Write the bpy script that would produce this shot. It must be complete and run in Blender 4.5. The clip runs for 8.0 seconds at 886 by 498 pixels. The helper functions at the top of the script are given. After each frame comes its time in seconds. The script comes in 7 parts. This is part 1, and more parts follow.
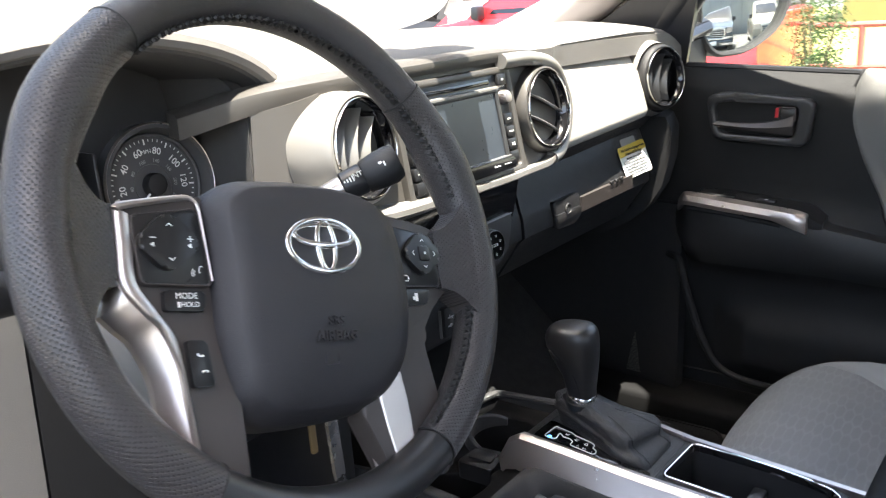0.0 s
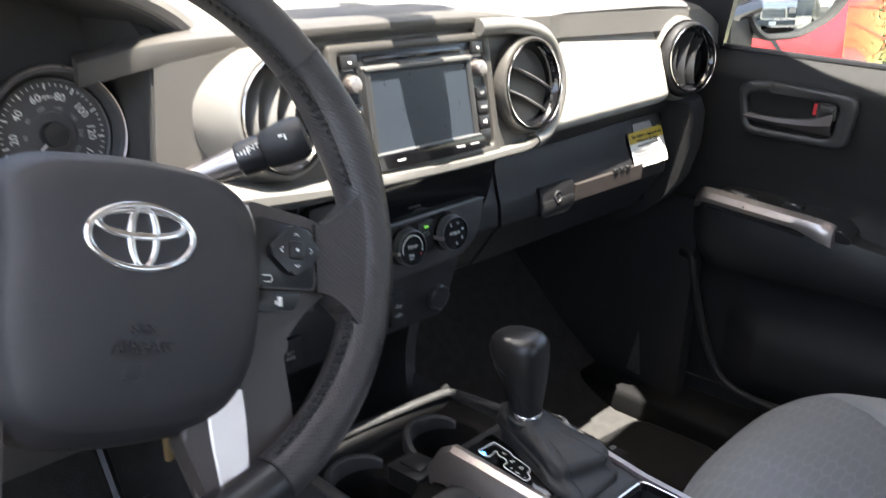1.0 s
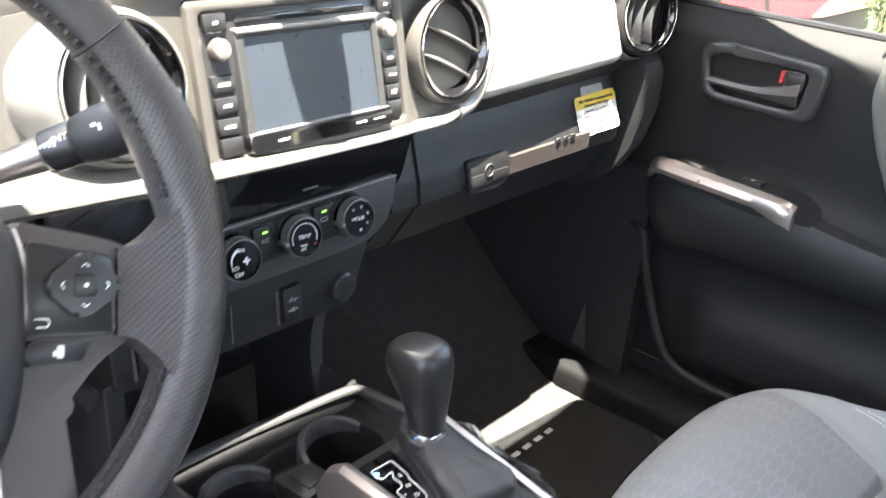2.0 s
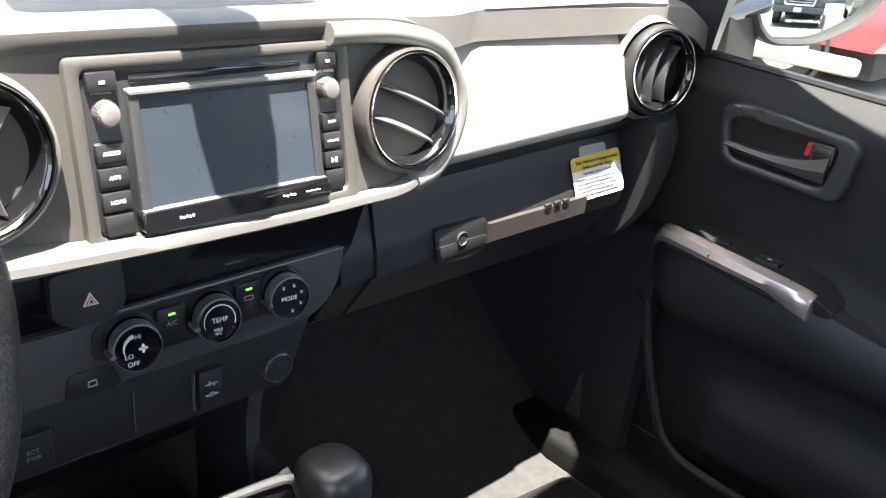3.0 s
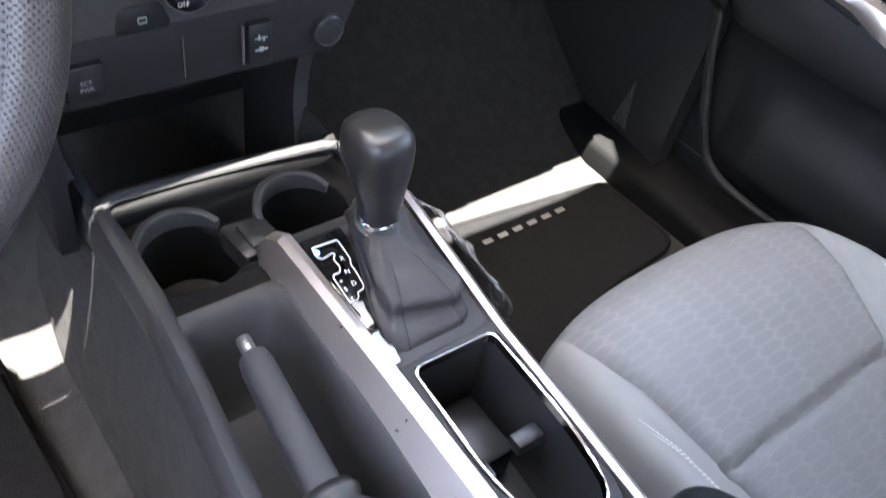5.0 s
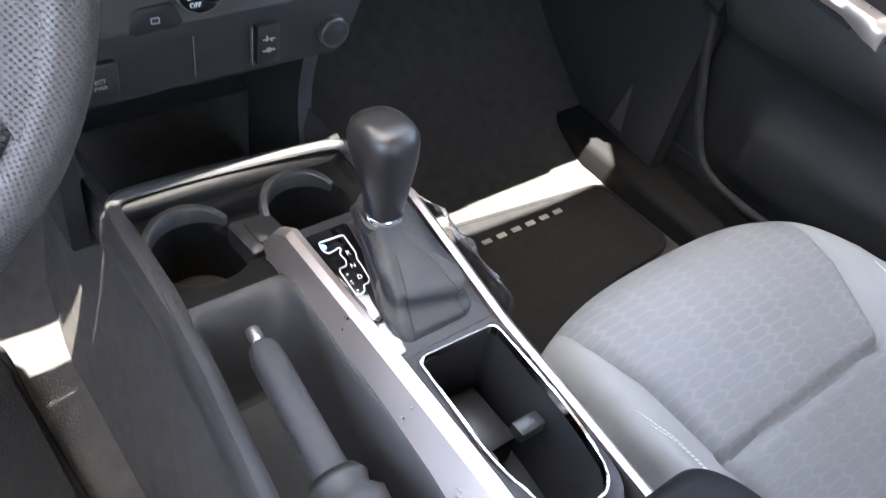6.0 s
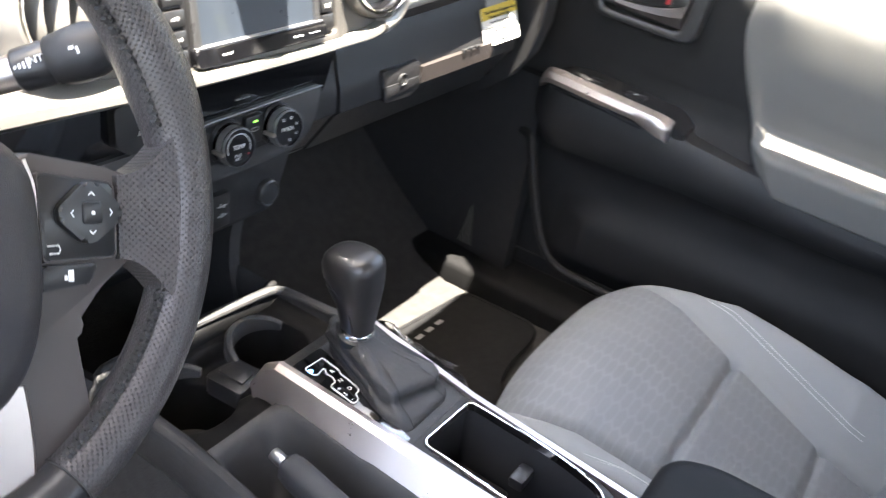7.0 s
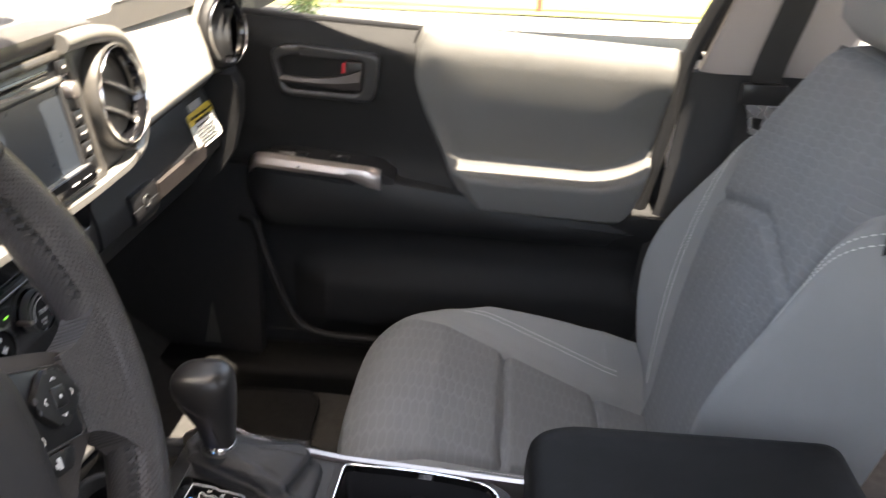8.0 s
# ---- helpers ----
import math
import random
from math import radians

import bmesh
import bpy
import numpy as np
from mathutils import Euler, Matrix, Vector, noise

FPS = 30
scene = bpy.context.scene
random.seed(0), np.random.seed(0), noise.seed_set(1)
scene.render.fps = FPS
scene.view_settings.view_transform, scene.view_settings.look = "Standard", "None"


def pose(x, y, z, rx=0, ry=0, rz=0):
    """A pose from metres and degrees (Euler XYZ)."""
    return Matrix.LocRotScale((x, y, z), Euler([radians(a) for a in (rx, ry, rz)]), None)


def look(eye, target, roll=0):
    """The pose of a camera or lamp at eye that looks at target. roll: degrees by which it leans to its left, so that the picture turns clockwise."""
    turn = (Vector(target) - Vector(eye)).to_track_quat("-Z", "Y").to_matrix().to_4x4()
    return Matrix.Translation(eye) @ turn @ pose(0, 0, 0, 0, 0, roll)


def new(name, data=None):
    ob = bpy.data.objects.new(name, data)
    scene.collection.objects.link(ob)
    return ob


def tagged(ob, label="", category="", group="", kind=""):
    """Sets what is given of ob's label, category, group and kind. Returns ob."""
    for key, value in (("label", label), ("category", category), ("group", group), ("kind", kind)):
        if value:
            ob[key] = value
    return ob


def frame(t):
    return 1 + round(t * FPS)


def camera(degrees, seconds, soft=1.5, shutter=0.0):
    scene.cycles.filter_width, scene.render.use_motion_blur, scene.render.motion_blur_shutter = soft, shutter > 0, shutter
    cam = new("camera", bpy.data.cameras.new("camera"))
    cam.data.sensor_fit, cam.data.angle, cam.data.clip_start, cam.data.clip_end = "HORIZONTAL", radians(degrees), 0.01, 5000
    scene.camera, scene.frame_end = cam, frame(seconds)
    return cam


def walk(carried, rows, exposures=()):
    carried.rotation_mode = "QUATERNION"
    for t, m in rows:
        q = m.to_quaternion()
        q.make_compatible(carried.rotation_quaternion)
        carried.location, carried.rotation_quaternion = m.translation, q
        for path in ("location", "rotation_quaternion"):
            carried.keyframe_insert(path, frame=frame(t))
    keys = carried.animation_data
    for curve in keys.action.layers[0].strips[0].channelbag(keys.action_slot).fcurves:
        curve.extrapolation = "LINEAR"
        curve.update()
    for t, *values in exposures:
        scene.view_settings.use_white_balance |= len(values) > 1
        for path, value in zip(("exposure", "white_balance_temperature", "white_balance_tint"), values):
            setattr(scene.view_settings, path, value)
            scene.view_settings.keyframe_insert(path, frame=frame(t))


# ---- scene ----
cam = camera(56.0, 8.0, soft=1.1, shutter=0.35)
PATH = [
    (0, (-0.685, -0.525, 0.807), (0.801, 0.685, 0.236), -4.0),
    (0.5, (-0.601, -0.548, 0.798), (0.785, 0.774, 0.222), -1.9),
    (1, (-0.537, -0.546, 0.804), (0.829, 0.754, 0.139), 0.3),
    (1.5, (-0.458, -0.515, 0.794), (0.855, 0.704, -0.094), 2.0),
    (2, (-0.404, -0.513, 0.819), (0.956, 0.703, 0.0), 2.6),
    (2.2, (-0.375, -0.513, 0.825), (0.989, 0.715, 0.03), 2.9),
    (3.3, (-0.254, -0.481, 0.848), (1.004, 0.836, 0.021), 5.3),
    (3.5, (-0.255, -0.486, 0.835), (0.974, 0.842, -0.018), 4.7),
    (4, (-0.259, -0.478, 0.823), (0.879, 0.77, -0.248), 6.5),
    (4.5, (-0.264, -0.482, 0.822), (0.783, 0.64, -0.46), 9.2),
    (5, (-0.269, -0.488, 0.822), (0.745, 0.528, -0.571), 11.8),
    (5.2, (-0.272, -0.491, 0.822), (0.729, 0.476, -0.614), 12.9),
    (6.3, (-0.308, -0.501, 0.831), (0.749, 0.611, -0.452), 9.8),
    (6.5, (-0.348, -0.5, 0.84), (0.769, 0.705, -0.301), 6.9),
    (6.8, (-0.43, -0.505, 0.854), (0.915, 0.529, -0.206), 7.8),
    (7, (-0.472, -0.481, 0.858), (1.016, 0.367, -0.175), 9.3),
    (7.1, (-0.489, -0.464, 0.865), (1.051, 0.3, -0.157), 9.0),
    (7.4, (-0.533, -0.413, 0.881), (1.132, 0.109, -0.097), 6.7),
    (7.5, (-0.546, -0.396, 0.884), (1.152, 0.041, -0.078), 6.2),
    (7.7, (-0.565, -0.372, 0.889), (1.182, -0.075, -0.038), 5.5),
    (8, (-0.585, -0.37, 0.879), (1.233, -0.239, 0.055), 2.0),
]
EXPOSURES = [(0.0, 2.93, 6900, 9), (1.0, 2.92, 6850, 10), (1.5, 3.50, 7000, 9), (2.0, 4.15, 7050, 9), (3.3, 3.22, 6600, 9), (3.5, 3.26, 6550, 9), (4.0, 4.34, 7100, 9), (4.5, 4.38, 6850, 11), (5.2, 4.22, 6650, 12), (6.5, 4.58, 7000, 10), (7.0, 4.02, 7100, 11), (7.5, 3.44, 7400, 12), (8.0, 3.0, 7900, 13)]
walk(cam, [(t, look(eye, target, roll)) for t, eye, target, roll in PATH], EXPOSURES)

# ---- world, sun ----
world = bpy.data.worlds.new("world")
scene.world = world
world.use_nodes = True
wn = world.node_tree
sky = wn.nodes.new("ShaderNodeTexSky")
sky.sky_type, sky.sun_disc = "NISHITA", False
SUN = Vector((-0.12, -0.19, 1.0)).normalized()
sky.sun_elevation, sky.sun_rotation = math.asin(SUN.z), math.atan2(SUN.x, SUN.y)
sky.dust_density, sky.ozone_density = 3.6, 0.45
wn.nodes["Background"].inputs[1].default_value = 0.15
wn.links.new(sky.outputs[0], wn.nodes["Background"].inputs[0])
sun = new("sun", bpy.data.lights.new("sun", "SUN"))
sun.data.energy, sun.data.angle, sun.data.color = 4.8, radians(0.5), (1.0, 0.97, 0.91)
sun.matrix_world = look(SUN * 30, (0, 0, 0))


# ---- materials ----
def mat(name, col, rough=0.5, metal=0.0, grain=0.0, gscale=600.0, var=0.12, vscale=9.0, spec=0.5, coat=0.0, style="noise", wear=0.0):
    """A Principled material with grain relief, soft stains and uneven gloss. Scales are per metre."""
    m = bpy.data.materials.new(name)
    m.use_nodes = True
    t = m.node_tree
    n, l = t.nodes, t.links
    b = n["Principled BSDF"]
    co = n.new("ShaderNodeTexCoord")
    big = n.new("ShaderNodeTexNoise")
    big.inputs["Scale"].default_value, big.inputs["Detail"].default_value = vscale, 6
    l.new(co.outputs["Object"], big.inputs["Vector"])
    mix = n.new("ShaderNodeMix")
    mix.data_type = "RGBA"
    c = Vector(col[:3])
    mix.inputs["A"].default_value = (*(c * (1 - var)), 1)
    mix.inputs["B"].default_value = (*(c * (1 + var)), 1)
    l.new(big.outputs["Fac"], mix.inputs["Factor"])
    l.new(mix.outputs["Result"], b.inputs["Base Color"])
    rr = n.new("ShaderNodeMapRange")
    spread = 0.07 if rough > 0.12 else rough * 0.3
    rr.inputs["To Min"].default_value, rr.inputs["To Max"].default_value = rough - spread, min(1.0, rough + spread)
    spot = n.new("ShaderNodeTexNoise")
    spot.inputs["Scale"].default_value, spot.inputs["Detail"].default_value = vscale * 7, 4
    l.new(co.outputs["Object"], spot.inputs["Vector"])
    l.new(spot.outputs["Fac"], rr.inputs["Value"])
    l.new(rr.outputs["Result"], b.inputs["Roughness"])
    b.inputs["Metallic"].default_value = metal
    b.inputs["Specular IOR Level"].default_value = spec
    b.inputs["Coat Weight"].default_value = coat
    if grain:
        bump = n.new("ShaderNodeBump")
        bump.inputs["Distance"].default_value, bump.inputs["Strength"].default_value = 0.001, min(1.0, grain)
        if style == "leather":
            v = n.new("ShaderNodeTexVoronoi")
            v.feature = "DISTANCE_TO_EDGE"
            v.inputs["Scale"].default_value = gscale
            l.new(co.outputs["Object"], v.inputs["Vector"])
            cl = n.new("ShaderNodeMapRange")
            cl.inputs["From Max"].default_value = 0.18
            l.new(v.outputs["Distance"], cl.inputs["Value"])
            l.new(cl.outputs["Result"], bump.inputs["Height"])
        else:
            g = n.new("ShaderNodeTexNoise")
            g.inputs["Scale"].default_value, g.inputs["Detail"].default_value = gscale, 3
            l.new(co.outputs["Object"], g.inputs["Vector"])
            l.new(g.outputs["Fac"], bump.inputs["Height"])
        l.new(bump.outputs["Normal"], b.inputs["Normal"])
    return m


def hex_cloth(name, col, pitch):
    """Woven seat cloth with an embossed net of small hexagons, after the UV map in metres."""
    m = mat(name, col, 0.85, grain=0.5, gscale=1500, var=0.1, vscale=14, spec=0.25)
    t = m.node_tree
    n, l = t.nodes, t.links
    uv = n.new("ShaderNodeUVMap")
    uv.uv_map = "cloth"
    v = n.new("ShaderNodeTexVoronoi")
    v.feature, v.voronoi_dimensions = "DISTANCE_TO_EDGE", "2D"
    v.inputs["Scale"].default_value, v.inputs["Randomness"].default_value = 1.0, 0.0
    # two brick-shifted rows make the hexagons
    sep = n.new("ShaderNodeSeparateXYZ")
    l.new(uv.outputs[0], sep.inputs[0])

    def op(kind, a, b=0.0):
        q = n.new("ShaderNodeMath")
        q.operation = kind
        for i, s in enumerate((a, b)):
            if isinstance(s, (int, float)):
                q.inputs[i].default_value = s
            else:
                l.new(s, q.inputs[i])
        return q.outputs[0]

    # stretched honeycomb: the nearer of two shifted lattices of cells
    R = pitch / math.sqrt(3)
    X, Y = op("DIVIDE", sep.outputs[0], 3.4), sep.outputs[1]
    near = []
    for sh in (0.0, 0.5):
        fx = op("MULTIPLY", op("SUBTRACT", op("FRACT", op("ADD", op("DIVIDE", X, 3 * R), 40 + sh)), 0.5), 3 * R)
        fy = op("ABSOLUTE", op("MULTIPLY", op("SUBTRACT", op("FRACT", op("ADD", op("DIVIDE", Y, pitch), 80 + sh)), 0.5), pitch))
        near.append(op("DIVIDE", op("MAXIMUM", fy, op("ADD", op("MULTIPLY", fy, 0.5), op("MULTIPLY", op("ABSOLUTE", fx), 0.866))), pitch / 2))
    edge = op("MINIMUM", near[0], near[1])
    band = n.new("ShaderNodeMapRange")
    band.inputs["From Min"].default_value, band.inputs["From Max"].default_value = 0.70, 0.98
    l.new(edge, band.inputs["Value"])
    patch = n.new("ShaderNodeTexNoise")
    patch.inputs["Scale"].default_value = 11
    l.new(uv.outputs[0], patch.inputs["Vector"])
    amount = op("MULTIPLY", band.outputs["Result"], op("ADD", op("MULTIPLY", patch.outputs["Fac"], 0.36), -0.03))
    base = n["Mix"].outputs["Result"]
    lighter = n.new("ShaderNodeMix")
    lighter.data_type = "RGBA"
    lighter.inputs["B"].default_value = (*(Vector(col) * 1.7), 1)
    l.new(amount, lighter.inputs["Factor"])
    l.new(base, lighter.inputs["A"])
    l.new(lighter.outputs["Result"], n["Principled BSDF"].inputs["Base Color"])
    bump = n.new("ShaderNodeBump")
    bump.inputs["Distance"].default_value, bump.inputs["Strength"].default_value = 0.0008, 0.35
    bump.invert = True
    l.new(band.outputs["Result"], bump.inputs["Height"])
    l.new(n["Bump"].outputs["Normal"], bump.inputs["Normal"])
    l.new(bump.outputs["Normal"], n["Principled BSDF"].inputs["Normal"])
    n.remove(v)
    return m


def dotted_leather(name, col, per_u, per_v):
    """Leather pricked with rows of small holes, after the UV map (turns along and round the rim)."""
    m = mat(name, col, 0.36, grain=0.15, gscale=900, var=0.15, vscale=20, style="leather")
    t = m.node_tree
    n, l = t.nodes, t.links
    uv = n.new("ShaderNodeUVMap")
    uv.uv_map = "rim"
    mp = n.new("ShaderNodeMapping")
    mp.inputs["Scale"].default_value = (per_u, per_v, 1)
    mp.inputs["Rotation"].default_value = (0, 0, radians(45))
    l.new(uv.outputs[0], mp.inputs["Vector"])
    v = n.new("ShaderNodeTexVoronoi")
    v.voronoi_dimensions = "2D"
    v.inputs["Scale"].default_value, v.inputs["Randomness"].default_value = 1.414, 0.0
    l.new(mp.outputs[0], v.inputs["Vector"])
    hole = n.new("ShaderNodeMapRange")
    hole.inputs["From Min"].default_value, hole.inputs["From Max"].default_value = 0.14, 0.30
    l.new(v.outputs["Distance"], hole.inputs["Value"])
    bump = n.new("ShaderNodeBump")
    bump.inputs["Distance"].default_value, bump.inputs["Strength"].default_value = 0.0016, 0.7
    l.new(hole.outputs["Result"], bump.inputs["Height"])
    l.new(n["Bump"].outputs["Normal"], bump.inputs["Normal"])
    l.new(bump.outputs["Normal"], n["Principled BSDF"].inputs["Normal"])
    pit = n.new("ShaderNodeMix")
    pit.data_type = "RGBA"
    pit.inputs["A"].default_value = (0.020, 0.019, 0.019, 1)
    l.new(hole.outputs["Result"], pit.inputs["Factor"])
    l.new(n["Mix"].outputs["Result"], pit.inputs["B"])
    l.new(pit.outputs["Result"], n["Principled BSDF"].inputs["Base Color"])
    return m


def glass(name, tint, gloss=0.0, least=0.0, haze=0.0, ior=1.5):
    m = bpy.data.materials.new(name)
    m.use_nodes = True
    n, l = m.node_tree.nodes, m.node_tree.links
    n.remove(n["Principled BSDF"])
    clear, shine, mix, fr = (n.new(k) for k in ("ShaderNodeBsdfTransparent", "ShaderNodeBsdfGlossy", "ShaderNodeMixShader", "ShaderNodeFresnel"))
    clear.inputs[0].default_value = (*tint, 1)
    shine.inputs["Roughness"].default_value = gloss
    fr.inputs[0].default_value = ior
    top = n.new("ShaderNodeMath")
    top.operation = "MAXIMUM"
    top.inputs[1].default_value = least
    l.new(fr.outputs[0], top.inputs[0])
    l.new(top.outputs[0], mix.inputs[0])
    l.new(clear.outputs[0], mix.inputs[1])
    l.new(shine.outputs[0], mix.inputs[2])
    last = mix
    if haze:
        # milky streaks of crumpled film
        milk, streak, more, tex, amt = (n.new(k) for k in ("ShaderNodeBsdfDiffuse", "ShaderNodeMapRange", "ShaderNodeMixShader", "ShaderNodeTexNoise", "ShaderNodeTexCoord"))
        milk.inputs[0].default_value = (0.8, 0.8, 0.8, 1)
        tex.inputs["Scale"].default_value, tex.inputs["Detail"].default_value = 45, 4
        streak.inputs["From Min"].default_value, streak.inputs["From Max"].default_value = 0.4, 0.75
        streak.inputs["To Min"].default_value, streak.inputs["To Max"].default_value = haze * 0.4, haze * 3
        l.new(amt.outputs["Object"], tex.inputs["Vector"])
        l.new(tex.outputs["Fac"], streak.inputs["Value"])
        l.new(streak.outputs["Result"], more.inputs[0])
        l.new(mix.outputs[0], more.inputs[1])
        l.new(milk.outputs[0], more.inputs[2])
        last = more
    l.new(last.outputs[0], n["Material Output"].inputs[0])
    return m


def glow(name, col, power):
    m = mat(name, col, 0.4)
    b = m.node_tree.nodes["Principled BSDF"]
    b.inputs["Emission Color"].default_value = (*col, 1)
    b.inputs["Emission Strength"].default_value = power
    return m


black_plastic = mat("black_plastic", (0.015, 0.015, 0.016), 0.48, grain=0.22, gscale=900, style="leather")
soft_black = mat("soft_black", (0.017, 0.017, 0.018), 0.55, grain=0.22, gscale=800, style="leather")
smooth_black = mat("smooth_black", (0.016, 0.016, 0.017), 0.34, grain=0.1, gscale=1500)
gloss_black = mat("gloss_black", (0.006, 0.006, 0.007), 0.08, var=0.3, spec=0.55, coat=0.4)
void_black = mat("void_black", (0.011, 0.011, 0.012), 0.8)
# darker than real rubber: shade on the sill put into the colour
sill_black = mat("sill_black", (0.005, 0.005, 0.0052), 0.75, spec=0.2, grain=0.2, gscale=600)
pad_grey = mat("pad_grey", (0.150, 0.143, 0.135), 0.62, grain=0.3, gscale=800, style="leather")
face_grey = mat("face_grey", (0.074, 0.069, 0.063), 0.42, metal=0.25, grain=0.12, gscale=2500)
spoke_grey = mat("spoke_grey", (0.052, 0.044, 0.041), 0.42, metal=0.2, grain=0.1, gscale=2500)
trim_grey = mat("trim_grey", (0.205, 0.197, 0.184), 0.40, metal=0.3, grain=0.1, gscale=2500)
fascia_grey = mat("fascia_grey", (0.37, 0.355, 0.32), 0.5, grain=0.35, gscale=900, style="leather", var=0.05)
console_grey = mat("console_grey", (0.027, 0.027, 0.028), 0.45, grain=0.4, gscale=900, style="leather")
# base colour warmed to stand in for warm reflections of things not built
silver = mat("silver", (0.52, 0.465, 0.435), 0.30, metal=0.9, grain=0.06, gscale=3000, var=0.05)
chrome = mat("chrome", (0.78, 0.77, 0.76), 0.07, metal=1.0, var=0.03)
leather = mat("leather", (0.018, 0.0182, 0.017), 0.38, grain=0.16, gscale=800, style="leather")
rim_leather = mat("rim_leather", (0.042, 0.039, 0.040), 0.40, grain=0.35, gscale=900, style="leather")
pricked = dotted_leather("pricked_leather", (0.039, 0.0355, 0.0365), 290, 29)
airbag_skin = mat("airbag_skin", (0.021, 0.020, 0.023), 0.44, grain=0.3, gscale=1100, style="leather", var=0.1)
thread_black = mat("thread_black", (0.016, 0.016, 0.016), 0.6)
thread_pale = mat("thread_pale", (0.62, 0.61, 0.58), 0.7)
cloth_insert = hex_cloth("cloth_insert", (0.183, 0.188, 0.193), 0.0105)
cloth_side = mat("cloth_side", (0.245, 0.248, 0.248), 0.85, grain=0.6, gscale=1600, var=0.08, spec=0.25)
door_cloth = mat("door_cloth", (0.130, 0.128, 0.120), 0.55, grain=0.3, gscale=900, style="leather", var=0.07)
carpet = mat("carpet", (0.045, 0.0435, 0.042), 0.95, grain=1.0, gscale=420, var=0.4, vscale=60, spec=0.1)
mat_pile = mat("mat_pile", (0.012, 0.012, 0.0125), 0.95, grain=1.0, gscale=520, var=0.35, vscale=90, spec=0.1)
pillar_cloth = mat("pillar_cloth", (0.42, 0.38, 0.36), 0.85, grain=0.4, gscale=1500, var=0.05)
roof_cloth = mat("roof_cloth", (0.40, 0.38, 0.36), 0.9, grain=0.4, gscale=1500, var=0.05)
print_white = mat("print_white", (0.75, 0.75, 0.73), 0.6, var=0.03)
print_grey = mat("print_grey", (0.30, 0.30, 0.30), 0.6, var=0.03)
print_black = mat("print_black", (0.02, 0.02, 0.02), 0.6)
label_yellow = mat("label_yellow", (0.66, 0.48, 0.07), 0.5, var=0.04)
paper = mat("paper", (0.80, 0.80, 0.78), 0.55, var=0.03)
signal_red = mat("signal_red", (0.50, 0.02, 0.03), 0.45)
led_green = glow("led_green", (0.25, 0.9, 0.1), 0.15)
led_blue = glow("led_blue", (0.05, 0.30, 1.0), 1.5)
screen_glass = mat("screen_glass", (0.030, 0.038, 0.050), 0.30, var=0.2, vscale=14, spec=0.5, coat=0.2)
key_black = mat("key_black", (0.010, 0.010, 0.0105), 0.34, coat=0.08, var=0.05)
print_dim = mat("print_dim", (0.13, 0.13, 0.13), 0.6, var=0.03)
frame_black = mat("frame_black", (0.035, 0.035, 0.036), 0.3, grain=0.05, gscale=1500)
vane_grey = mat("vane_grey", (0.15, 0.148, 0.144), 0.34, metal=0.3, grain=0.1, gscale=2500)
boot_leather = mat("boot_leather", (0.026, 0.0245, 0.0245), 0.38, grain=0.4, gscale=900, style="leather")
dial_grey = mat("dial_grey", (0.16, 0.16, 0.163), 0.35, metal=0.3)
cup_black = mat("cup_black", (0.007, 0.007, 0.0073), 0.6, spec=0.15, grain=0.3, gscale=900, style="leather")
knob_black = mat("knob_black", (0.015, 0.0140, 0.0142), 0.36, var=0.03, grain=0.05, gscale=1100, style="leather")
climate_grey = mat("climate_grey", (0.062, 0.061, 0.062), 0.45, metal=0.2, grain=0.12, gscale=2500)
door_black = mat("door_black", (0.013, 0.013, 0.0132), 0.62, grain=0.3, gscale=700, style="leather", spec=0.3)
lid_black = mat("lid_black", (0.006, 0.006, 0.0062), 0.6, grain=0.2, gscale=800, style="leather", spec=0.16)
arm_black = mat("arm_black", (0.014, 0.014, 0.0145), 0.55, grain=0.15, gscale=900, style="leather")
dial_black = mat("dial_black", (0.065, 0.065, 0.068), 0.5)
hood_black = mat("hood_black", (0.058, 0.057, 0.057), 0.6, grain=0.3, gscale=800, style="leather")
window_glass = glass("window_glass", (0.93, 0.96, 0.93))
film_glass = glass("film_glass", (0.84, 0.84, 0.84), 0.14, 0.16)
bag_film = glass("bag_film", (0.99, 0.99, 0.99), 0.2, 0.01, haze=0.10, ior=1.10)
mirror_glass = mat("mirror_glass", (0.50, 0.53, 0.52), 0.004, metal=1.0, var=0.0)
webbing = mat("webbing", (0.030, 0.029, 0.028), 0.75, grain=0.6, gscale=2200)
steel = mat("steel", (0.5, 0.5, 0.5), 0.28, metal=1.0, var=0.1)
brass = mat("brass", (0.55, 0.42, 0.22), 0.3, metal=1.0)
red_paint = mat("red_paint", (0.50, 0.02, 0.025), 0.25, coat=0.8, var=0.04)
grey_paint = mat("grey_paint", (0.045, 0.05, 0.055), 0.25, coat=0.8, var=0.04)
sand_paint = mat("sand_paint", (0.30, 0.27, 0.21), 0.3, coat=0.8, var=0.04)
white_paint = mat("white_paint", (0.75, 0.75, 0.74), 0.25, coat=0.8, var=0.03)
tyre_rubber = mat("tyre_rubber", (0.02, 0.02, 0.02), 0.8, grain=0.3, gscale=200)
asphalt = mat("asphalt", (0.13, 0.127, 0.12), 0.9, grain=1.0, gscale=120, var=0.3, vscale=1.5)
grass = mat("grass", (0.19, 0.20, 0.060), 0.9, grain=1.0, gscale=40, var=0.4, vscale=2.0)
leaf_green = mat("leaf_green", (0.045, 0.085, 0.02), 0.55, var=0.4, vscale=12)
bark = mat("bark", (0.16, 0.12, 0.08), 0.9, grain=1.0, gscale=60)
render_wall = mat("render_wall", (0.40, 0.30, 0.14), 0.85, grain=0.5, gscale=60, var=0.08, vscale=1.0)
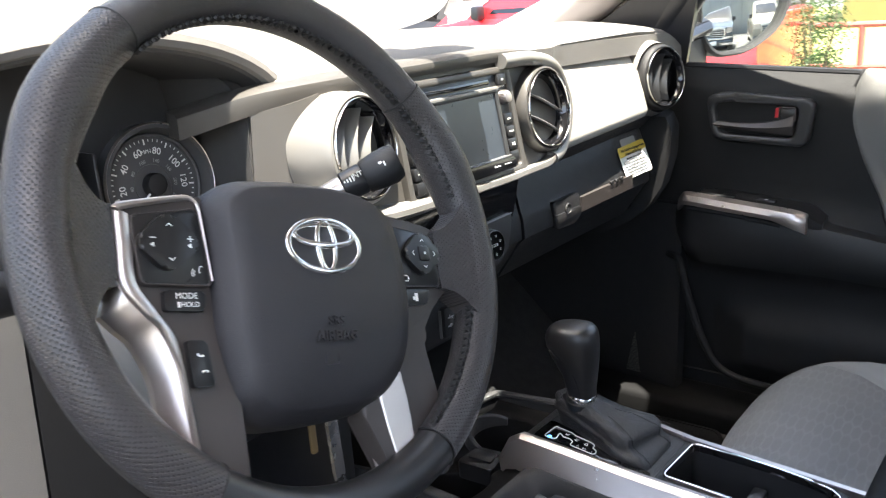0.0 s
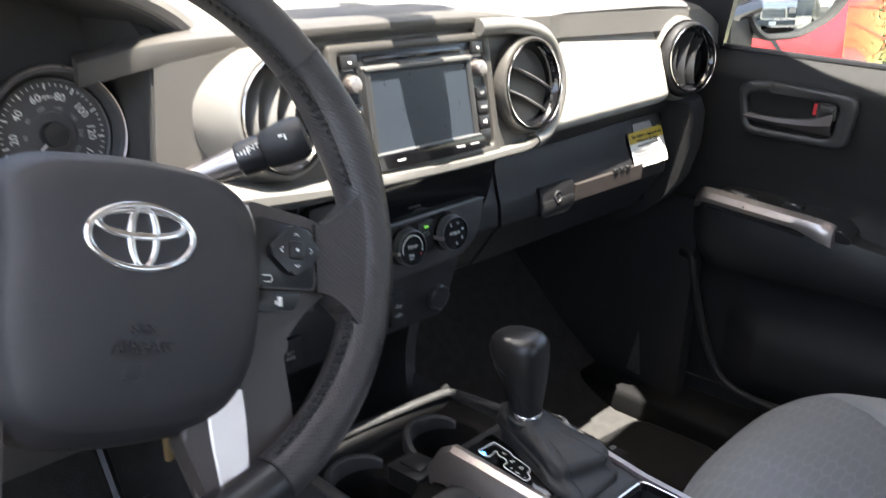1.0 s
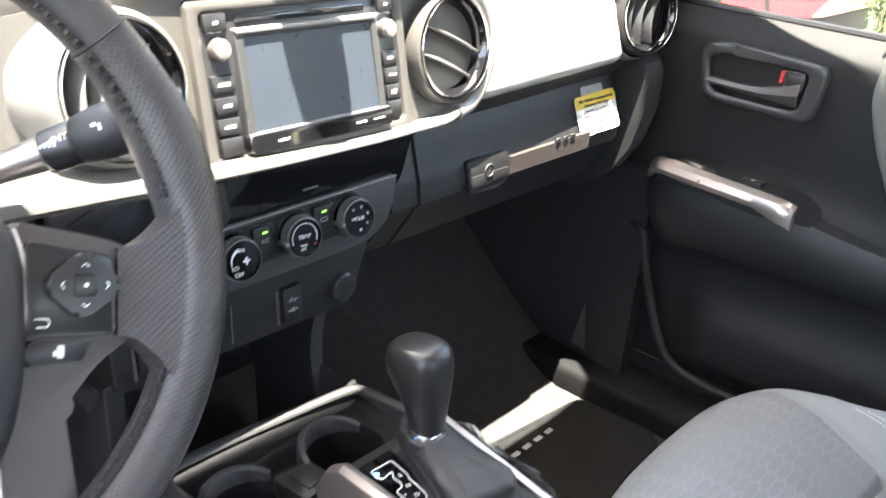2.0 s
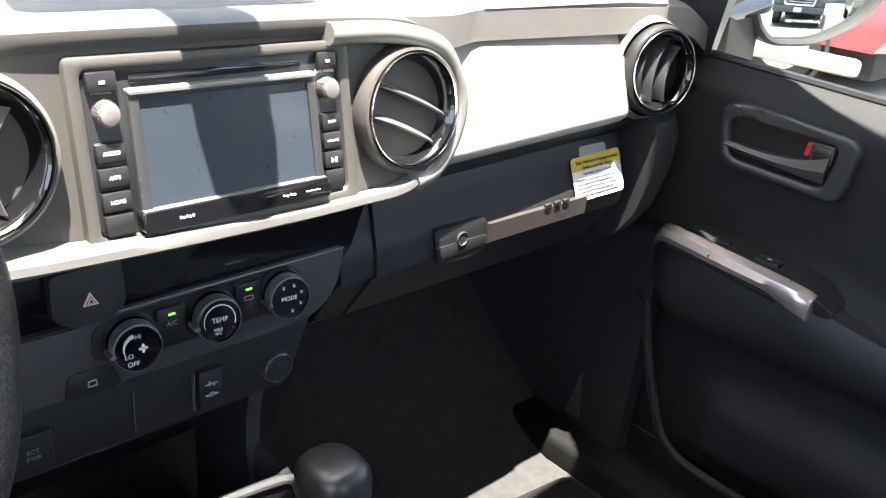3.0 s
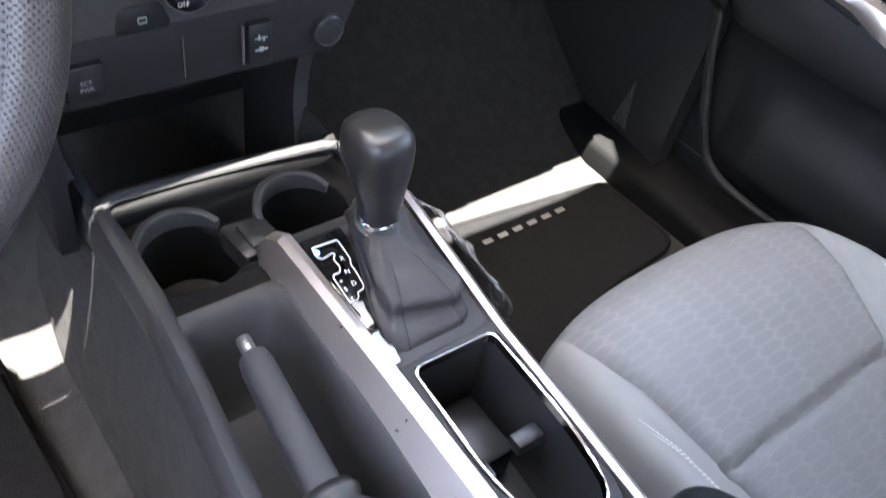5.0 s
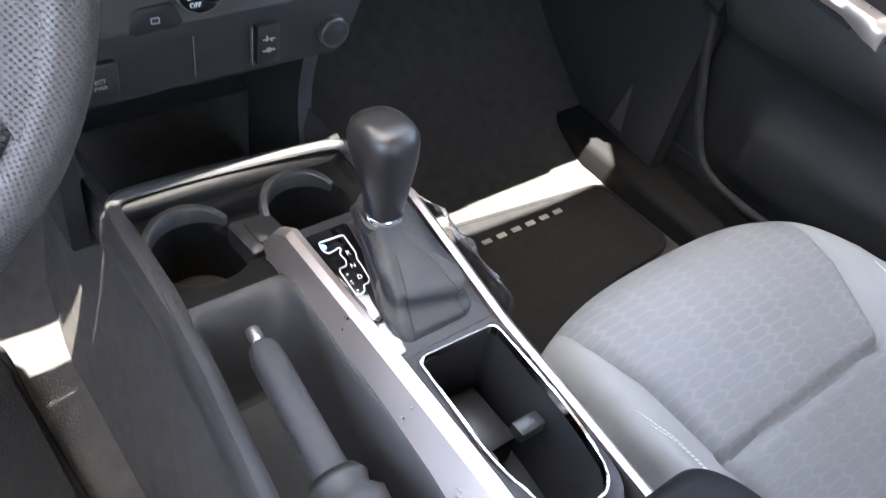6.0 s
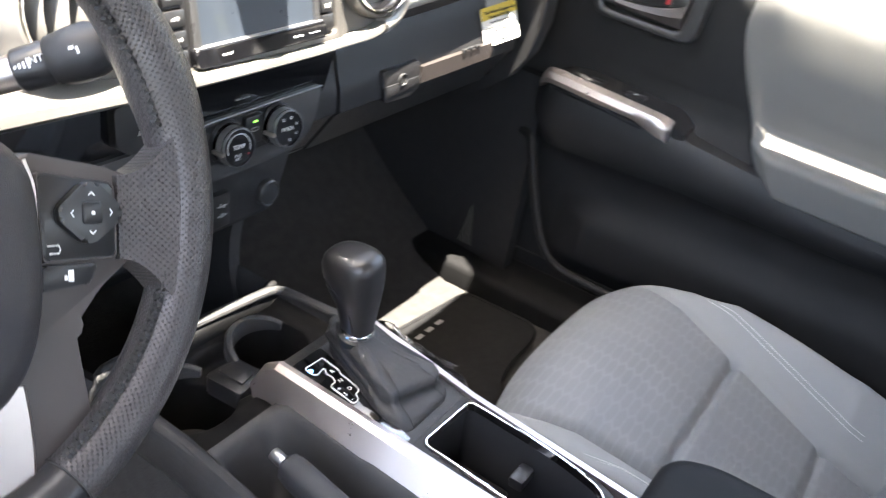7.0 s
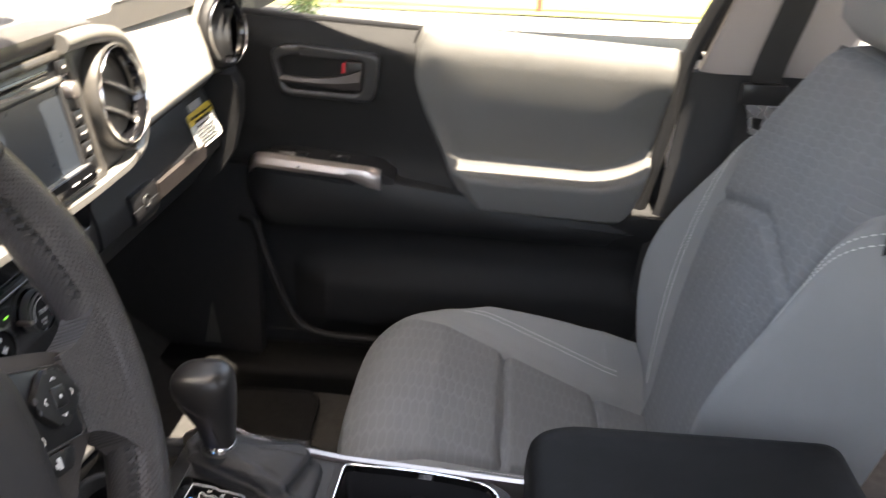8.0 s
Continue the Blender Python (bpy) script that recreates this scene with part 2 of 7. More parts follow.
rail_red = mat("rail_red", (0.36, 0.10, 0.075), 0.5, var=0.1)
shed_metal = mat("shed_metal", (0.35, 0.36, 0.36), 0.5, metal=0.5, var=0.1, vscale=2)


# ---- building tools ----
def thing(name, base, label, category, group=""):
    e = new(name)
    e.empty_display_size = 0.05
    e.location = base
    return tagged(e, label, category, group)


def settle(ob, parent):
    if parent:
        ob.parent = parent
        chain = parent.matrix_basis.copy()
        p = parent
        while p.parent:
            chain = p.parent.matrix_basis @ p.matrix_parent_inverse @ chain
            p = p.parent
        ob.matrix_parent_inverse = chain.inverted()
    return ob


def part(name, bm, material, parent=None, label="", sharp=38, m=None):
    """Links a bmesh, made in world metres, as one mesh object under a thing or part. m: the matrix that takes it there."""
    me = bpy.data.meshes.new(name)
    if m is not None:
        bm.transform(m)
    bmesh.ops.recalc_face_normals(bm, faces=bm.faces)
    bm.to_mesh(me)
    bm.free()
    me.polygons.foreach_set("use_smooth", [True] * len(me.polygons))
    me.set_sharp_from_angle(angle=radians(sharp))
    me.materials.append(material)
    ob = settle(new(name, me), parent)
    if label:
        ob["label"] = label
    return ob


def placed(base):
    """part() with a matrix of its own for a whole unit."""
    def unit(name, bm, material, parent=None, label="", sharp=38, m=None):
        return part(name, bm, material, parent, label, sharp, base @ m if m is not None else base)
    return unit


def join(*bms):
    out = bms[0]
    for b in bms[1:]:
        me = bpy.data.meshes.new("tmp")
        b.to_mesh(me)
        b.free()
        out.from_mesh(me)
        bpy.data.meshes.remove(me)
    return out


def rbox(x0, x1, y0, y1, z0, z1, r=0.003, seg=2):
    bm = bmesh.new()
    bmesh.ops.create_cube(bm, size=1)
    for v in bm.verts:
        v.co = ((x0 + x1) / 2 + v.co.x * (x1 - x0), (y0 + y1) / 2 + v.co.y * (y1 - y0), (z0 + z1) / 2 + v.co.z * (z1 - z0))
    if r > 0:
        bmesh.ops.bevel(bm, geom=bm.edges[:], offset=r, segments=seg, affect="EDGES", profile=0.5)
    return bm


def loft(rings, closed=True, cap=True, loop=False):
    """A skin over rings of equally many points; loop: the last ring joins the first."""
    bm = bmesh.new()
    rows = [[bm.verts.new(p) for p in ring] for ring in rings]
    n = len(rows[0])
    pairs = list(zip(rows, rows[1:])) + ([(rows[-1], rows[0])] if loop else [])
    for a, b in pairs:
        for i in range(n if closed else n - 1):
            j = (i + 1) % n
            bm.faces.new((a[i], a[j], b[j], b[i]))
    if cap and closed and not loop:
        bm.faces.new(rows[0][::-1])
        bm.faces.new(rows[-1])
    return bm


def slab(outline, to3, d0, d1, r=0.002, seg=2):
    """A plate: a flat outline (a, b) carried by to3(a, b, d) from depth d0 to d1, with rounded rims."""
    cx, cy = (sum(p[i] for p in outline) / len(outline) for i in (0, 1))
    bm = bmesh.new()
    lo = [bm.verts.new(to3(a, b, d0)) for a, b in outline]
    hi = [bm.verts.new(to3(a, b, d1)) for a, b in outline]
    n = len(lo)
    bm.faces.new(lo[::-1])
    bm.faces.new(hi)
    for i in range(n):
        bm.faces.new((lo[i], lo[(i + 1) % n], hi[(i + 1) % n], hi[i]))
    if r > 0:
        rim = [e for e in bm.edges if all(v in set(lo) for v in e.verts) or all(v in set(hi) for v in e.verts)]
        bmesh.ops.bevel(bm, geom=rim, offset=r, segments=seg, affect="EDGES", profile=0.5)
    return bm


def ring_plate(outer, inner, to3, d0, d1, r=0.0015, seg=2):
    """A frame between two outlines with equally many points."""
    bm = bmesh.new()
    q = [[bm.verts.new(to3(a, b, d)) for a, b in o] for o, d in ((outer, d0), (outer, d1), (inner, d1), (inner, d0))]
    n = len(outer)
    edges = []
    for k in range(4):
        a, b = q[k], q[(k + 1) % 4]
        for i in range(n):
            bm.faces.new((a[i], a[(i + 1) % n], b[(i + 1) % n], b[i]))
    if r > 0:
        top = set(q[1]) | set(q[2])
        rim = [e for e in bm.edges if all(v in set(q[1]) for v in e.verts) or all(v in set(q[2]) for v in e.verts)]
        bmesh.ops.bevel(bm, geom=rim, offset=r, segments=seg, affect="EDGES", profile=0.5)
    return bm


def rrect(w, h, r, n=5, cx=0.0, cy=0.0):
    out = []
    for k, (sx, sy) in enumerate(((1, 1), (-1, 1), (-1, -1), (1, -1))):
        for i in range(n + 1):
            a = math.pi / 2 * (k + i / n)
            out.append((cx + sx * (w / 2 - r) + r * math.cos(a), cy + sy * (h / 2 - r) + r * math.sin(a)))
    return out


def oval(rx, ry, n=32, cx=0.0, cy=0.0, power=2.0):
    out = []
    for i in range(n):
        a = 2 * math.pi * i / n
        c, s = math.cos(a), math.sin(a)
        out.append((cx + rx * math.copysign(abs(c) ** (2 / power), c), cy + ry * math.copysign(abs(s) ** (2 / power), s)))
    return out


def smooth_outline(points, r, n=4):
    """A polygon with its corners rounded by r (one number or one for each corner)."""
    out = []
    k = len(points)
    rs = r if isinstance(r, (list, tuple)) else [r] * k
    for i in range(k):
        p, a, b = Vector(points[i]), Vector(points[i - 1]), Vector(points[(i + 1) % k])
        da, db = (a - p), (b - p)
        ra = min(rs[i], da.length * 0.48, db.length * 0.48)
        s, e = p + da.normalized() * ra, p + db.normalized() * ra
        for j in range(n + 1):
            u = j / n
            q = s * (1 - u) ** 2 + p * 2 * u * (1 - u) + e * u * u
            out.append((q.x, q.y))
    return out


def lathe(profile, m=None, seg=40, cap=True):
    """Turned about the local z axis; profile of (radius, height)."""
    bm = loft([[(r * math.cos(2 * math.pi * i / seg), r * math.sin(2 * math.pi * i / seg), h) for i in range(seg)] for r, h in profile], cap=cap)
    if m is not None:
        bm.transform(m)
    return bm


def sweep(path, radius, n=8, loop=False, flat=1.0, up=(0, 0, 1)):
    """A tube along a path; radius: a number or one for each point; flat squeezes it along the second axis."""
    pts = [Vector(p) for p in path]
    rings = []
    side = None
    for i, p in enumerate(pts):
        if loop:
            d = pts[(i + 1) % len(pts)] - pts[i - 1]
        else:
            d = pts[min(i + 1, len(pts) - 1)] - pts[max(i - 1, 0)]
        d.normalize()
        if side is None:
            ref = Vector(up) if abs(d.dot(Vector(up))) < 0.95 else Vector((1, 0, 0))
            side = d.cross(ref).normalized()
        else:
            side = (side - d * side.dot(d)).normalized()
        top = side.cross(d)
        r = radius[i] if isinstance(radius, (list, tuple)) else radius
        rings.append([p + side * (r * math.cos(2 * math.pi * k / n)) + top * (r * flat * math.sin(2 * math.pi * k / n)) for k in range(n)])
    return loft(rings, loop=loop)


def curve_points(points, per=8):
    """Points along a soft curve through those given."""
    p = [Vector(q) for q in points]
    out = []
    for i in range(len(p) - 1):
        a, b, c, d = p[max(i - 1, 0)], p[i], p[i + 1], p[min(i + 2, len(p) - 1)]
        for k in range(per):
            u = k / per
            out.append(0.5 * ((2 * b) + (c - a) * u + (2 * a - 5 * b + 4 * c - d) * u * u + (3 * b - a - 3 * c + d) * u ** 3))
    return out + [p[-1]]


def grid(f, nu, nv, keep=None, thick=None, uv=None):
    """A sheet f(u, v) for u, v in 0..1; thick: a vector that gives it a body."""
    bm = bmesh.new()
    layer = bm.loops.layers.uv.new(uv) if uv else None
    rows = [[bm.verts.new(f(i / nu, j / nv)) for j in range(nv + 1)] for i in range(nu + 1)]
    for i in range(nu):
        for j in range(nv):
            if keep is None or keep((i + 0.5) / nu, (j + 0.5) / nv):
                fa = bm.faces.new((rows[i][j], rows[i + 1][j], rows[i + 1][j + 1], rows[i][j + 1]))
                if layer:
                    for lp in fa.loops:
                        lp[layer].uv = (lp.vert.co.x, lp.vert.co.y)
    bmesh.ops.delete(bm, geom=[v for v in bm.verts if not v.link_faces], context="VERTS")
    if thick is not None:
        rim = [e for e in bm.edges if len(e.link_faces) == 1]
        back = bmesh.ops.duplicate(bm, geom=bm.faces[:])
        pair = back["vert_map"]
        for v in [x for x in back["geom"] if isinstance(x, bmesh.types.BMVert)]:
            v.co += Vector(thick)
        for e in rim:
            a, b = e.verts
            bm.faces.new((a, b, pair[b], pair[a]))
    return bm


def text_bm(words, size, m, depth=0.0003, align="CENTER", bold=0.0):
    """Built-in font, flat in its local xy plane, as a mesh."""
    cu = bpy.data.curves.new("words", "FONT")
    cu.body, cu.size, cu.align_x, cu.align_y, cu.extrude, cu.offset = words, size, align, "CENTER", depth, bold
    cu.resolution_u = 3
    ob = bpy.data.objects.new("words", cu)
    scene.collection.objects.link(ob)
    dg = bpy.context.evaluated_depsgraph_get()
    dg.update()
    me = bpy.data.meshes.new_from_object(ob.evaluated_get(dg))
    bm = bmesh.new()
    bm.from_mesh(me)
    bpy.data.objects.remove(ob)
    bpy.data.curves.remove(cu)
    bpy.data.meshes.remove(me)
    bm.transform(m)
    return bm


def facing(x, y, z, lean=0.0, turn=0.0):
    """A local frame on the dashboard: x right, y up, z to the rear; lean tips the top forwards, turn swings it round the upright."""
    return Matrix.Translation((x, y, z)) @ Matrix.Rotation(radians(turn), 4, "Z") @ Matrix.Rotation(radians(90 - lean), 4, "X")


def arc_pts(r, a0, a1, n, cx=0.0, cy=0.0):
    return [(cx + r * math.cos(radians(a0 + (a1 - a0) * i / n)), cy + r * math.sin(radians(a0 + (a1 - a0) * i / n))) for i in range(n + 1)]


def xz(a, b, d):
    """A plate upright across the cab: a = x, b = z, d = y."""
    return (a, d, b)


def xy(a, b, d):
    return (a, b, d)


def yz(a, b, d):
    return (d, a, b)

# ---- ground and cab shell ----
GROUND = -0.62


def plain(name, bm, material, label="", category=""):
    ob = part(name, bm, material)
    tagged(ob, label, category, kind="structure")
    return ob


def build_shell():
    # carpeted floor pan, toe board and transmission hump
    def floor_z(x, y):
        hump = 0.11 * math.exp(-((x + 0.02) / 0.13) ** 4)
        toe = 0.0 if y < 0.12 else (y - 0.12) * (0.45 + 1.1 * (y - 0.12))
        return 0.057 + hump + toe + 0.004 * noise.noise((x * 14, y * 14, 0))

    f = lambda u, v: (-0.74 + 1.40 * u, -1.7 + 2.35 * v, floor_z(-0.74 + 1.40 * u, -1.7 + 2.35 * v))
    plain("floor", grid(f, 70, 110, thick=(0, 0, -0.03)), carpet, "dark charcoal carpet covering the cab floor", "carpet")
    plain("firewall", rbox(-0.75, 0.75, 0.62, 0.66, 0.0, 0.70, 0), void_black, "dark firewall behind the dashboard", "wall")
    # roof, headliner
    f = lambda u, v: (-0.60 + 1.16 * u, -0.148 - 0.02 * (2 * u - 1) + 0.06 * (2 * u - 1) ** 8 - 1.56 * v, 1.16 + 0.03 * math.sin(math.pi * u) + 0.02 * math.sin(math.pi * v))
    plain("ceiling", grid(f, 16, 16, thick=(0, 0, 0.04)), roof_cloth, "pale grey headliner cloth", "headliner")
    plain("wall_rear", join(rbox(-0.70, 0.70, -1.80, -1.74, 0.0, 0.62, 0.01), rbox(-0.70, 0.70, -1.79, -1.74, 1.06, 1.2, 0.01), rbox(-0.72, -0.62, -1.79, -1.74, 0.6, 1.08, 0.01), rbox(0.62, 0.72, -1.79, -1.74, 0.6, 1.08, 0.01)), pillar_cloth, "pale trim round the rear window", "wall")
    # windscreen and its pillars
    f = lambda u, v: ((-0.66 + 1.32 * u) * (1 - 0.14 * v), 0.62 - 0.780 * v - 0.05 * (2 * u - 1) ** 2 * (1 - v), 0.745 + 0.425 * v)
    ws = plain("windscreen", grid(f, 16, 16), window_glass, "clear windscreen glass", "windscreen")
    ws.visible_shadow = False
    for s, n in ((1, "pillar_front_1"), (-1, "pillar_front_2")):
        path = [(s * 0.725, 0.52, 0.68), (s * 0.715, 0.33, 0.79), (s * 0.69, 0.15, 0.92), (s * 0.64, -0.01, 1.06), (s * 0.585, -0.16, 1.165)]
        if s > 0:
            path = [(0.725, 0.42, 0.68), (0.715, 0.23, 0.79), (0.672, 0.06, 0.92), (0.590, -0.05, 1.06), (0.510, -0.165, 1.165)]
        plain(n, sweep(curve_points(path), 0.050, 12, flat=0.8), pillar_cloth, "light grey cloth-covered windscreen pillar", "pillar")
    # body panel between the pillar and the mirror corner
    plain("pillar_foot", slab([(0.60, 0.64), (0.52, 0.73), (0.33, 0.80), (0.12, 0.93), (-0.06, 1.03), (-0.03, 0.90), (0.10, 0.80), (0.20, 0.74), (0.26, 0.66)], yz, 0.752, 0.738, 0.002), pillar_cloth, "pale trim at the foot of the windscreen pillar", "trim")
    # roof rails over the doors
    for s, n in ((1, "roof_rail_1"), (-1, "roof_rail_2")):
        path = [(s * 0.56, -0.18, 1.165), (s * 0.558, -0.5, 1.18), (s * 0.558, -0.9, 1.185), (s * 0.558, -1.3, 1.175), (s * 0.55, -1.76, 1.14)]
        if s < 0:
            path = [(x - 0.04, y, z) for x, y, z in path]
        plain(n, sweep(curve_points(path), 0.026 if s > 0 else 0.05, 12), pillar_cloth, "pale roof rail trim", "trim")
    # black upper frame of the passenger door along the pillar and the roof
    # unseen rear points added and set inwards to shade the arm rest
    path = [(0.735, 0.12, 0.70), (0.700, 0.00, 0.86), (0.640, -0.105, 1.02), (0.604, -0.20, 1.10), (0.586, -0.29, 1.135), (0.576, -0.36, 1.15), (0.571, -0.425, 1.155)]
    plain("door_frame_upper", sweep(curve_points(path), 0.032, 12), smooth_black, "black upper frame of the passenger door", "frame")
    # unseen plain panel added to block doorway light up to the window sill
    plain("wall_left_door", rbox(-0.83, -0.785, -0.80, 0.34, -0.05, 0.60, 0.012), door_cloth, "plain grey panel of the driver door", "wall")
    # left sill and rear quarter behind the open driver's doorway
    plain("sill_left", rbox(-0.80, -0.70, -0.75, 0.45, -0.05, 0.06, 0.012), black_plastic, "black scuff plate along the open doorway", "sill")
    # extra-dark material replaces shade that nothing casts on this sill
    plain("sill_right", rbox(0.596, 0.70, -0.75, 0.26, 0.02, 0.100, 0.014, 3), sill_black, "black scuff plate along the door sill", "sill")
    plain("wall_left", rbox(-0.80, -0.70, -1.76, -0.80, -0.05, 0.64, 0.02), black_plastic, "black trim behind the doorway", "wall")
    plain("wall_left_front", rbox(-0.80, -0.715, 0.30, 0.64, 0.0, 0.72, 0.02), black_plastic, "black kick panel beside the pedals", "wall")
    path = [(-0.70, -0.86, 0.05), (-0.70, -0.86, 0.62), (-0.60, -0.88, 1.17)]
    plain("pillar_left", sweep(curve_points(path), 0.06, 12), pillar_cloth, "pale trim of the middle pillar", "pillar")
    plain("wall_right_front", join(rbox(0.722, 0.75, 0.08, 0.64, -0.06, 0.70, 0), rbox(0.70, 0.76, -0.66, 0.64, -0.08, 0.118, 0)), void_black, "dark body side behind the trim", "wall")
    plain("wall_right", rbox(0.70, 0.80, -1.76, -0.98, -0.05, 0.60, 0.02), black_plastic, "black lower trim of the rear door", "wall")
    # middle pillar at the passenger's side: black below, pale above
    low = [[(0.735, -0.665 - dy, z), (0.700 - b, -0.640 - dy, z), (0.690 - b, -0.665 - dy, z), (0.686 - b, -0.83 - dy, z), (0.735, -0.86 - dy, z)]
           for z, dy, b in ((0.02, -0.06, 0.02), (0.20, -0.05, 0.02), (0.35, -0.035, 0.02), (0.42, -0.02, 0.012), (0.50, -0.01, 0.0), (0.617, 0.0, 0.0))]
    plain("pillar_middle_lower", loft(low), black_plastic, "black lower cover of the middle pillar", "pillar")
    up = [[(0.735 - k, -0.655 - s, z), (0.703 - k, -0.652 - s, z), (0.690 - k, -0.672 - s, z), (0.688 - k, -0.84 - s, z), (0.735 - k, -0.87 - s, z)]
          for z, s, k in ((0.613, 0.004, -0.002), (0.75, 0.045, 0.025), (0.92, 0.085, 0.06), (1.17, 0.12, 0.13))]
    plain("pillar_middle_upper", loft(up), pillar_cloth, "pale cloth-like upper cover of the middle pillar", "pillar")
    # rubber seal and door frame in front of that pillar
    path = [(0.708, -0.560, 0.16), (0.706, -0.585, 0.34), (0.705, -0.618, 0.52), (0.703, -0.640, 0.64), (0.682, -0.690, 0.78), (0.652, -0.735, 0.93), (0.590, -0.80, 1.16)]
    plain("door_seal", sweep(curve_points(path), 0.013, 8), soft_black, "black rubber door seal", "seal")
    # rear window glass of the cab and the rear door
    path = [(0.735, -0.665, 0.645), (0.718, -0.70, 0.75), (0.69, -0.745, 0.90), (0.62, -0.81, 1.15)]
    plain("window_frame_rear", sweep(curve_points(path), 0.017, 8), smooth_black, "black door frame", "frame")


build_shell()


# ---- dashboard ----
def vent(parent, m, vanes, r=0.050, upright=False, tilt=-18, barrel=gloss_black, blade=vane_grey, flare=1.04):
    """A round air outlet: barrel, chrome ring, black dish and slanted vanes."""
    house = part("vent_housing", lathe([(r * flare * 0.97, -0.040), (r * flare, -0.020), (r * 1.085, -0.008), (r * 1.075, 0.001), (r * 1.03, 0.006), (r * 0.985, 0.007), (r * 0.98, -0.004)], m, 48, cap=False), barrel, parent)
    part("chrome_ring", lathe([(r * 0.957, 0.002), (r * 0.957, 0.0082), (r * 0.945, 0.0092), (r * 0.934, 0.0082), (r * 0.934, 0.002)], m, 48, cap=False), chrome, house, "thin bright chrome ring")
    part("outlet_ring", lathe([(r * 0.925, 0.0), (r * 0.92, 0.006), (r * 0.86, 0.003), (r * 0.80, -0.006), (r * 0.78, -0.016)], m, 48, cap=False), gloss_black, house)
    part("dish", lathe([(r * 0.79, -0.012), (r * 0.7, -0.03), (r * 0.3, -0.036), (0.0005, -0.036)], m, 32, cap=False), void_black, house)
    for k in vanes:
        half = r * math.sqrt(max(0.05, 0.80 ** 2 - k * k)) * 0.97
        bow = 0.009 if upright else 0.0015
        lean = 0.013 if upright else 0.010
        rings = []
        for i in range(11):
            q = -1 + i / 5
            a, lift = q * half, k * r + bow * (1 - q * q)
            w = 0.0016 * (1 - 0.4 * q * q)
            ring = [(lift + w, 0.0005), (lift, 0.0022), (lift - w, 0.0005), (lift - w * 0.7 + lean, -0.026), (lift + w * 0.7 + lean, -0.026)]
            rings.append([Vector((a, b, c)) for b, c in ring])
        bm = loft(rings)
        bm.transform(m @ Matrix.Rotation(radians(tilt + (90 if upright else 0)), 4, "Z"))
        part("vane", bm, blade, house)
    return house


def build_dashboard():
    d = thing("dashboard", (0, 0.2, 0.45), "grey and black moulded plastic dashboard with round vents", "dashboard")
    # top pad, from the screen to the edge over the radio and the passenger's shelf
    def pad(u, v):
        x = -0.735 + 1.455 * u
        side = abs(x - 0.0) / 0.73
        front = 0.030 if x < 0.24 else 0.030 + 0.024 * min(1, (x - 0.24) / 0.05)
        if x < -0.20:
            front = 0.03 + 0.22 * min(1, (-0.20 - x) / 0.012)
        end = max(0.0, (abs(x) - 0.62) / 0.11)
        y = front + (0.60 - front - 0.12 * side ** 4) * v ** 1.15
        z = 0.742 + 0.020 * math.sin(min(1, v * 2.2) * math.pi / 2) - 0.05 * end ** 2 + 0.006 * math.cos(x * 4)
        if v == 0:
            z -= 0.004
        return (x, y, z)

    part("top_pad", grid(pad, 90, 24, thick=(0, 0, -0.028)), pad_grey, d, "matt grey grained top pad")
    # vertical edge of the pad over the passenger's panel
    f = lambda u, v: (0.22 + 0.38 * u, 0.0535 + 0.014 * v, 0.741 - 0.030 * v - 0.02 * max(0, u - 0.8))
    part("pad_edge", grid(f, 24, 6, thick=(0, 0.02, 0)), pad_grey, d)
    # broad smooth panel in front of the passenger
    def fascia(u, v):
        x = 0.215 + 0.350 * u
        zt, zb = 0.7135, 0.605 + 0.005 * u
        prof = ((0, 0.062), (0.06, 0.052), (0.3, 0.036), (0.6, 0.026), (0.88, 0.020), (0.96, 0.024), (1.0, 0.034))
        for (a, ya), (b, yb) in zip(prof, prof[1:]):
            if v <= b:
                y = ya + (yb - ya) * (v - a) / (b - a)
                break
        return (x, y + 0.014 * u + 0.03 * max(0, (u - 0.86) / 0.14) ** 2, zt + (zb - zt) * v)

    part("passenger_panel", grid(fascia, 24, 30, thick=(0, 0.03, 0)), fascia_grey, d, "broad light grey panel in full sun")
    # shelf edge under that panel
    f = lambda u, v: (0.20 + 0.40 * u, 0.034 + 0.014 * u + 0.02 * v, 0.606 + 0.004 * u - 0.022 * v)
    part("panel_underside", grid(f, 24, 4, thick=(0, 0.02, 0.0)), black_plastic, d)
    # glovebox body and lid
    def box_face(x0, x1, bulge):
        def f(u, v):
            x = x0 + (x1 - x0) * u
            z = 0.590 + (0.447 - 0.590) * v
            prof = ((0.0, 0.052), (0.12, 0.045), (0.33, 0.0375), (0.40, 0.034), (0.58, 0.032), (0.62, 0.039), (0.75, 0.052), (1.0, 0.078))
            for (a, ya), (b, yb) in zip(prof, prof[1:]):
                if v <= b + 1e-6:
                    y = ya + (yb - ya) * (v - a) / (b - a) + 0.016 - bulge
                    break
            y += 0.02 * max(0, u - 0.9) * 10 * (x1 > 0.5)
            return (x, y, z)
        return f

    part("dash_lower_side", grid(box_face(0.140, 0.1765, 0.004), 6, 24, thick=(0, 0.03, 0)), black_plastic, d)
    lid = part("glovebox_lid", grid(box_face(0.1785, 0.590, 0.007), 40, 24, thick=(0, 0.03, 0)), black_plastic, d, "black glovebox lid with a pressed band")
    # black plastic band given a paler grey in place of its sunlit sheen
    part("glovebox_band", grid(lambda u, v: (0.320 + 0.160 * u, 0.0365 + 0.001 * v, 0.5305 - 0.021 * v), 10, 4, thick=(0, 0.012, 0)), spoke_grey, lid, "raised band across the lid")
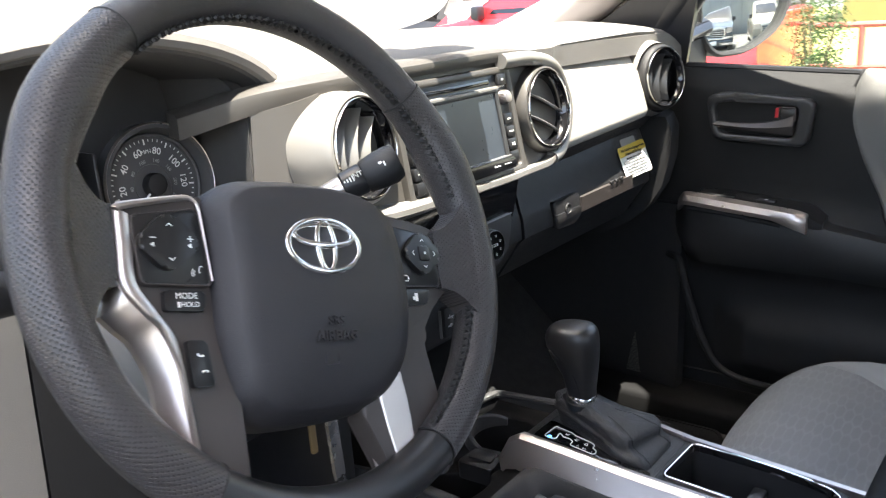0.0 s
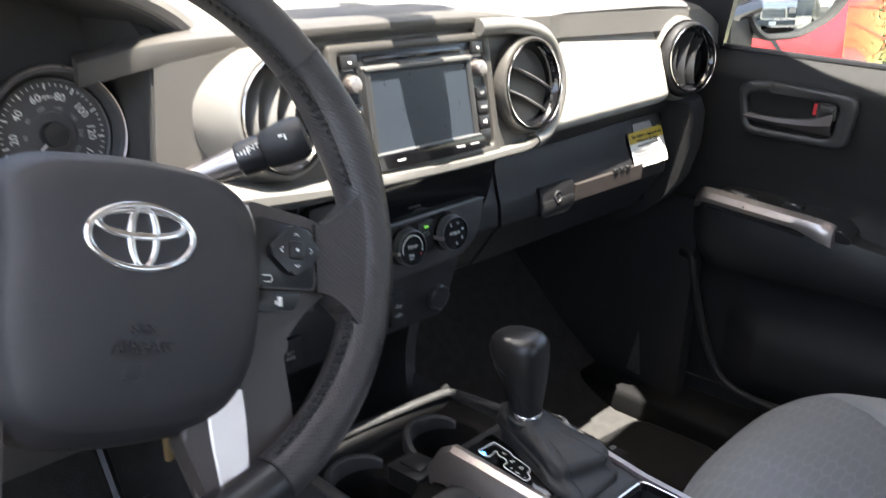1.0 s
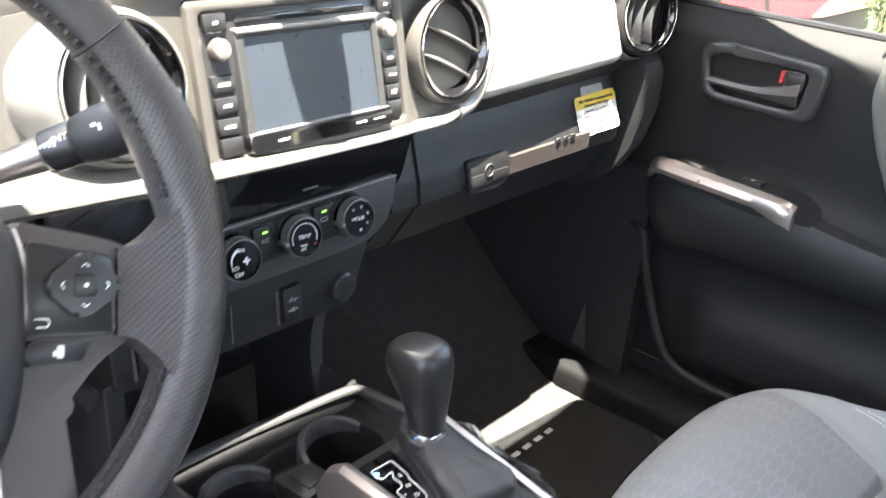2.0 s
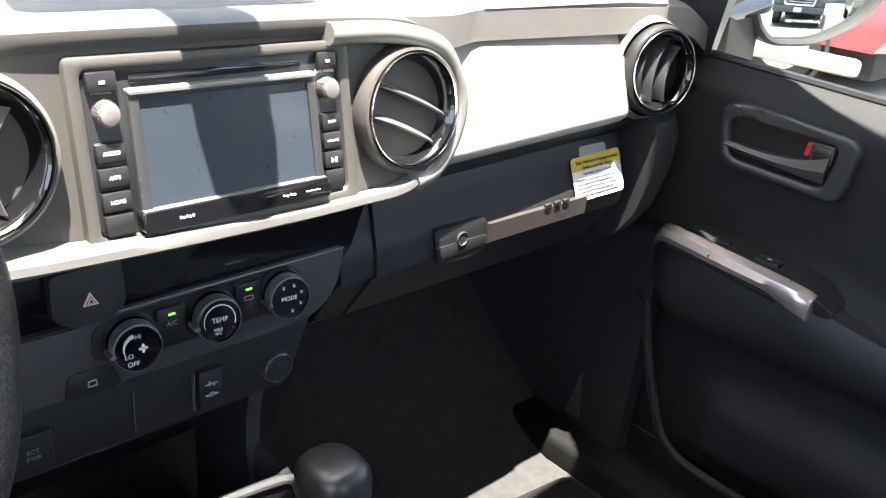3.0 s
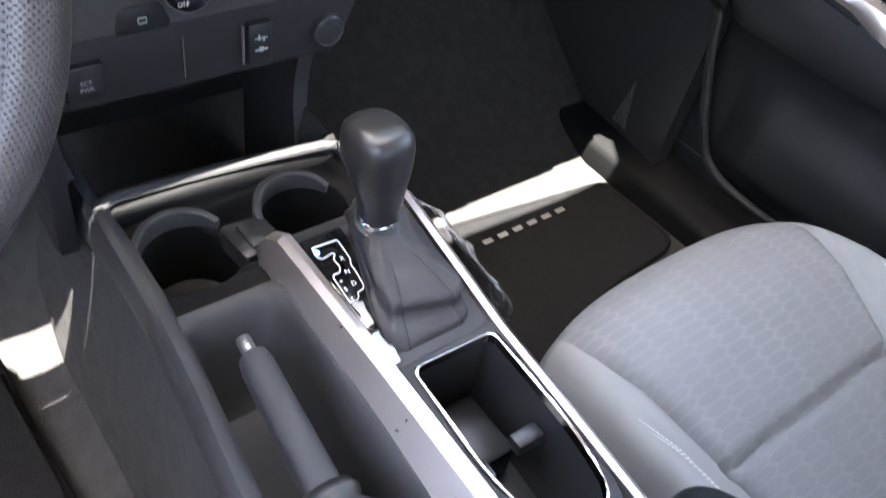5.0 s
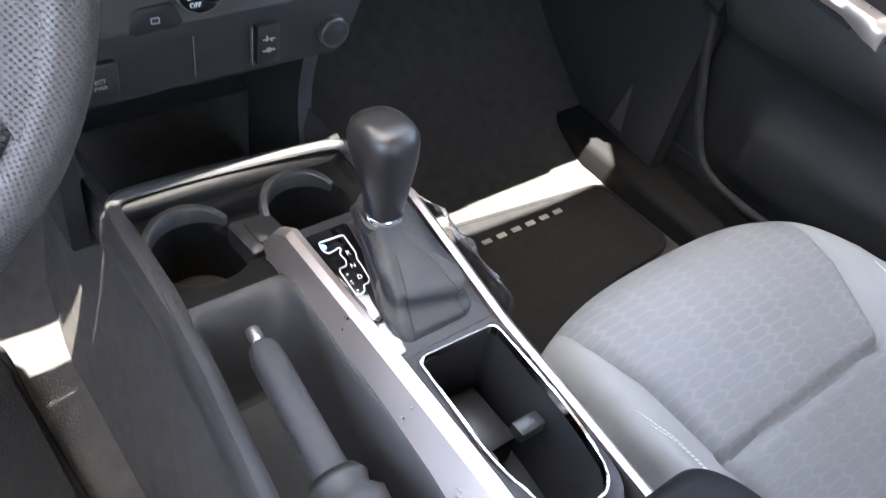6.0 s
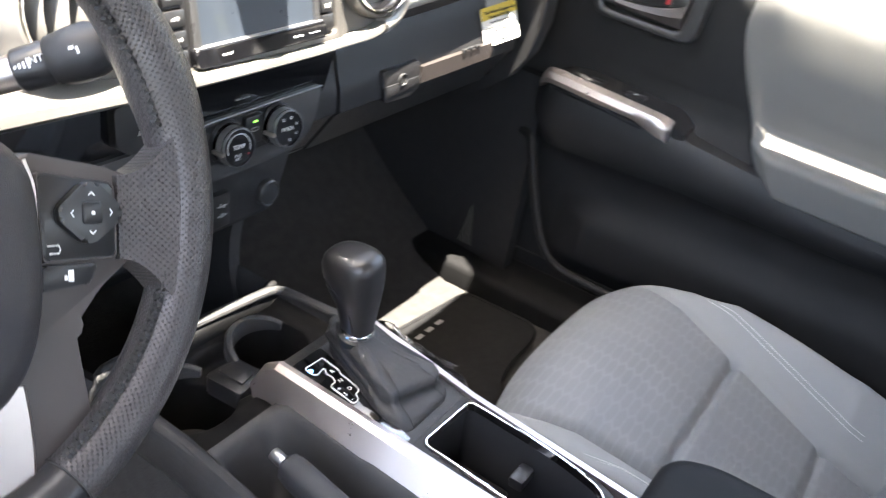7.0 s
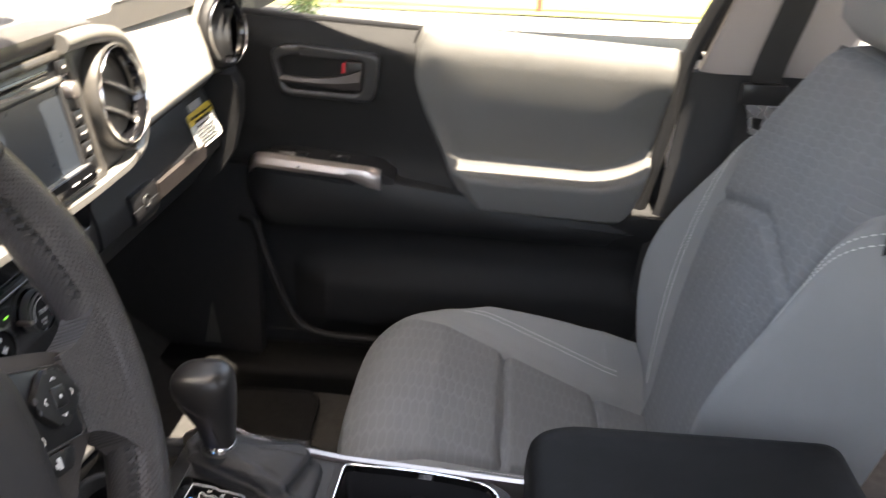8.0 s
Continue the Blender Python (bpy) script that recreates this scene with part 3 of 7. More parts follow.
    latch = part("latch", slab(smooth_outline([(0.245, 0.539), (0.316, 0.539), (0.319, 0.506), (0.304, 0.497), (0.252, 0.500)], 0.006), xz, 0.062, 0.0385, 0.002), smooth_black, lid, "dark latch plate")
    part("latch_tab", slab(smooth_outline([(0.247, 0.520), (0.318, 0.520), (0.318, 0.506), (0.294, 0.500), (0.250, 0.502)], 0.004), xz, 0.040, 0.0368, 0.0010), smooth_black, latch)
    part("lock", lathe([(0.0075, 0), (0.0075, 0.0015), (0.0068, 0.0022), (0.0062, 0.0012), (0.0005, 0.0012)], facing(0.282, 0.0378, 0.523)), frame_black, latch, "round lock")
    part("keyhole", rbox(0.2812, 0.2828, 0.0362, 0.0370, 0.5190, 0.5270, 0), steel, latch, "bright keyhole slit")
    # three plain raised shapes on the upper edge of the band
    for i in range(3):
        part("raised_bar", rbox(0.406 + i * 0.015, 0.416 + i * 0.015, 0.0352, 0.0390, 0.5300, 0.5350, 0.0006, 1), black_plastic, lid)
    # black rounded end of the dashboard, below the far vent
    arc = [math.pi / 2 * k / 8 for k in range(9)]
    part("dash_end", loft([[(0.575 + 0.118 * math.sin(a) ** 0.9, y + 0.10 * (1 - math.cos(a)), z) for a in arc] + [(0.693, 0.24, z), (0.575, 0.24, z)] for z, y in ((0.40, 0.14), (0.425, 0.092), (0.455, 0.055), (0.49, 0.032), (0.54, 0.018), (0.585, 0.016), (0.605, 0.026))]), void_black, d, "rounded black end of the dashboard", sharp=60)
    part("dash_underside", loft([[(x, 0.085, 0.452), (x, 0.16, 0.425), (x, 0.5, 0.43), (x, 0.55, 0.56), (x, 0.085, 0.56)] for x in (0.14, 0.4, 0.66)]), void_black, d)
    # driver's side lower panel and knee cover
    knee = lambda u0, u1: lambda u, v: (-0.72 + 0.50 * (u0 + (u1 - u0) * u), 0.055 + 0.05 * v + 0.02 * (1 - v) * math.sin(math.pi * (u0 + (u1 - u0) * u)), 0.62 - 0.22 * v)
    part("knee_panel", grid(knee(0, 0.565), 14, 20, thick=(0, 0.03, 0)), pad_grey, d, "grey grained knee panel")
    part("knee_panel", grid(knee(0.57, 1.0), 12, 20, thick=(0, 0.03, 0)), black_plastic, d, "black lower panel under the column")
    # grey surround of the middle: face, chamfered lip, lower strip
    edge = smooth_outline([(-0.177, 0.731), (-0.120, 0.739), (0.145, 0.740), (0.205, 0.727), (0.229, 0.677), (0.217, 0.637), (0.188, 0.610), (0.10, 0.604), (-0.140, 0.606), (-0.177, 0.610)], [0.002, 0.03, 0.04, 0.05, 0.04, 0.04, 0.03, 0.03, 0.03, 0.002], 6)
    part("middle_face", slab(edge, lambda a, b, d: (a, d + 0.15 * (b - 0.67) * (d < 0.05), b), 0.075, 0.006, 0.003), face_grey, d, "satin grey plastic face round radio and vents")
    lip = [(0.09, 0.006, 0.738), (0.15, 0.006, 0.736), (0.198, 0.006, 0.723), (0.221, 0.006, 0.695), (0.226, 0.004, 0.669), (0.216, 0.001, 0.642), (0.196, -0.003, 0.622), (0.170, -0.007, 0.6165)]
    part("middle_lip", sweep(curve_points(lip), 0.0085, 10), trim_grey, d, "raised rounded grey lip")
    # the face turns forwards beside the left vent, towards the instruments
    def wrap(u, v):
        x = -0.176 - 0.052 * u - 0.010 * v * u
        return (x, 0.008 + 0.040 * u ** 1.6 + 0.15 * (0.06 - 0.12 * v) * (1 - u), 0.737 - 0.012 * u - (0.130 - 0.012 * u) * v)
    part("face_return", grid(wrap, 14, 10, thick=(0.01, 0.02, 0)), face_grey, d, "grey flank beside the instruments")
    part("cluster_flank", grid(lambda u, v: (-0.228 - 0.010 * v * max(0, 1 - 5 * u) + 0.010 * min(1, u * 5), 0.052 + 0.21 * u, 0.734 + 0.023 * min(1, u * 4) - (0.142 + 0.023 * min(1, u * 4)) * v), 12, 8, thick=(0.012, 0, 0)), hood_black, d, "dark side of the instrument recess")
    # brow over it that runs back towards the instruments
    path = [(-0.2610, 0.096, 0.722), (-0.249, 0.072, 0.7285), (-0.225, 0.035, 0.739), (-0.17, 0.008, 0.744), (-0.05, 0.001, 0.746), (0.095, 0.001, 0.746), (0.167, 0.006, 0.741), (0.213, 0.03, 0.727)]
    lip = []
    for p in curve_points(path, 6):
        k = max(0.0, min(1.0, (-0.10 - p.x) / 0.17))
        h = 0.011 + 0.008 * k
        f = Vector((-0.35 * k, -1, 0)).normalized() if p.x < 0.12 else Vector((0.5 * min(1, (p.x - 0.12) / 0.08), -1, 0)).normalized()
        p = p + Vector((0, 0.012, 0.002))
        lip.append([p - f * 0.03 + Vector((0, 0, 0.004)), p - f * 0.004 + Vector((0, 0, 0.003)), p + f * 0.003, p + f * 0.004 - Vector((0, 0, 0.005)), p + f * 0.002 - Vector((0, 0, h)), p - f * 0.03 - Vector((0, 0, h))])
    part("brow", loft(lip), face_grey, d, "grey lip over radio and vents")
    # lower lit strip, broad at the driver's side
    path = [(-0.300, -0.014, 0.632), (-0.20, -0.016, 0.627), (-0.10, -0.016, 0.618), (0.03, -0.016, 0.6135), (0.11, -0.015, 0.6135), (0.160, -0.012, 0.615), (0.196, -0.003, 0.628)]
    rad = [0.013, 0.011, 0.0062, 0.0042, 0.0040, 0.0044, 0.0046]
    up = lambda p: max(0.0, min(1.0, (-0.03 - p.x) / 0.10))
    pts = curve_points(path, 6)
    rr = [rad[min(i // 6, 5)] + (rad[min(i // 6 + 1, 6)] - rad[min(i // 6, 5)]) * (i % 6) / 6 if i // 6 < 6 else rad[6] for i in range(len(pts))]
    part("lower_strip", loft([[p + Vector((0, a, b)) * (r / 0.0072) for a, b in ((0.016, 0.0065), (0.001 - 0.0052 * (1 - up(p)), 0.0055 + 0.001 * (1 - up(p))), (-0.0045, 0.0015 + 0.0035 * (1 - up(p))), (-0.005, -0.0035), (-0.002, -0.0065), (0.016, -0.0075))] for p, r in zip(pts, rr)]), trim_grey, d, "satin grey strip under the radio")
    # vents
    vent(d, facing(0.167, -0.001, 0.676, 7, 0), (-0.36, 0.16), 0.0475, tilt=-24, barrel=face_grey)
    # left vent in a paler grey than the right: sunlight put into its colour
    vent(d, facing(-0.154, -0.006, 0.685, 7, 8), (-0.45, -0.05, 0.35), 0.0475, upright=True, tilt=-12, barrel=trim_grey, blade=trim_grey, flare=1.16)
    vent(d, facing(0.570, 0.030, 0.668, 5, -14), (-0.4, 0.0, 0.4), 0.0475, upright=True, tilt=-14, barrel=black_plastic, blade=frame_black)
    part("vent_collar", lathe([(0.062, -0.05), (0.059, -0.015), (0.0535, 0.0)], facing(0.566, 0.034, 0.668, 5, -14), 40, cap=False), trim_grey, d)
    vent(d, facing(-0.655, 0.055, 0.668, 3, 10), (-0.4, 0.0, 0.4), 0.0505, upright=True, tilt=10, barrel=smooth_black)
    # dark slot under the strip, and the lower middle
    part("slot_panel", slab(smooth_outline([(-0.200, 0.614), (0.158, 0.610), (0.138, 0.552), (0.118, 0.530), (-0.200, 0.545)], 0.006), xz, 0.06, 0.030, 0.0015), gloss_black, d, "glossy black strip")
    part("slot_mark", rbox(0.018, 0.034, 0.0285, 0.031, 0.5645, 0.5660, 0.0003, 1), print_dim, d)
    part("middle_lower_face", slab(smooth_outline([(-0.165, 0.506), (0.110, 0.506), (0.098, 0.476), (0.080, 0.430), (-0.165, 0.432)], 0.008), xz, 0.11, 0.040, 0.003), black_plastic, d)
    # open cubby under it
    part("cubby", join(rbox(-0.165, 0.07, 0.20, 0.22, 0.29, 0.44, 0), rbox(-0.172, -0.155, 0.045, 0.22, 0.29, 0.44, 0.002), rbox(-0.165, 0.07, 0.05, 0.22, 0.425, 0.44, 0)), smooth_black, d, "black open storage niche")
    # legs between dashboard and console
    for pts in ([(0.066, 0.078, 0.300), (0.070, 0.092, 0.345), (0.072, 0.086, 0.40), (0.072, 0.060, 0.45)], [(-0.135, 0.078, 0.290), (-0.140, 0.082, 0.33), (-0.148, 0.080, 0.37), (-0.160, 0.055, 0.435)]):
        s = 1 if pts[0][0] > 0 else -1
        part("bracket", loft([[Vector(p) + Vector(q) for q in ((0, 0, 0), (s * 0.014, -0.002, 0), (s * 0.018, 0.006, 0), (s * 0.018, 0.16, 0), (0, 0.16, 0))] for p in curve_points(pts, 5)]), console_grey, d, "slanting side leg of the console")
    return d


dash = build_dashboard()


# ---- instruments ----
def build_instruments():
    c = thing("instrument_cluster", (-0.37, 0.14, 0.62), "black instrument cluster with a round speedometer under a hood", "instrument cluster")
    hood = []
    for i in range(25):
        q = -1 + 1.70 * i / 24
        a = q * math.pi / 2
        x, z = -0.362 + 0.178 * math.sin(a) * (1 + 0.06 * abs(q)), 0.690 + 0.098 * math.cos(a) ** 0.75
        n = Vector((math.sin(a), 0, math.cos(a)))
        ring = []
        for dn, y in ((-0.006, 0.20), (-0.004, 0.075), (0.0, 0.058), (0.008, 0.055), (0.013, 0.066), (0.013, 0.24)):
            ring.append(Vector((x, y + 0.012 * abs(q), z)) + n * dn)
        hood.append(ring)
    part("hood", loft(hood, closed=False), hood_black, c, "grained dark grey hood")
    part("hood_rim", sweep([h[3] + Vector((0, -0.002, 0.002)) for h in hood], 0.0075, 8), pad_grey, c)
    part("hood_shell", loft([[h[4], h[4] + Vector((0, 0.02, 0.004)), h[5], h[5] + Vector((0, 0.1, -0.03))] for h in hood], closed=False), pad_grey, c)
    part("panel", grid(lambda u, v: (-0.565 + 0.350 * u, 0.150 + 0.05 * v, 0.60 + 0.19 * v), 10, 8, thick=(0, 0.01, 0)), hood_black, c)
    part("divider", rbox(-0.336, -0.333, 0.12, 0.16, 0.640, 0.706, 0.0006, 1, ), smooth_black, c)
    for gx, top in ((-0.273, True), (-0.437, False)):
        m = facing(gx, 0.137, 0.666, 8) @ Matrix.Scale(0.84, 4)
        dial = part("speedometer" if top else "tachometer", lathe([(0.0545, -0.012), (0.0545, 0.002), (0.053, 0.003), (0.0515, 0.002), (0.0515, -0.004), (0.0005, -0.004)], m, 56, cap=False), dial_black, c)
        part("dial_ring", lathe([(0.0660, -0.002), (0.0655, 0.0135), (0.0635, 0.0155), (0.0595, 0.0145), (0.0575, 0.004), (0.0545, -0.006)], m, 56, cap=False), dial_black, dial, "dark dial surround")
        part("ring_lip", lathe([(0.0658, 0.0135), (0.0642, 0.0160), (0.0626, 0.0150)], m, 56, cap=False), silver, dial, "thin silver dial ring")
        ticks = bmesh.new()
        for i in range(41):
            a = radians(222 - 264 * i / 40)
            r0, r1, w = (0.043, 0.049, 0.0009) if i % 5 == 0 else (0.0462, 0.049, 0.0005)
            e, s = Vector((math.cos(a), math.sin(a), 0)), Vector((-math.sin(a), math.cos(a), 0))
            ticks.faces.new([ticks.verts.new(m @ (e * r + s * t + Vector((0, 0, -0.0025)))) for r, t in ((r0, -w), (r1, -w), (r1, w), (r0, w))])
        part("scale", ticks, print_white, dial)
        if top:
            for k, num in enumerate((0, 20, 40, 60, 80, 100, 120, 140)):
                a = radians(216 - 36.5 * k)
                part("numeral", text_bm(str(num), 0.0105, m @ Matrix.Translation((0.0365 * math.cos(a), 0.0365 * math.sin(a), -0.0025)) @ Matrix.Rotation(a - math.pi / 2, 4, "Z") @ Matrix.Scale(1.0, 4), 0.0001, bold=0.0001), print_white, dial)
                part("inner_numeral", text_bm(str((0, 40, 80, 100, 140, 160, 200, 220)[k]), 0.0055, m @ Matrix.Translation((0.026 * math.cos(a), 0.026 * math.sin(a), -0.0025)) @ Matrix.Rotation(a - math.pi / 2, 4, "Z"), 0.0001), print_grey, dial)
            part("unit", text_bm("MPH", 0.006, m @ Matrix.Translation((0, 0.0355, -0.0025)), 0.0001), print_white, dial)
            part("hub", lathe([(0.013, -0.004), (0.0125, 0.004), (0.011, 0.006), (0.0005, 0.0065)], m, 32), smooth_black, dial)
            part("needle", slab([(-0.0012, 0), (-0.0006, 0.040), (0.0006, 0.040), (0.0012, 0)], lambda a, b, d: m @ Matrix.Rotation(radians(130), 4, "Z") @ Vector((a, b, 0.001 + d)), 0, 0.0012, 0), print_white, dial)
            part("cover_ring", lathe([(0.022, -0.0035), (0.0222, -0.0025), (0.0225, -0.0035)], m, 40, cap=False), print_dim, dial)
    part("display", rbox(-0.392, -0.342, 0.132, 0.15, 0.646, 0.706, 0.003), gloss_black, c, "small dark information display")
    part("display_words", join(*[rbox(-0.386, -0.366 + 0.006 * i, 0.1305, 0.1325, 0.696 - 0.008 * i, 0.6985 - 0.008 * i, 0) for i in range(2)]), print_grey, c)
    return c


build_instruments()


# ---- radio ----
def build_radio():
    unit = placed(Matrix(((0.915, 0, 0, 0.0045), (0, 1, 0.15, -0.1065), (0, 0, 0.97, 0.0241), (0, 0, 0, 1))))
    r = thing("car_radio", (0, 0.03, 0.615), "black touchscreen car radio with two metal knobs and side keys", "car radio")
    o = smooth_outline([(-0.0985, 0.7225), (0.1035, 0.7225), (0.1080, 0.617), (-0.0985, 0.617)], 0.006)
    unit("body", slab(o, xz, 0.05, 0.0085, 0.003), smooth_black, r)
    lipo = smooth_outline([(-0.108, 0.7305), (0.114, 0.7305), (0.119, 0.609), (-0.108, 0.609)], 0.005)
    unit("bezel", ring_plate(lipo, o, xz, 0.03, 0.0050, 0.0025, 2), face_grey, r, "chamfered grey frame")
    unit("disc_slot", slab(smooth_outline([(-0.066, 0.7185), (0.070, 0.7185), (0.070, 0.7125), (-0.066, 0.7125)], 0.002), xz, 0.0095, 0.0075, 0.0005), gloss_black, r)
    # screen block, standing proud
    blk = smooth_outline([(-0.0700, 0.7095), (0.0800, 0.7095), (0.0840, 0.620), (-0.0700, 0.620)], 0.004)
    win = smooth_outline([(-0.0620, 0.7030), (0.0725, 0.7030), (0.0755, 0.6320), (-0.0615, 0.6320)], 0.0015)
    fr = unit("screen_frame", ring_plate(blk, win, xz, 0.010, 0.0035, 0.0015, 2), frame_black, r)
    unit("screen", slab(win, xz, 0.011, 0.0055, 0), screen_glass, r, "dark bluish touchscreen, switched off")
    unit("screen_shelf", slab(smooth_outline([(-0.0725, 0.632), (0.0850, 0.632), (0.0860, 0.6185), (-0.0725, 0.6185)], 0.003), xz, 0.010, -0.0015, 0.0025, 3), gloss_black, r)
    unit("shelf_edge", slab([(-0.0700, 0.6326), (0.0830, 0.6326), (0.0830, 0.6314), (-0.0700, 0.6314)], xz, 0.006, 0.0010, 0.0003), dial_grey, r, "thin bright edge under the screen")
    unit("top_bar", slab(smooth_outline([(-0.0700, 0.7098), (0.0800, 0.7098), (0.0800, 0.7070), (-0.0700, 0.7070)], 0.001), xz, 0.010, 0.0020, 0.0008), trim_grey, r, "thin bright edge over the screen")
    # unreadable marks along the shelf
    for x, w, h, n in ((-0.040, 0.012, 0.0022, 5), (0.046, 0.013, 0.0020, 4), (0.068, 0.014, 0.0013, 6)):
        bits = [rbox(x - w / 2 + w * k / n, x - w / 2 + w * (k + 0.62) / n, -0.0018, 0.0, 0.6252 - h / 2 * (0.55 + 0.45 * (k % 2)), 0.6252 + h / 2 * (0.55 + 0.45 * ((k + 1) % 2)), 0) for k in range(n)]
        unit("mark", join(*bits), print_white, r)
    # keys
    keysL = [(0.7155, ""), (0.672, "AUDIO"), (0.6565, "APPS"), (0.641, "HOME"), (0.6265, "")]
    keysR = [(0.7165, ""), (0.672, "SEEK>"), (0.6575, "<TRACK"), (0.643, ""), (0.629, "")]
    for s, keys in ((-1, keysL), (1, keysR)):
        for z, word in keys:
            x0, x1 = ((-0.0955, -0.0755) if s < 0 else (0.0865, 0.1015))
            if s > 0:
                x0, x1 = x0 + 0.03 * (0.72 - z) * 0.6 - 0.002, x1 + 0.03 * (0.72 - z) * 0.6
            h = 0.0062
            k = unit("key", rbox(x0, x1, 0.004, 0.012, z - h, z + h, 0.0012, 2), smooth_black, r)
            if word:
                unit("key_word", text_bm(word, 0.0037 if s < 0 else 0.0030, facing((x0 + x1) / 2, 0.0038, z), 0.0001), print_white, k)
            elif z > 0.7:
                unit("key_sign", rbox((x0 + x1) / 2 - 0.002, (x0 + x1) / 2 + 0.002, 0.0034, 0.0045, z - 0.001, z + 0.001, 0.0002, 1), print_white, k)
            elif abs(z - 0.643) < 0.001:
                cx = (x0 + x1) / 2
                tri = slab([(cx - 0.003, z - 0.002), (cx, z), (cx - 0.003, z + 0.002)], xz, 0.0034, 0.0045, 0)
                unit("key_sign", join(tri, rbox(cx + 0.0005, cx + 0.0012, 0.0034, 0.0045, z - 0.002, z + 0.002, 0), rbox(cx + 0.002, cx + 0.0027, 0.0034, 0.0045, z - 0.002, z + 0.002, 0)), print_white, k)
    for x, word in ((-0.0850, "PWR-VOL"), (0.0925, "TUNE-SCROLL")):
        kn = unit("knob", lathe([(0.0084, -0.008), (0.0084, 0.001), (0.0077, 0.002), (0.0073, 0.0085), (0.0064, 0.0105), (0.0044, 0.0110), (0.0005, 0.0108)], facing(x, 0.009, 0.697), 36), silver, r, "ribbed silver knob")
        ribs = [rbox(0.0071, 0.0079, -0.0004, 0.0004, 0.002, 0.0085, 0) for _ in range(24)]
        for i, b in enumerate(ribs):
            b.transform(facing(x, 0.009, 0.697) @ Matrix.Rotation(2 * math.pi * i / 24, 4, "Z"))
        unit("ribs", join(*ribs), silver, kn)
        unit("knob_word", text_bm(word, 0.0030, facing(x, 0.0081, 0.7085), 0.0002), print_white, r)
    return r


build_radio()


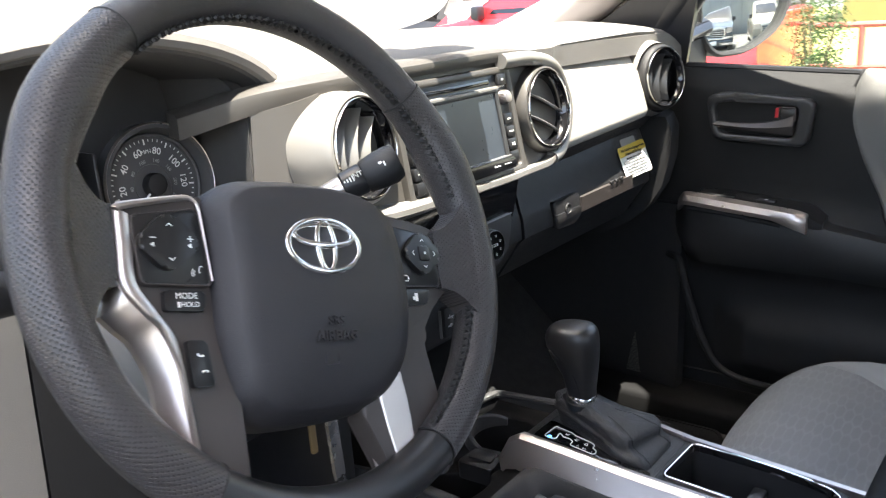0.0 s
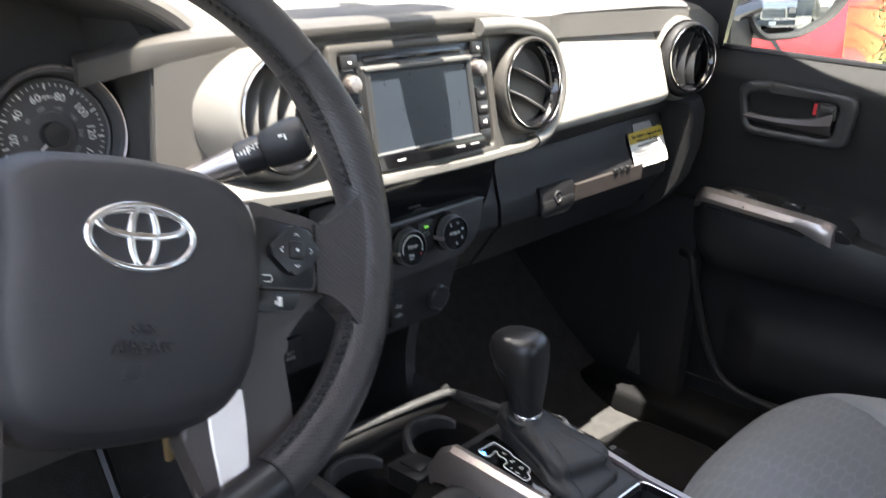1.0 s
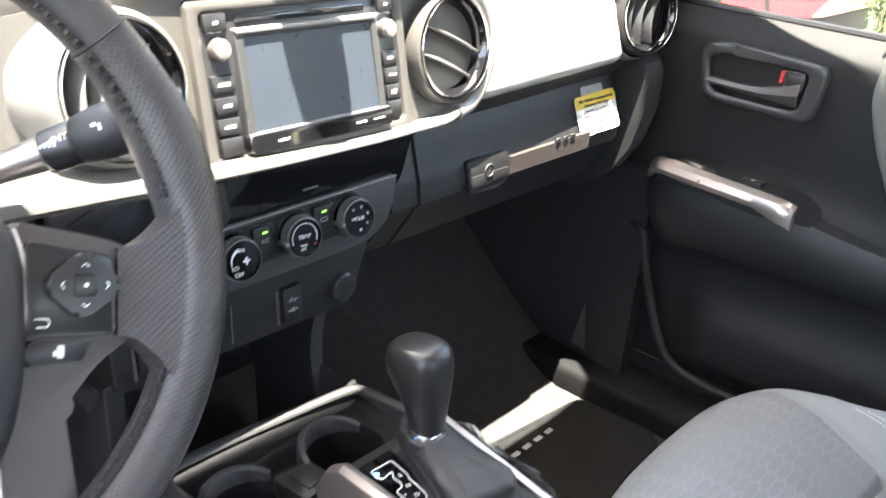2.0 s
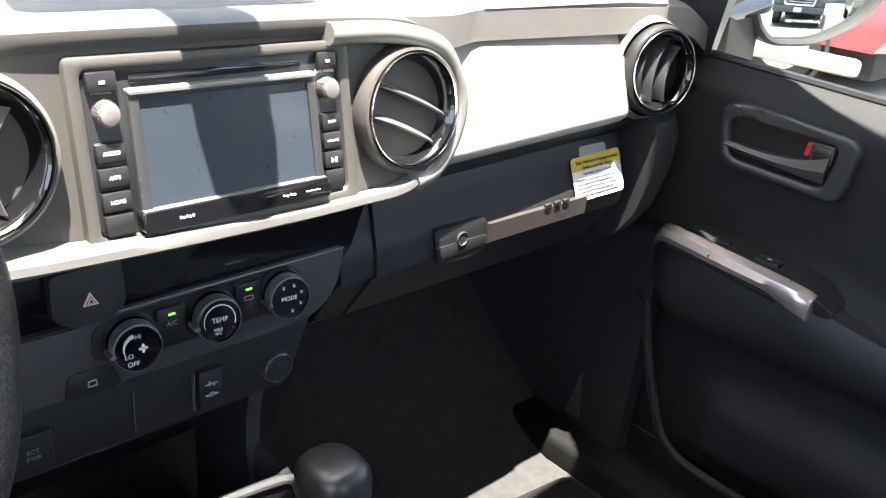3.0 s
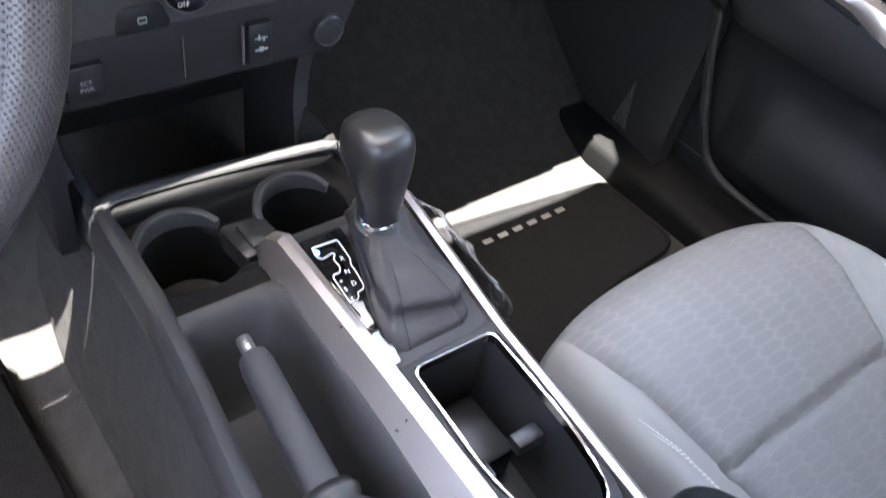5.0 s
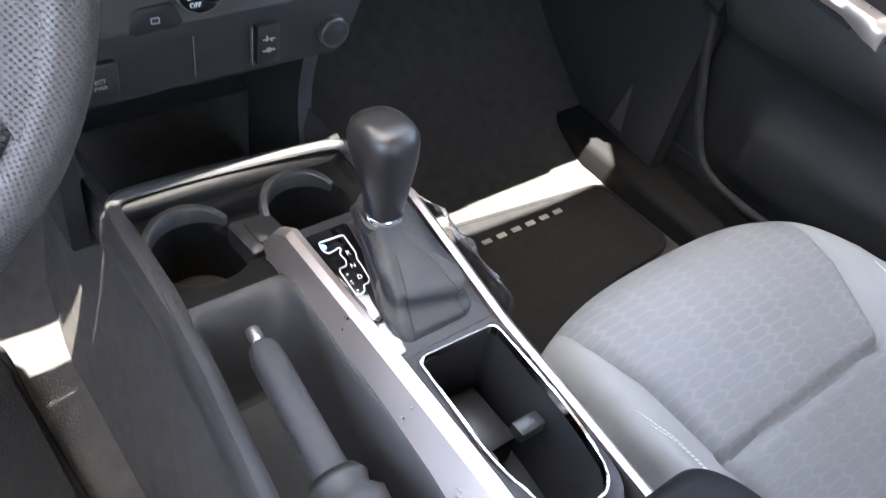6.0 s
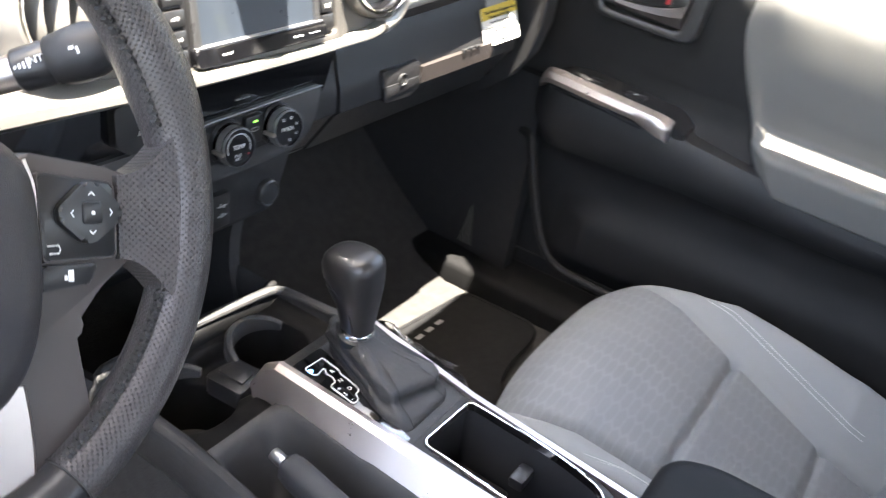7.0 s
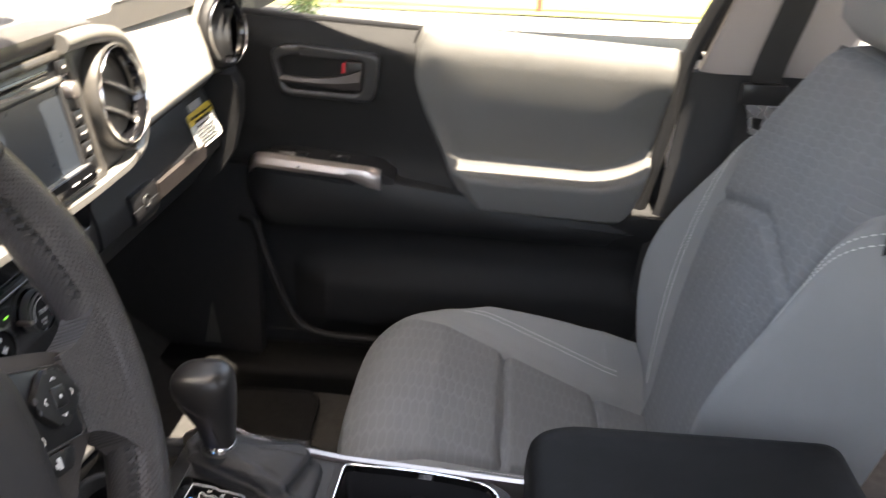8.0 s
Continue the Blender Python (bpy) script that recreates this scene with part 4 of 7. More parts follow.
# ---- climate panel ----
def build_climate():
    unit = placed(Matrix(((0.95, 0, 0, 0.0062), (0, 1, 0, 0.002), (0, 0, 1, 0), (0, 0, 0, 1))))
    c = thing("climate_panel", (0, 0.03, 0.50), "grey climate control panel with three round knobs", "climate control")
    o = smooth_outline([(-0.165, 0.548), (-0.105, 0.548), (-0.095, 0.553), (0.127, 0.556), (0.121, 0.522), (0.102, 0.500), (0.05, 0.496), (-0.165, 0.496)], [0.004, 0.006, 0.006, 0.004, 0.02, 0.012, 0.01, 0.004])
    unit("panel", slab(o, xz, 0.06, 0.023, 0.003), climate_grey, c, "dull dark grey panel")
    unit("panel_edge", sweep([(-0.092, 0.0222, 0.5532), (0.02, 0.0222, 0.5549), (0.1255, 0.0222, 0.5560)], 0.0009, 6), dial_grey, c, "thin bright upper edge")
    unit("knob_band", slab(smooth_outline([(-0.098, 0.5440), (-0.080, 0.5500), (0.060, 0.5535), (0.084, 0.5460), (0.078, 0.5200), (0.055, 0.5155), (-0.070, 0.5125), (-0.100, 0.5200)], 0.008), xz, 0.05, 0.0215, 0.0012), smooth_black, c, "black band round the knobs")
    hz = unit("hazard_switch", slab(smooth_outline([(-0.124, 0.592), (-0.074, 0.594), (-0.072, 0.560), (-0.086, 0.551), (-0.112, 0.551), (-0.124, 0.560)], 0.004), xz, 0.05, 0.0190, 0.0015), black_plastic, c)
    tri = [(-0.098 + 0.0062 * math.sin(a), 0.569 + 0.0062 * math.cos(a)) for a in (0, 2.094, -2.094)]
    for k, (s, mt) in enumerate(((1.0, print_white), (0.72, signal_red), (0.5, print_white), (0.32, print_black))):
        unit("warning_triangle", slab([(-0.098 + (a + 0.098) * s, 0.569 + (b - 0.569) * s) for a, b in tri], xz, 0.019, 0.0175 - 0.0003 * k, 0), mt, hz)
    words = (("OFF", "LO", "HI"), ("TEMP", "MAX", "A/C"), ("MODE",))
    for k, (x, z) in enumerate(((-0.073, 0.5315), (-0.007, 0.5335), (0.0575, 0.5345))):
        m = facing(x, 0.004, z, 4, -6) @ Matrix.Diagonal((0.82, 0.82, 1, 1))
        unit("knob_ring", lathe([(0.0255, -0.022), (0.0255, -0.014), (0.0235, -0.012), (0.0225, -0.014)], m, 44, cap=False), smooth_black, c)
        kn = unit("knob", lathe([(0.0228, -0.018), (0.0222, -0.001), (0.0212, 0.001), (0.0200, 0.0012), (0.0195, 0.0), (0.0005, 0.0002)], m, 44), gloss_black, c, "glossy black knob face with white marks")
        unit("knob_rim", lathe([(0.0224, -0.012), (0.0226, -0.003), (0.0216, 0.0012), (0.0206, 0.0016)], m, 44, cap=False), dial_grey, kn)
        bm = rbox(-0.0255, -0.0200, -0.0022, 0.0022, -0.012, 0.0022, 0.0008, 1)
        bm.transform(m @ Matrix.Rotation(radians(8), 4, "Z"))
        unit("pointer", bm, silver, kn)
        if k == 0:
            for w, a, b, s in (("HI", 0.0005, 0.0105, 0.0062), ("LO", -0.0085, -0.0065, 0.0062), ("OFF", -0.005, -0.0140, 0.0062)):
                unit("word", text_bm(w, s, m @ Matrix.Translation((a, b, 0.0008)), 0.0001), print_white, kn)
            fan = [slab(oval(0.0013, 0.0019, 12, 0, 0.0024), lambda p, q, dd, t=t: m @ Matrix.Translation((0.0045, -0.001, 0.0008)) @ Matrix.Rotation(t * math.pi / 2, 4, "Z") @ Vector((p, q, dd)), 0, 0.0002, 0) for t in range(4)]
            unit("fan_sign", join(*fan), print_white, kn)
            unit("arc", sweep([m @ Vector((0.0125 * math.cos(a), 0.0125 * math.sin(a), 0.0008)) for a in [radians(105 + 8 * i) for i in range(14)]], [0.0003 + 0.00009 * (13 - i) for i in range(14)], 5), print_white, kn)
        elif k == 1:
            unit("word", text_bm("TEMP", 0.0066, m @ Matrix.Translation((0, 0.001, 0.0008)), 0.0001), print_white, kn)
            unit("word", text_bm("MAX", 0.0042, m @ Matrix.Translation((-0.002, -0.0085, 0.0008)), 0.0001), print_white, kn)
            unit("word", text_bm("A/C", 0.0042, m @ Matrix.Translation((-0.002, -0.0125, 0.0008)), 0.0001), print_white, kn)
            unit("arc", sweep([m @ Vector((0.0155 * math.cos(a), 0.0155 * math.sin(a), 0.0008)) for a in [radians(-20 + 10 * i) for i in range(23)]], 0.0004, 5), print_white, kn)
            unit("dot", rbox(-0.001, 0.001, -0.001, 0.001, 0, 0.0003, 0), signal_red, kn, m=m @ Matrix.Translation((0.0125, -0.009, 0.0008)))
        else:
            unit("word", text_bm("MODE", 0.0062, m @ Matrix.Translation((-0.001, 0.0, 0.0008)), 0.0001), print_white, kn)
            for a in (100, 50, 0, -50, -100):
                q = radians(a + 20)
                unit("mode_sign", join(rbox(-0.0013, -0.0006, -0.0012, 0.0016, 0, 0.0002, 0), rbox(-0.0013, 0.0012, -0.0016, -0.0009, 0, 0.0002, 0), rbox(0.0004, 0.0012, 0.0004, 0.0012, 0, 0.0002, 0)), print_white, kn, m=m @ Matrix.Translation((0.0135 * math.cos(q), 0.0135 * math.sin(q), 0.0008)))
    for x, z, w in ((-0.0395, 0.534, "A/C"), (0.0270, 0.5365, "")):
        k = unit("key", rbox(x - 0.0115, x + 0.0115, 0.017, 0.03, z - 0.014, z + 0.014, 0.002), smooth_black, c)
        unit("key_lamp", rbox(x - 0.0028, x + 0.0028, 0.0160, 0.0175, z + 0.0078, z + 0.0094, 0.0003, 1), led_green, k, "lit green lamp")
        if w:
            unit("key_word", text_bm(w, 0.0055, facing(x, 0.0166, z + 0.001), 0.0001), print_grey, k)
        else:
            unit("key_sign", ring_plate(rrect(0.009, 0.004, 0.0015, 3, x, z + 0.001), rrect(0.0076, 0.0028, 0.001, 3, x, z + 0.001), xz, 0.0175, 0.0166, 0), print_grey, k)
    k = unit("defog_key", slab(smooth_outline([(-0.118, 0.514), (-0.086, 0.515), (-0.078, 0.494), (-0.122, 0.493)], 0.005), xz, 0.05, 0.022, 0.002), smooth_black, c)
    unit("key_sign", ring_plate(rrect(0.007, 0.005, 0.001, 3, -0.101, 0.503), rrect(0.0055, 0.0035, 0.001, 3, -0.101, 0.503), xz, 0.0225, 0.0212, 0), print_grey, k)
    return c


build_climate()


def build_lower_switches():
    s = thing("mode_switch", (-0.132, 0.045, 0.44), "small square black drive mode switch", "switch")
    k = part("cap", rbox(-0.145, -0.117, 0.034, 0.05, 0.440, 0.470, 0.002), smooth_black, s)
    # thin pale strip paints the highlight along the cap's left edge
    part("edge_light", rbox(-0.1475, -0.1465, 0.037, 0.05, 0.440, 0.470, 0), print_dim, s)
    part("word", text_bm("ECT", 0.0048, facing(-0.131, 0.0336, 0.4565), 0.0001), print_grey, k)
    part("word", text_bm("PWR", 0.0048, facing(-0.131, 0.0336, 0.4510), 0.0001), print_grey, k)
    u = thing("usb_socket", (0.003, 0.045, 0.44), "covered black usb socket with white signs", "socket")
    k = part("cover", rbox(-0.005, 0.016, 0.033, 0.05, 0.438, 0.474, 0.002), smooth_black, u)
    # pale strip again, a painted highlight beside the cover
    part("edge_light", rbox(-0.0080, -0.0073, 0.036, 0.05, 0.438, 0.472, 0), print_dim, u)
    part("sign", join(rbox(0.0, 0.011, 0.0325, 0.034, 0.4610, 0.4620, 0), rbox(0.003, 0.0045, 0.0325, 0.034, 0.4600, 0.4645, 0), rbox(0.007, 0.0085, 0.0325, 0.034, 0.459, 0.4625, 0)), print_grey, k)
    part("sign", join(rbox(0.0, 0.011, 0.0325, 0.034, 0.4505, 0.4520, 0), rbox(0.0035, 0.0075, 0.0325, 0.034, 0.4495, 0.4535, 0)), print_grey, k)
    o = thing("power_outlet", (0.069, 0.045, 0.44), "round capped power outlet", "socket")
    m = facing(0.069, 0.036, 0.452)
    part("rim", lathe([(0.0140, -0.012), (0.0140, 0.002), (0.0128, 0.003), (0.0115, 0.001)], m, 32, cap=False), frame_black, o)
    part("cap", lathe([(0.0118, -0.004), (0.0115, 0.0020), (0.009, 0.0028), (0.0005, 0.0024)], m, 32), black_plastic, o)
    b = thing("blank_panel", (-0.054, 0.04, 0.44), "plain black blanking panels with a fine joint", "panel")
    part("joint", rbox(-0.0560, -0.0555, 0.0385, 0.0405, 0.438, 0.474, 0), print_dim, b)


build_lower_switches()


# ---- airbag notice hanging from the panel ----
def build_notice():
    n = thing("warning_label", (0.52, 0.035, 0.53), "yellow and white paper airbag warning label hanging from the dashboard", "label")

    base = Matrix.Translation((0.5025, 0.0460, 0.5490)) @ Matrix.Rotation(0.0, 4, "Z") @ Matrix.Rotation(radians(73), 4, "X") @ Matrix.Diagonal((0.98, 0.90, 1, 1))

    def to3(a, b, d):
        return base @ Vector((a, b, -d + 0.0012 * math.sin(3.1 * (b + 0.03) / 0.06)))

    part("sheet", slab(smooth_outline([(-0.046, 0.027), (0.046, 0.029), (0.052, -0.028), (-0.040, -0.028)], 0.006), to3, 0, -0.0006, 0), paper, n)
    part("yellow_field", slab(smooth_outline([(-0.046, 0.0275), (0.046, 0.0295), (0.0475, 0.013), (-0.0445, 0.010)], [0.006, 0.006, 0.001, 0.001]), to3, -0.0007, -0.0012, 0), label_yellow, n)
    part("hanger", slab(smooth_outline([(-0.026, 0.040), (0.022, 0.040), (0.024, 0.027), (-0.028, 0.026)], 0.003), to3, 0, 0.0006, 0), print_grey, n)
    part("words", text_bm("This Vehicle is Equipped with", 0.0068, base @ Matrix.Translation((0, 0.0205, 0.0034)), 0.0002), print_black, n)
    part("words", text_bm("Advanced Air Bags", 0.0074, base @ Matrix.Translation((0, 0.0135, 0.0034)), 0.0002), print_black, n)
    part("words", text_bm("Even with Advanced Air Bags", 0.0048, base @ Matrix.Translation((0.002, 0.0058, 0.0030)), 0.0002), print_black, n)
    bars = [rbox(-0.038 + 0.002 * i, 0.040 - 0.006 * (i % 2), -0.0002 - 0.0050 * i, 0.0016 - 0.0050 * i, 0.0022, 0.0028, 0) for i in range(5)]
    part("fine_print", join(*bars), print_dim, n, m=base)


build_notice()


# ---- steering wheel ----
def build_wheel():
    tilt, yaw, turned = 0.395, 0.035, radians(-18.4)
    n = Vector((math.sin(yaw) * math.cos(tilt), -math.cos(yaw) * math.cos(tilt), math.sin(tilt)))
    u0 = Vector((math.cos(yaw), math.sin(yaw), 0))
    v0 = n.cross(u0)
    u = u0 * math.cos(turned) + v0 * math.sin(turned)
    v = n.cross(u)
    c, size = Vector((-0.3525, -0.1475, 0.6580)), 0.95
    M = Matrix(((u.x, v.x, n.x, c.x), (u.y, v.y, n.y, c.y), (u.z, v.z, n.z, c.z), (0, 0, 0, 1))) @ Matrix.Scale(size, 4)
    w = thing("steering_wheel", c, "black leather steering wheel with perforated grips and silver spoke trim", "steering wheel")
    to3 = lambda a, b, d: M @ Vector((a, b, d))
    # the rim stands a little above the hub
    rim3 = lambda a, b, d: to3(a - 0.0038, b + 0.0115, d)
    R = 0.1690

    def rim_bm(a0, a1, extra=0.0, n=64):
        bm = bmesh.new()
        layer = bm.loops.layers.uv.new("rim")
        rows = []
        for i in range(n + 1):
            a = a0 + (a1 - a0) * i / n
            deg = math.degrees(a) % 360
            # fatter at the thumb rests
            fat = 0.0025 * (math.exp(-((deg - 25) / 10) ** 2) + math.exp(-((deg - 155) / 10) ** 2)) + extra
            row = []
            for k in range(20):
                b = 2 * math.pi * k / 20
                rr = R + (0.0158 + fat) * math.cos(b)
                row.append((bm.verts.new(rim3(rr * math.cos(a), rr * math.sin(a), (0.0175 + fat) * math.sin(b))), (a / (2 * math.pi), k / 20)))
            rows.append(row)
        for i in range(n):
            for k in range(20):
                q = (rows[i][k], rows[i][(k + 1) % 20], rows[i + 1][(k + 1) % 20], rows[i + 1][k])
                f = bm.faces.new([x[0] for x in q])
                for lp, (_, (s, t)) in zip(f.loops, q):
                    lp[layer].uv = (s, 1.0 if (k == 19 and t == 0.0) else t)
        return bm

    A = math.radians
    # leather pieces: smooth at top and bottom, pricked at the sides
    part("rim_top", rim_bm(A(47), A(134.6), 0, 64), rim_leather, w)
    part("rim_side", rim_bm(A(-58), A(46.6), 0.0006, 72), pricked, w, "perforated leather grip")
    part("rim_side", rim_bm(A(135), A(238), 0.0006, 72), pricked, w, "perforated leather grip")
    part("rim_bottom", rim_bm(A(238.4), A(301.6), -0.0004, 40), smooth_black, w)
    for a in (46.8, 134.8, 238.2, 301.8):
        ring = [rim3((R + 0.0164 * math.cos(b)) * math.cos(A(a)), (R + 0.0164 * math.cos(b)) * math.sin(A(a)), 0.0181 * math.sin(b)) for b in [2 * math.pi * k / 24 for k in range(24)]]
        part("seam", sweep(ring, 0.0006, 5, loop=True), thread_black, w)
    # cross stitches along the inner edge
    for a0, a1 in ((-56, -16), (16, 46), (48, 134)):
        st = []
        k = a0
        while k < a1:
            for s in (-1, 1):
                p = rim3((R - 0.0158) * math.cos(A(k)), (R - 0.0158) * math.sin(A(k)), 0.0078 + 0.003 * s)
                q = rim3((R - 0.0165) * math.cos(A(k + 1.1)), (R - 0.0165) * math.sin(A(k + 1.1)), 0.0078 - 0.003 * s)
                st.append(sweep([p, q], 0.0014, 4))
            k += 2.2
        part("stitching", join(*st), thread_black, w, "black cross stitching")
    # airbag cover
    cover = smooth_outline([(-0.078, 0.036), (-0.058, 0.049), (-0.003, 0.054), (0.048, 0.050), (0.0735, 0.034), (0.079, -0.015), (0.0735, -0.066), (0.060, -0.0905), (0.034, -0.102), (-0.006, -0.1055), (-0.047, -0.104), (-0.067, -0.090), (-0.076, -0.045), (-0.0745, 0.0)], [0.014, 0.02, 0.03, 0.02, 0.018, 0.03, 0.022, 0.014, 0.012, 0.03, 0.012, 0.018, 0.02, 0.03], 5)
    cx, cy = 0.003, -0.022
    rings = []
    for s, d in ((1.00, -0.022), (1.0, -0.004), (0.992, 0.0005), (0.97, 0.0045), (0.905, 0.0135), (0.88, 0.0155), (0.75, 0.0180), (0.55, 0.0198), (0.3, 0.021), (0.08, 0.0215)):
        rings.append([to3(cx + (a - cx) * s, cy + (b - cy) * s, d - 0.008 * max(0, -(b + 0.04)) / 0.05 * s * s) for a, b in cover])
    bag = part("airbag_cover", loft(rings), airbag_skin, w, "soft dark airbag cover", sharp=60)
    # badge: plain chrome ovals
    bz, ea, eb = 0.0205, -0.0035, 0.0040
    def bowed(a, b, d):
        return to3(a, b, d + bz - 2.0 * ((a - ea) ** 2 + (b - eb) ** 2))
    em = part("badge", ring_plate(oval(0.0308, 0.0192, 48, ea, eb), oval(0.0268, 0.0153, 48, ea, eb), bowed, -0.004, 0.003, 0.0014, 3), chrome, w, "oval chrome badge")
    part("badge_oval", ring_plate(oval(0.0090, 0.0178, 40, ea, eb), oval(0.0050, 0.0148, 40, ea, eb), bowed, -0.004, 0.0028, 0.0014, 3), chrome, em)
    part("badge_oval", ring_plate(oval(0.0255, 0.0088, 40, ea, eb + 0.0062), oval(0.0216, 0.0050, 40, ea, eb + 0.0072), bowed, -0.004, 0.0028, 0.0014, 3), chrome, em)
    # pressed words and sign
    for words, b, s in (("SRS", -0.0445, 0.0085), ("AIRBAG", -0.0540, 0.0095)):
        part("pressed_word", text_bm(words, s, M @ Matrix.Translation((-0.003, b, 0.0206 if b > -0.05 else 0.0198)), 0.0010), airbag_skin, bag)
    part("pressed_sign", ring_plate(rrect(0.011, 0.009, 0.001, 2, -0.007, -0.0665), rrect(0.009, 0.007, 0.001, 2, -0.007, -0.0665), to3, 0.013, 0.0176, 0.0002, 1), airbag_skin, bag)
    # core behind the cover and side spokes
    part("core", slab([(p[0] * 0.97 - 0.0002, p[1] * 0.97) for p in cover], to3, -0.045, -0.012, 0.004), smooth_black, w)
    outlines = {-1: [(-0.070, 0.038), (-0.090, 0.0362), (-0.132, 0.0265), (-0.1345, 0.020), (-0.1335, -0.018), (-0.1120, -0.0433), (-0.1040, -0.0632), (-0.1010, -0.0889), (-0.0940, -0.152), (-0.062, -0.152), (-0.063, -0.086), (-0.055, 0.0)],
                1: [(0.070, 0.038), (0.116, 0.031), (0.158, 0.018), (0.158, -0.006), (0.1315, -0.0185), (0.112, -0.033), (0.096, -0.053), (0.102, -0.093), (0.105, -0.115), (0.104, -0.152), (0.052, -0.152), (0.028, -0.100), (0.055, -0.070)]}
    blocks = {-1: [(-0.1220, 0.0215), (-0.0810, 0.0280), (-0.0768, -0.0175), (-0.1189, -0.0165)], 1: [(0.0770, 0.0270), (0.1185, 0.0215), (0.1190, -0.0171), (0.0785, -0.0172)]}
    for s in (-1, 1):
        sp = part("spoke", slab(smooth_outline(outlines[s], 0.006, 4), to3, -0.022, -0.003, 0.003, 3), spoke_grey, w, "dull grey spoke")
        # pricked leather web that flares from the spoke into the rim
        x0, lo0, hi0 = (0.1330, -0.0185, 0.0275) if s < 0 else (0.1215, -0.0190, 0.0262)

        def web(q, k):
            b0, b1 = lo0 + (hi0 - lo0) * k, -0.064 + 0.112 * k
            xo = math.sqrt(R * R - b1 * b1) - 0.003
            flare = q ** 2.2
            return to3(s * (x0 + (xo - x0) * q) - 0.0038 * q, b0 + (b1 + 0.0115 - b0) * flare, 0.0010 + 0.0160 * q ** 1.35)

        bm = grid(web, 18, 24, thick=-n * 0.020, uv="rim")
        back = M.inverted()
        layer = bm.loops.layers.uv.active
        for face in bm.faces:
            for lp in face.loops:
                p = back @ lp.vert.co
                if layer:
                    lp[layer].uv = (p.y / 1.062, p.x / 0.105)
        part("leather_web", bm, pricked, sp, "perforated leather web", sharp=60)
        if s < 0:
            # broad silver strip with a bevel falling off into the opening
            ridge = curve_points([(-0.1322, 0.0250, 0), (-0.1320, 0.005, 0), (-0.1313, -0.0176, 0), (-0.1205, -0.0325, 0), (-0.1105, -0.0433, 0), (-0.1028, -0.0632, 0), (-0.1000, -0.0889, 0), (-0.0930, -0.150, 0)], 6)
            inner = curve_points([(-0.1232, 0.0228, 0), (-0.1225, 0.004, 0), (-0.1222, -0.0156, 0), (-0.1125, -0.0310, 0), (-0.1025, -0.0459, 0), (-0.0990, -0.0632, 0), (-0.0970, -0.0817, 0), (-0.0900, -0.150, 0)], 6)
            part("silver_edge", loft([[to3(p.x, p.y, -0.0025), to3(p.x * 0.9 + q.x * 0.1, p.y * 0.9 + q.y * 0.1, 0.0), to3(p.x * 0.65 + q.x * 0.35, p.y * 0.65 + q.y * 0.35, 0.0016), to3(p.x * 0.3 + q.x * 0.7, p.y * 0.3 + q.y * 0.7, 0.0014), to3(q.x, q.y, 0.0002), to3(q.x, q.y, -0.008), to3(p.x, p.y, -0.008)] for p, q in zip(ridge, inner)]), silver, sp, "bright silver edge", sharp=50)
            fall = lambda k: min(1.0, k / 5) * (1.0 - 0.30 * k / 32)
            part("silver_bevel", loft([[to3(p.x - 0.0002, p.y - 0.0002, -0.0016), to3(p.x - 0.0055 * fall(k), p.y - 0.0030 * fall(k), -0.0050), to3(p.x - 0.0120 * fall(k), p.y - 0.0065 * fall(k), -0.0130), to3(p.x - 0.0125 * fall(k), p.y - 0.0065 * fall(k), -0.0180), to3(p.x + 0.004, p.y, -0.0180), to3(p.x + 0.004, p.y, -0.003)] for k, p in enumerate(ridge[10:])]), silver, sp, "satin silver bevel along the opening", sharp=25)
            path = [(-0.1310, 0.0245), (-0.1260, 0.0275), (-0.0913, 0.0345), (-0.0830, 0.0338), (-0.0800, 0.0300), (-0.0785, 0.0200), (-0.0755, -0.0150)]
            rad = [0.0024, 0.0022, 0.0017, 0.0013, 0.0010, 0.0008, 0.0006]
            pts = curve_points([to3(a, b, 0.001) for a, b in path], 6)
            part("silver_top", sweep(pts, [rad[min(i // 6, 5)] + (rad[min(i // 6 + 1, 6)] - rad[min(i // 6, 5)]) * (i % 6) / 6 for i in range(len(pts))], 8), silver, sp)
        else:
            part("silver_edge", sweep(curve_points([to3(a, b, 0.0) for a, b in ((0.0710, 0.0335), (0.0765, 0.0165), (0.0772, 0.0), (0.0758, -0.0189))], 7), 0.0013, 8, flat=0.7), silver, sp, "thin bright edge")
            # broad silver lower leg: bright face and a bevel towards the opening
            rings = []
            for b, x0, x1 in ((-0.078, 0.046, 0.068), (-0.096, 0.0465, 0.0705), (-0.112, 0.0490, 0.0715), (-0.130, 0.0530, 0.0715), (-0.152, 0.0585, 0.0715)):
                rings.append([to3(x0 - 0.010, b - 0.003, -0.016), to3(x0 - 0.004, b - 0.001, -0.0060), to3(x0, b, -0.0022), to3(x1 - 0.002, b, -0.0008), to3(x1, b, -0.0026), to3(x1, b, -0.016)])
            part("silver_leg", loft(rings), silver, sp, "broad silver lower spoke", sharp=25)
        # switch block
        bx, by = (sum(p[k] for p in blocks[s]) / 4 for k in (0, 1))
        wide = [(bx + (a - bx) * 1.05, by + (b - by) * 1.05) for a, b in blocks[s]]
        part("block_frame", ring_plate(smooth_outline(wide, 0.004), smooth_outline(blocks[s], 0.0035), to3, -0.004, 0.0015, 0.0005), spoke_grey, sp, "thin grey edge round the switch block")
        sw = part("switch_block", slab(smooth_outline(blocks[s], 0.0035), to3, -0.01, 0.0012, 0.0010), key_black, sp)
        px, py = (-0.1025, 0.0062) if s < 0 else (0.1030, 0.0066)
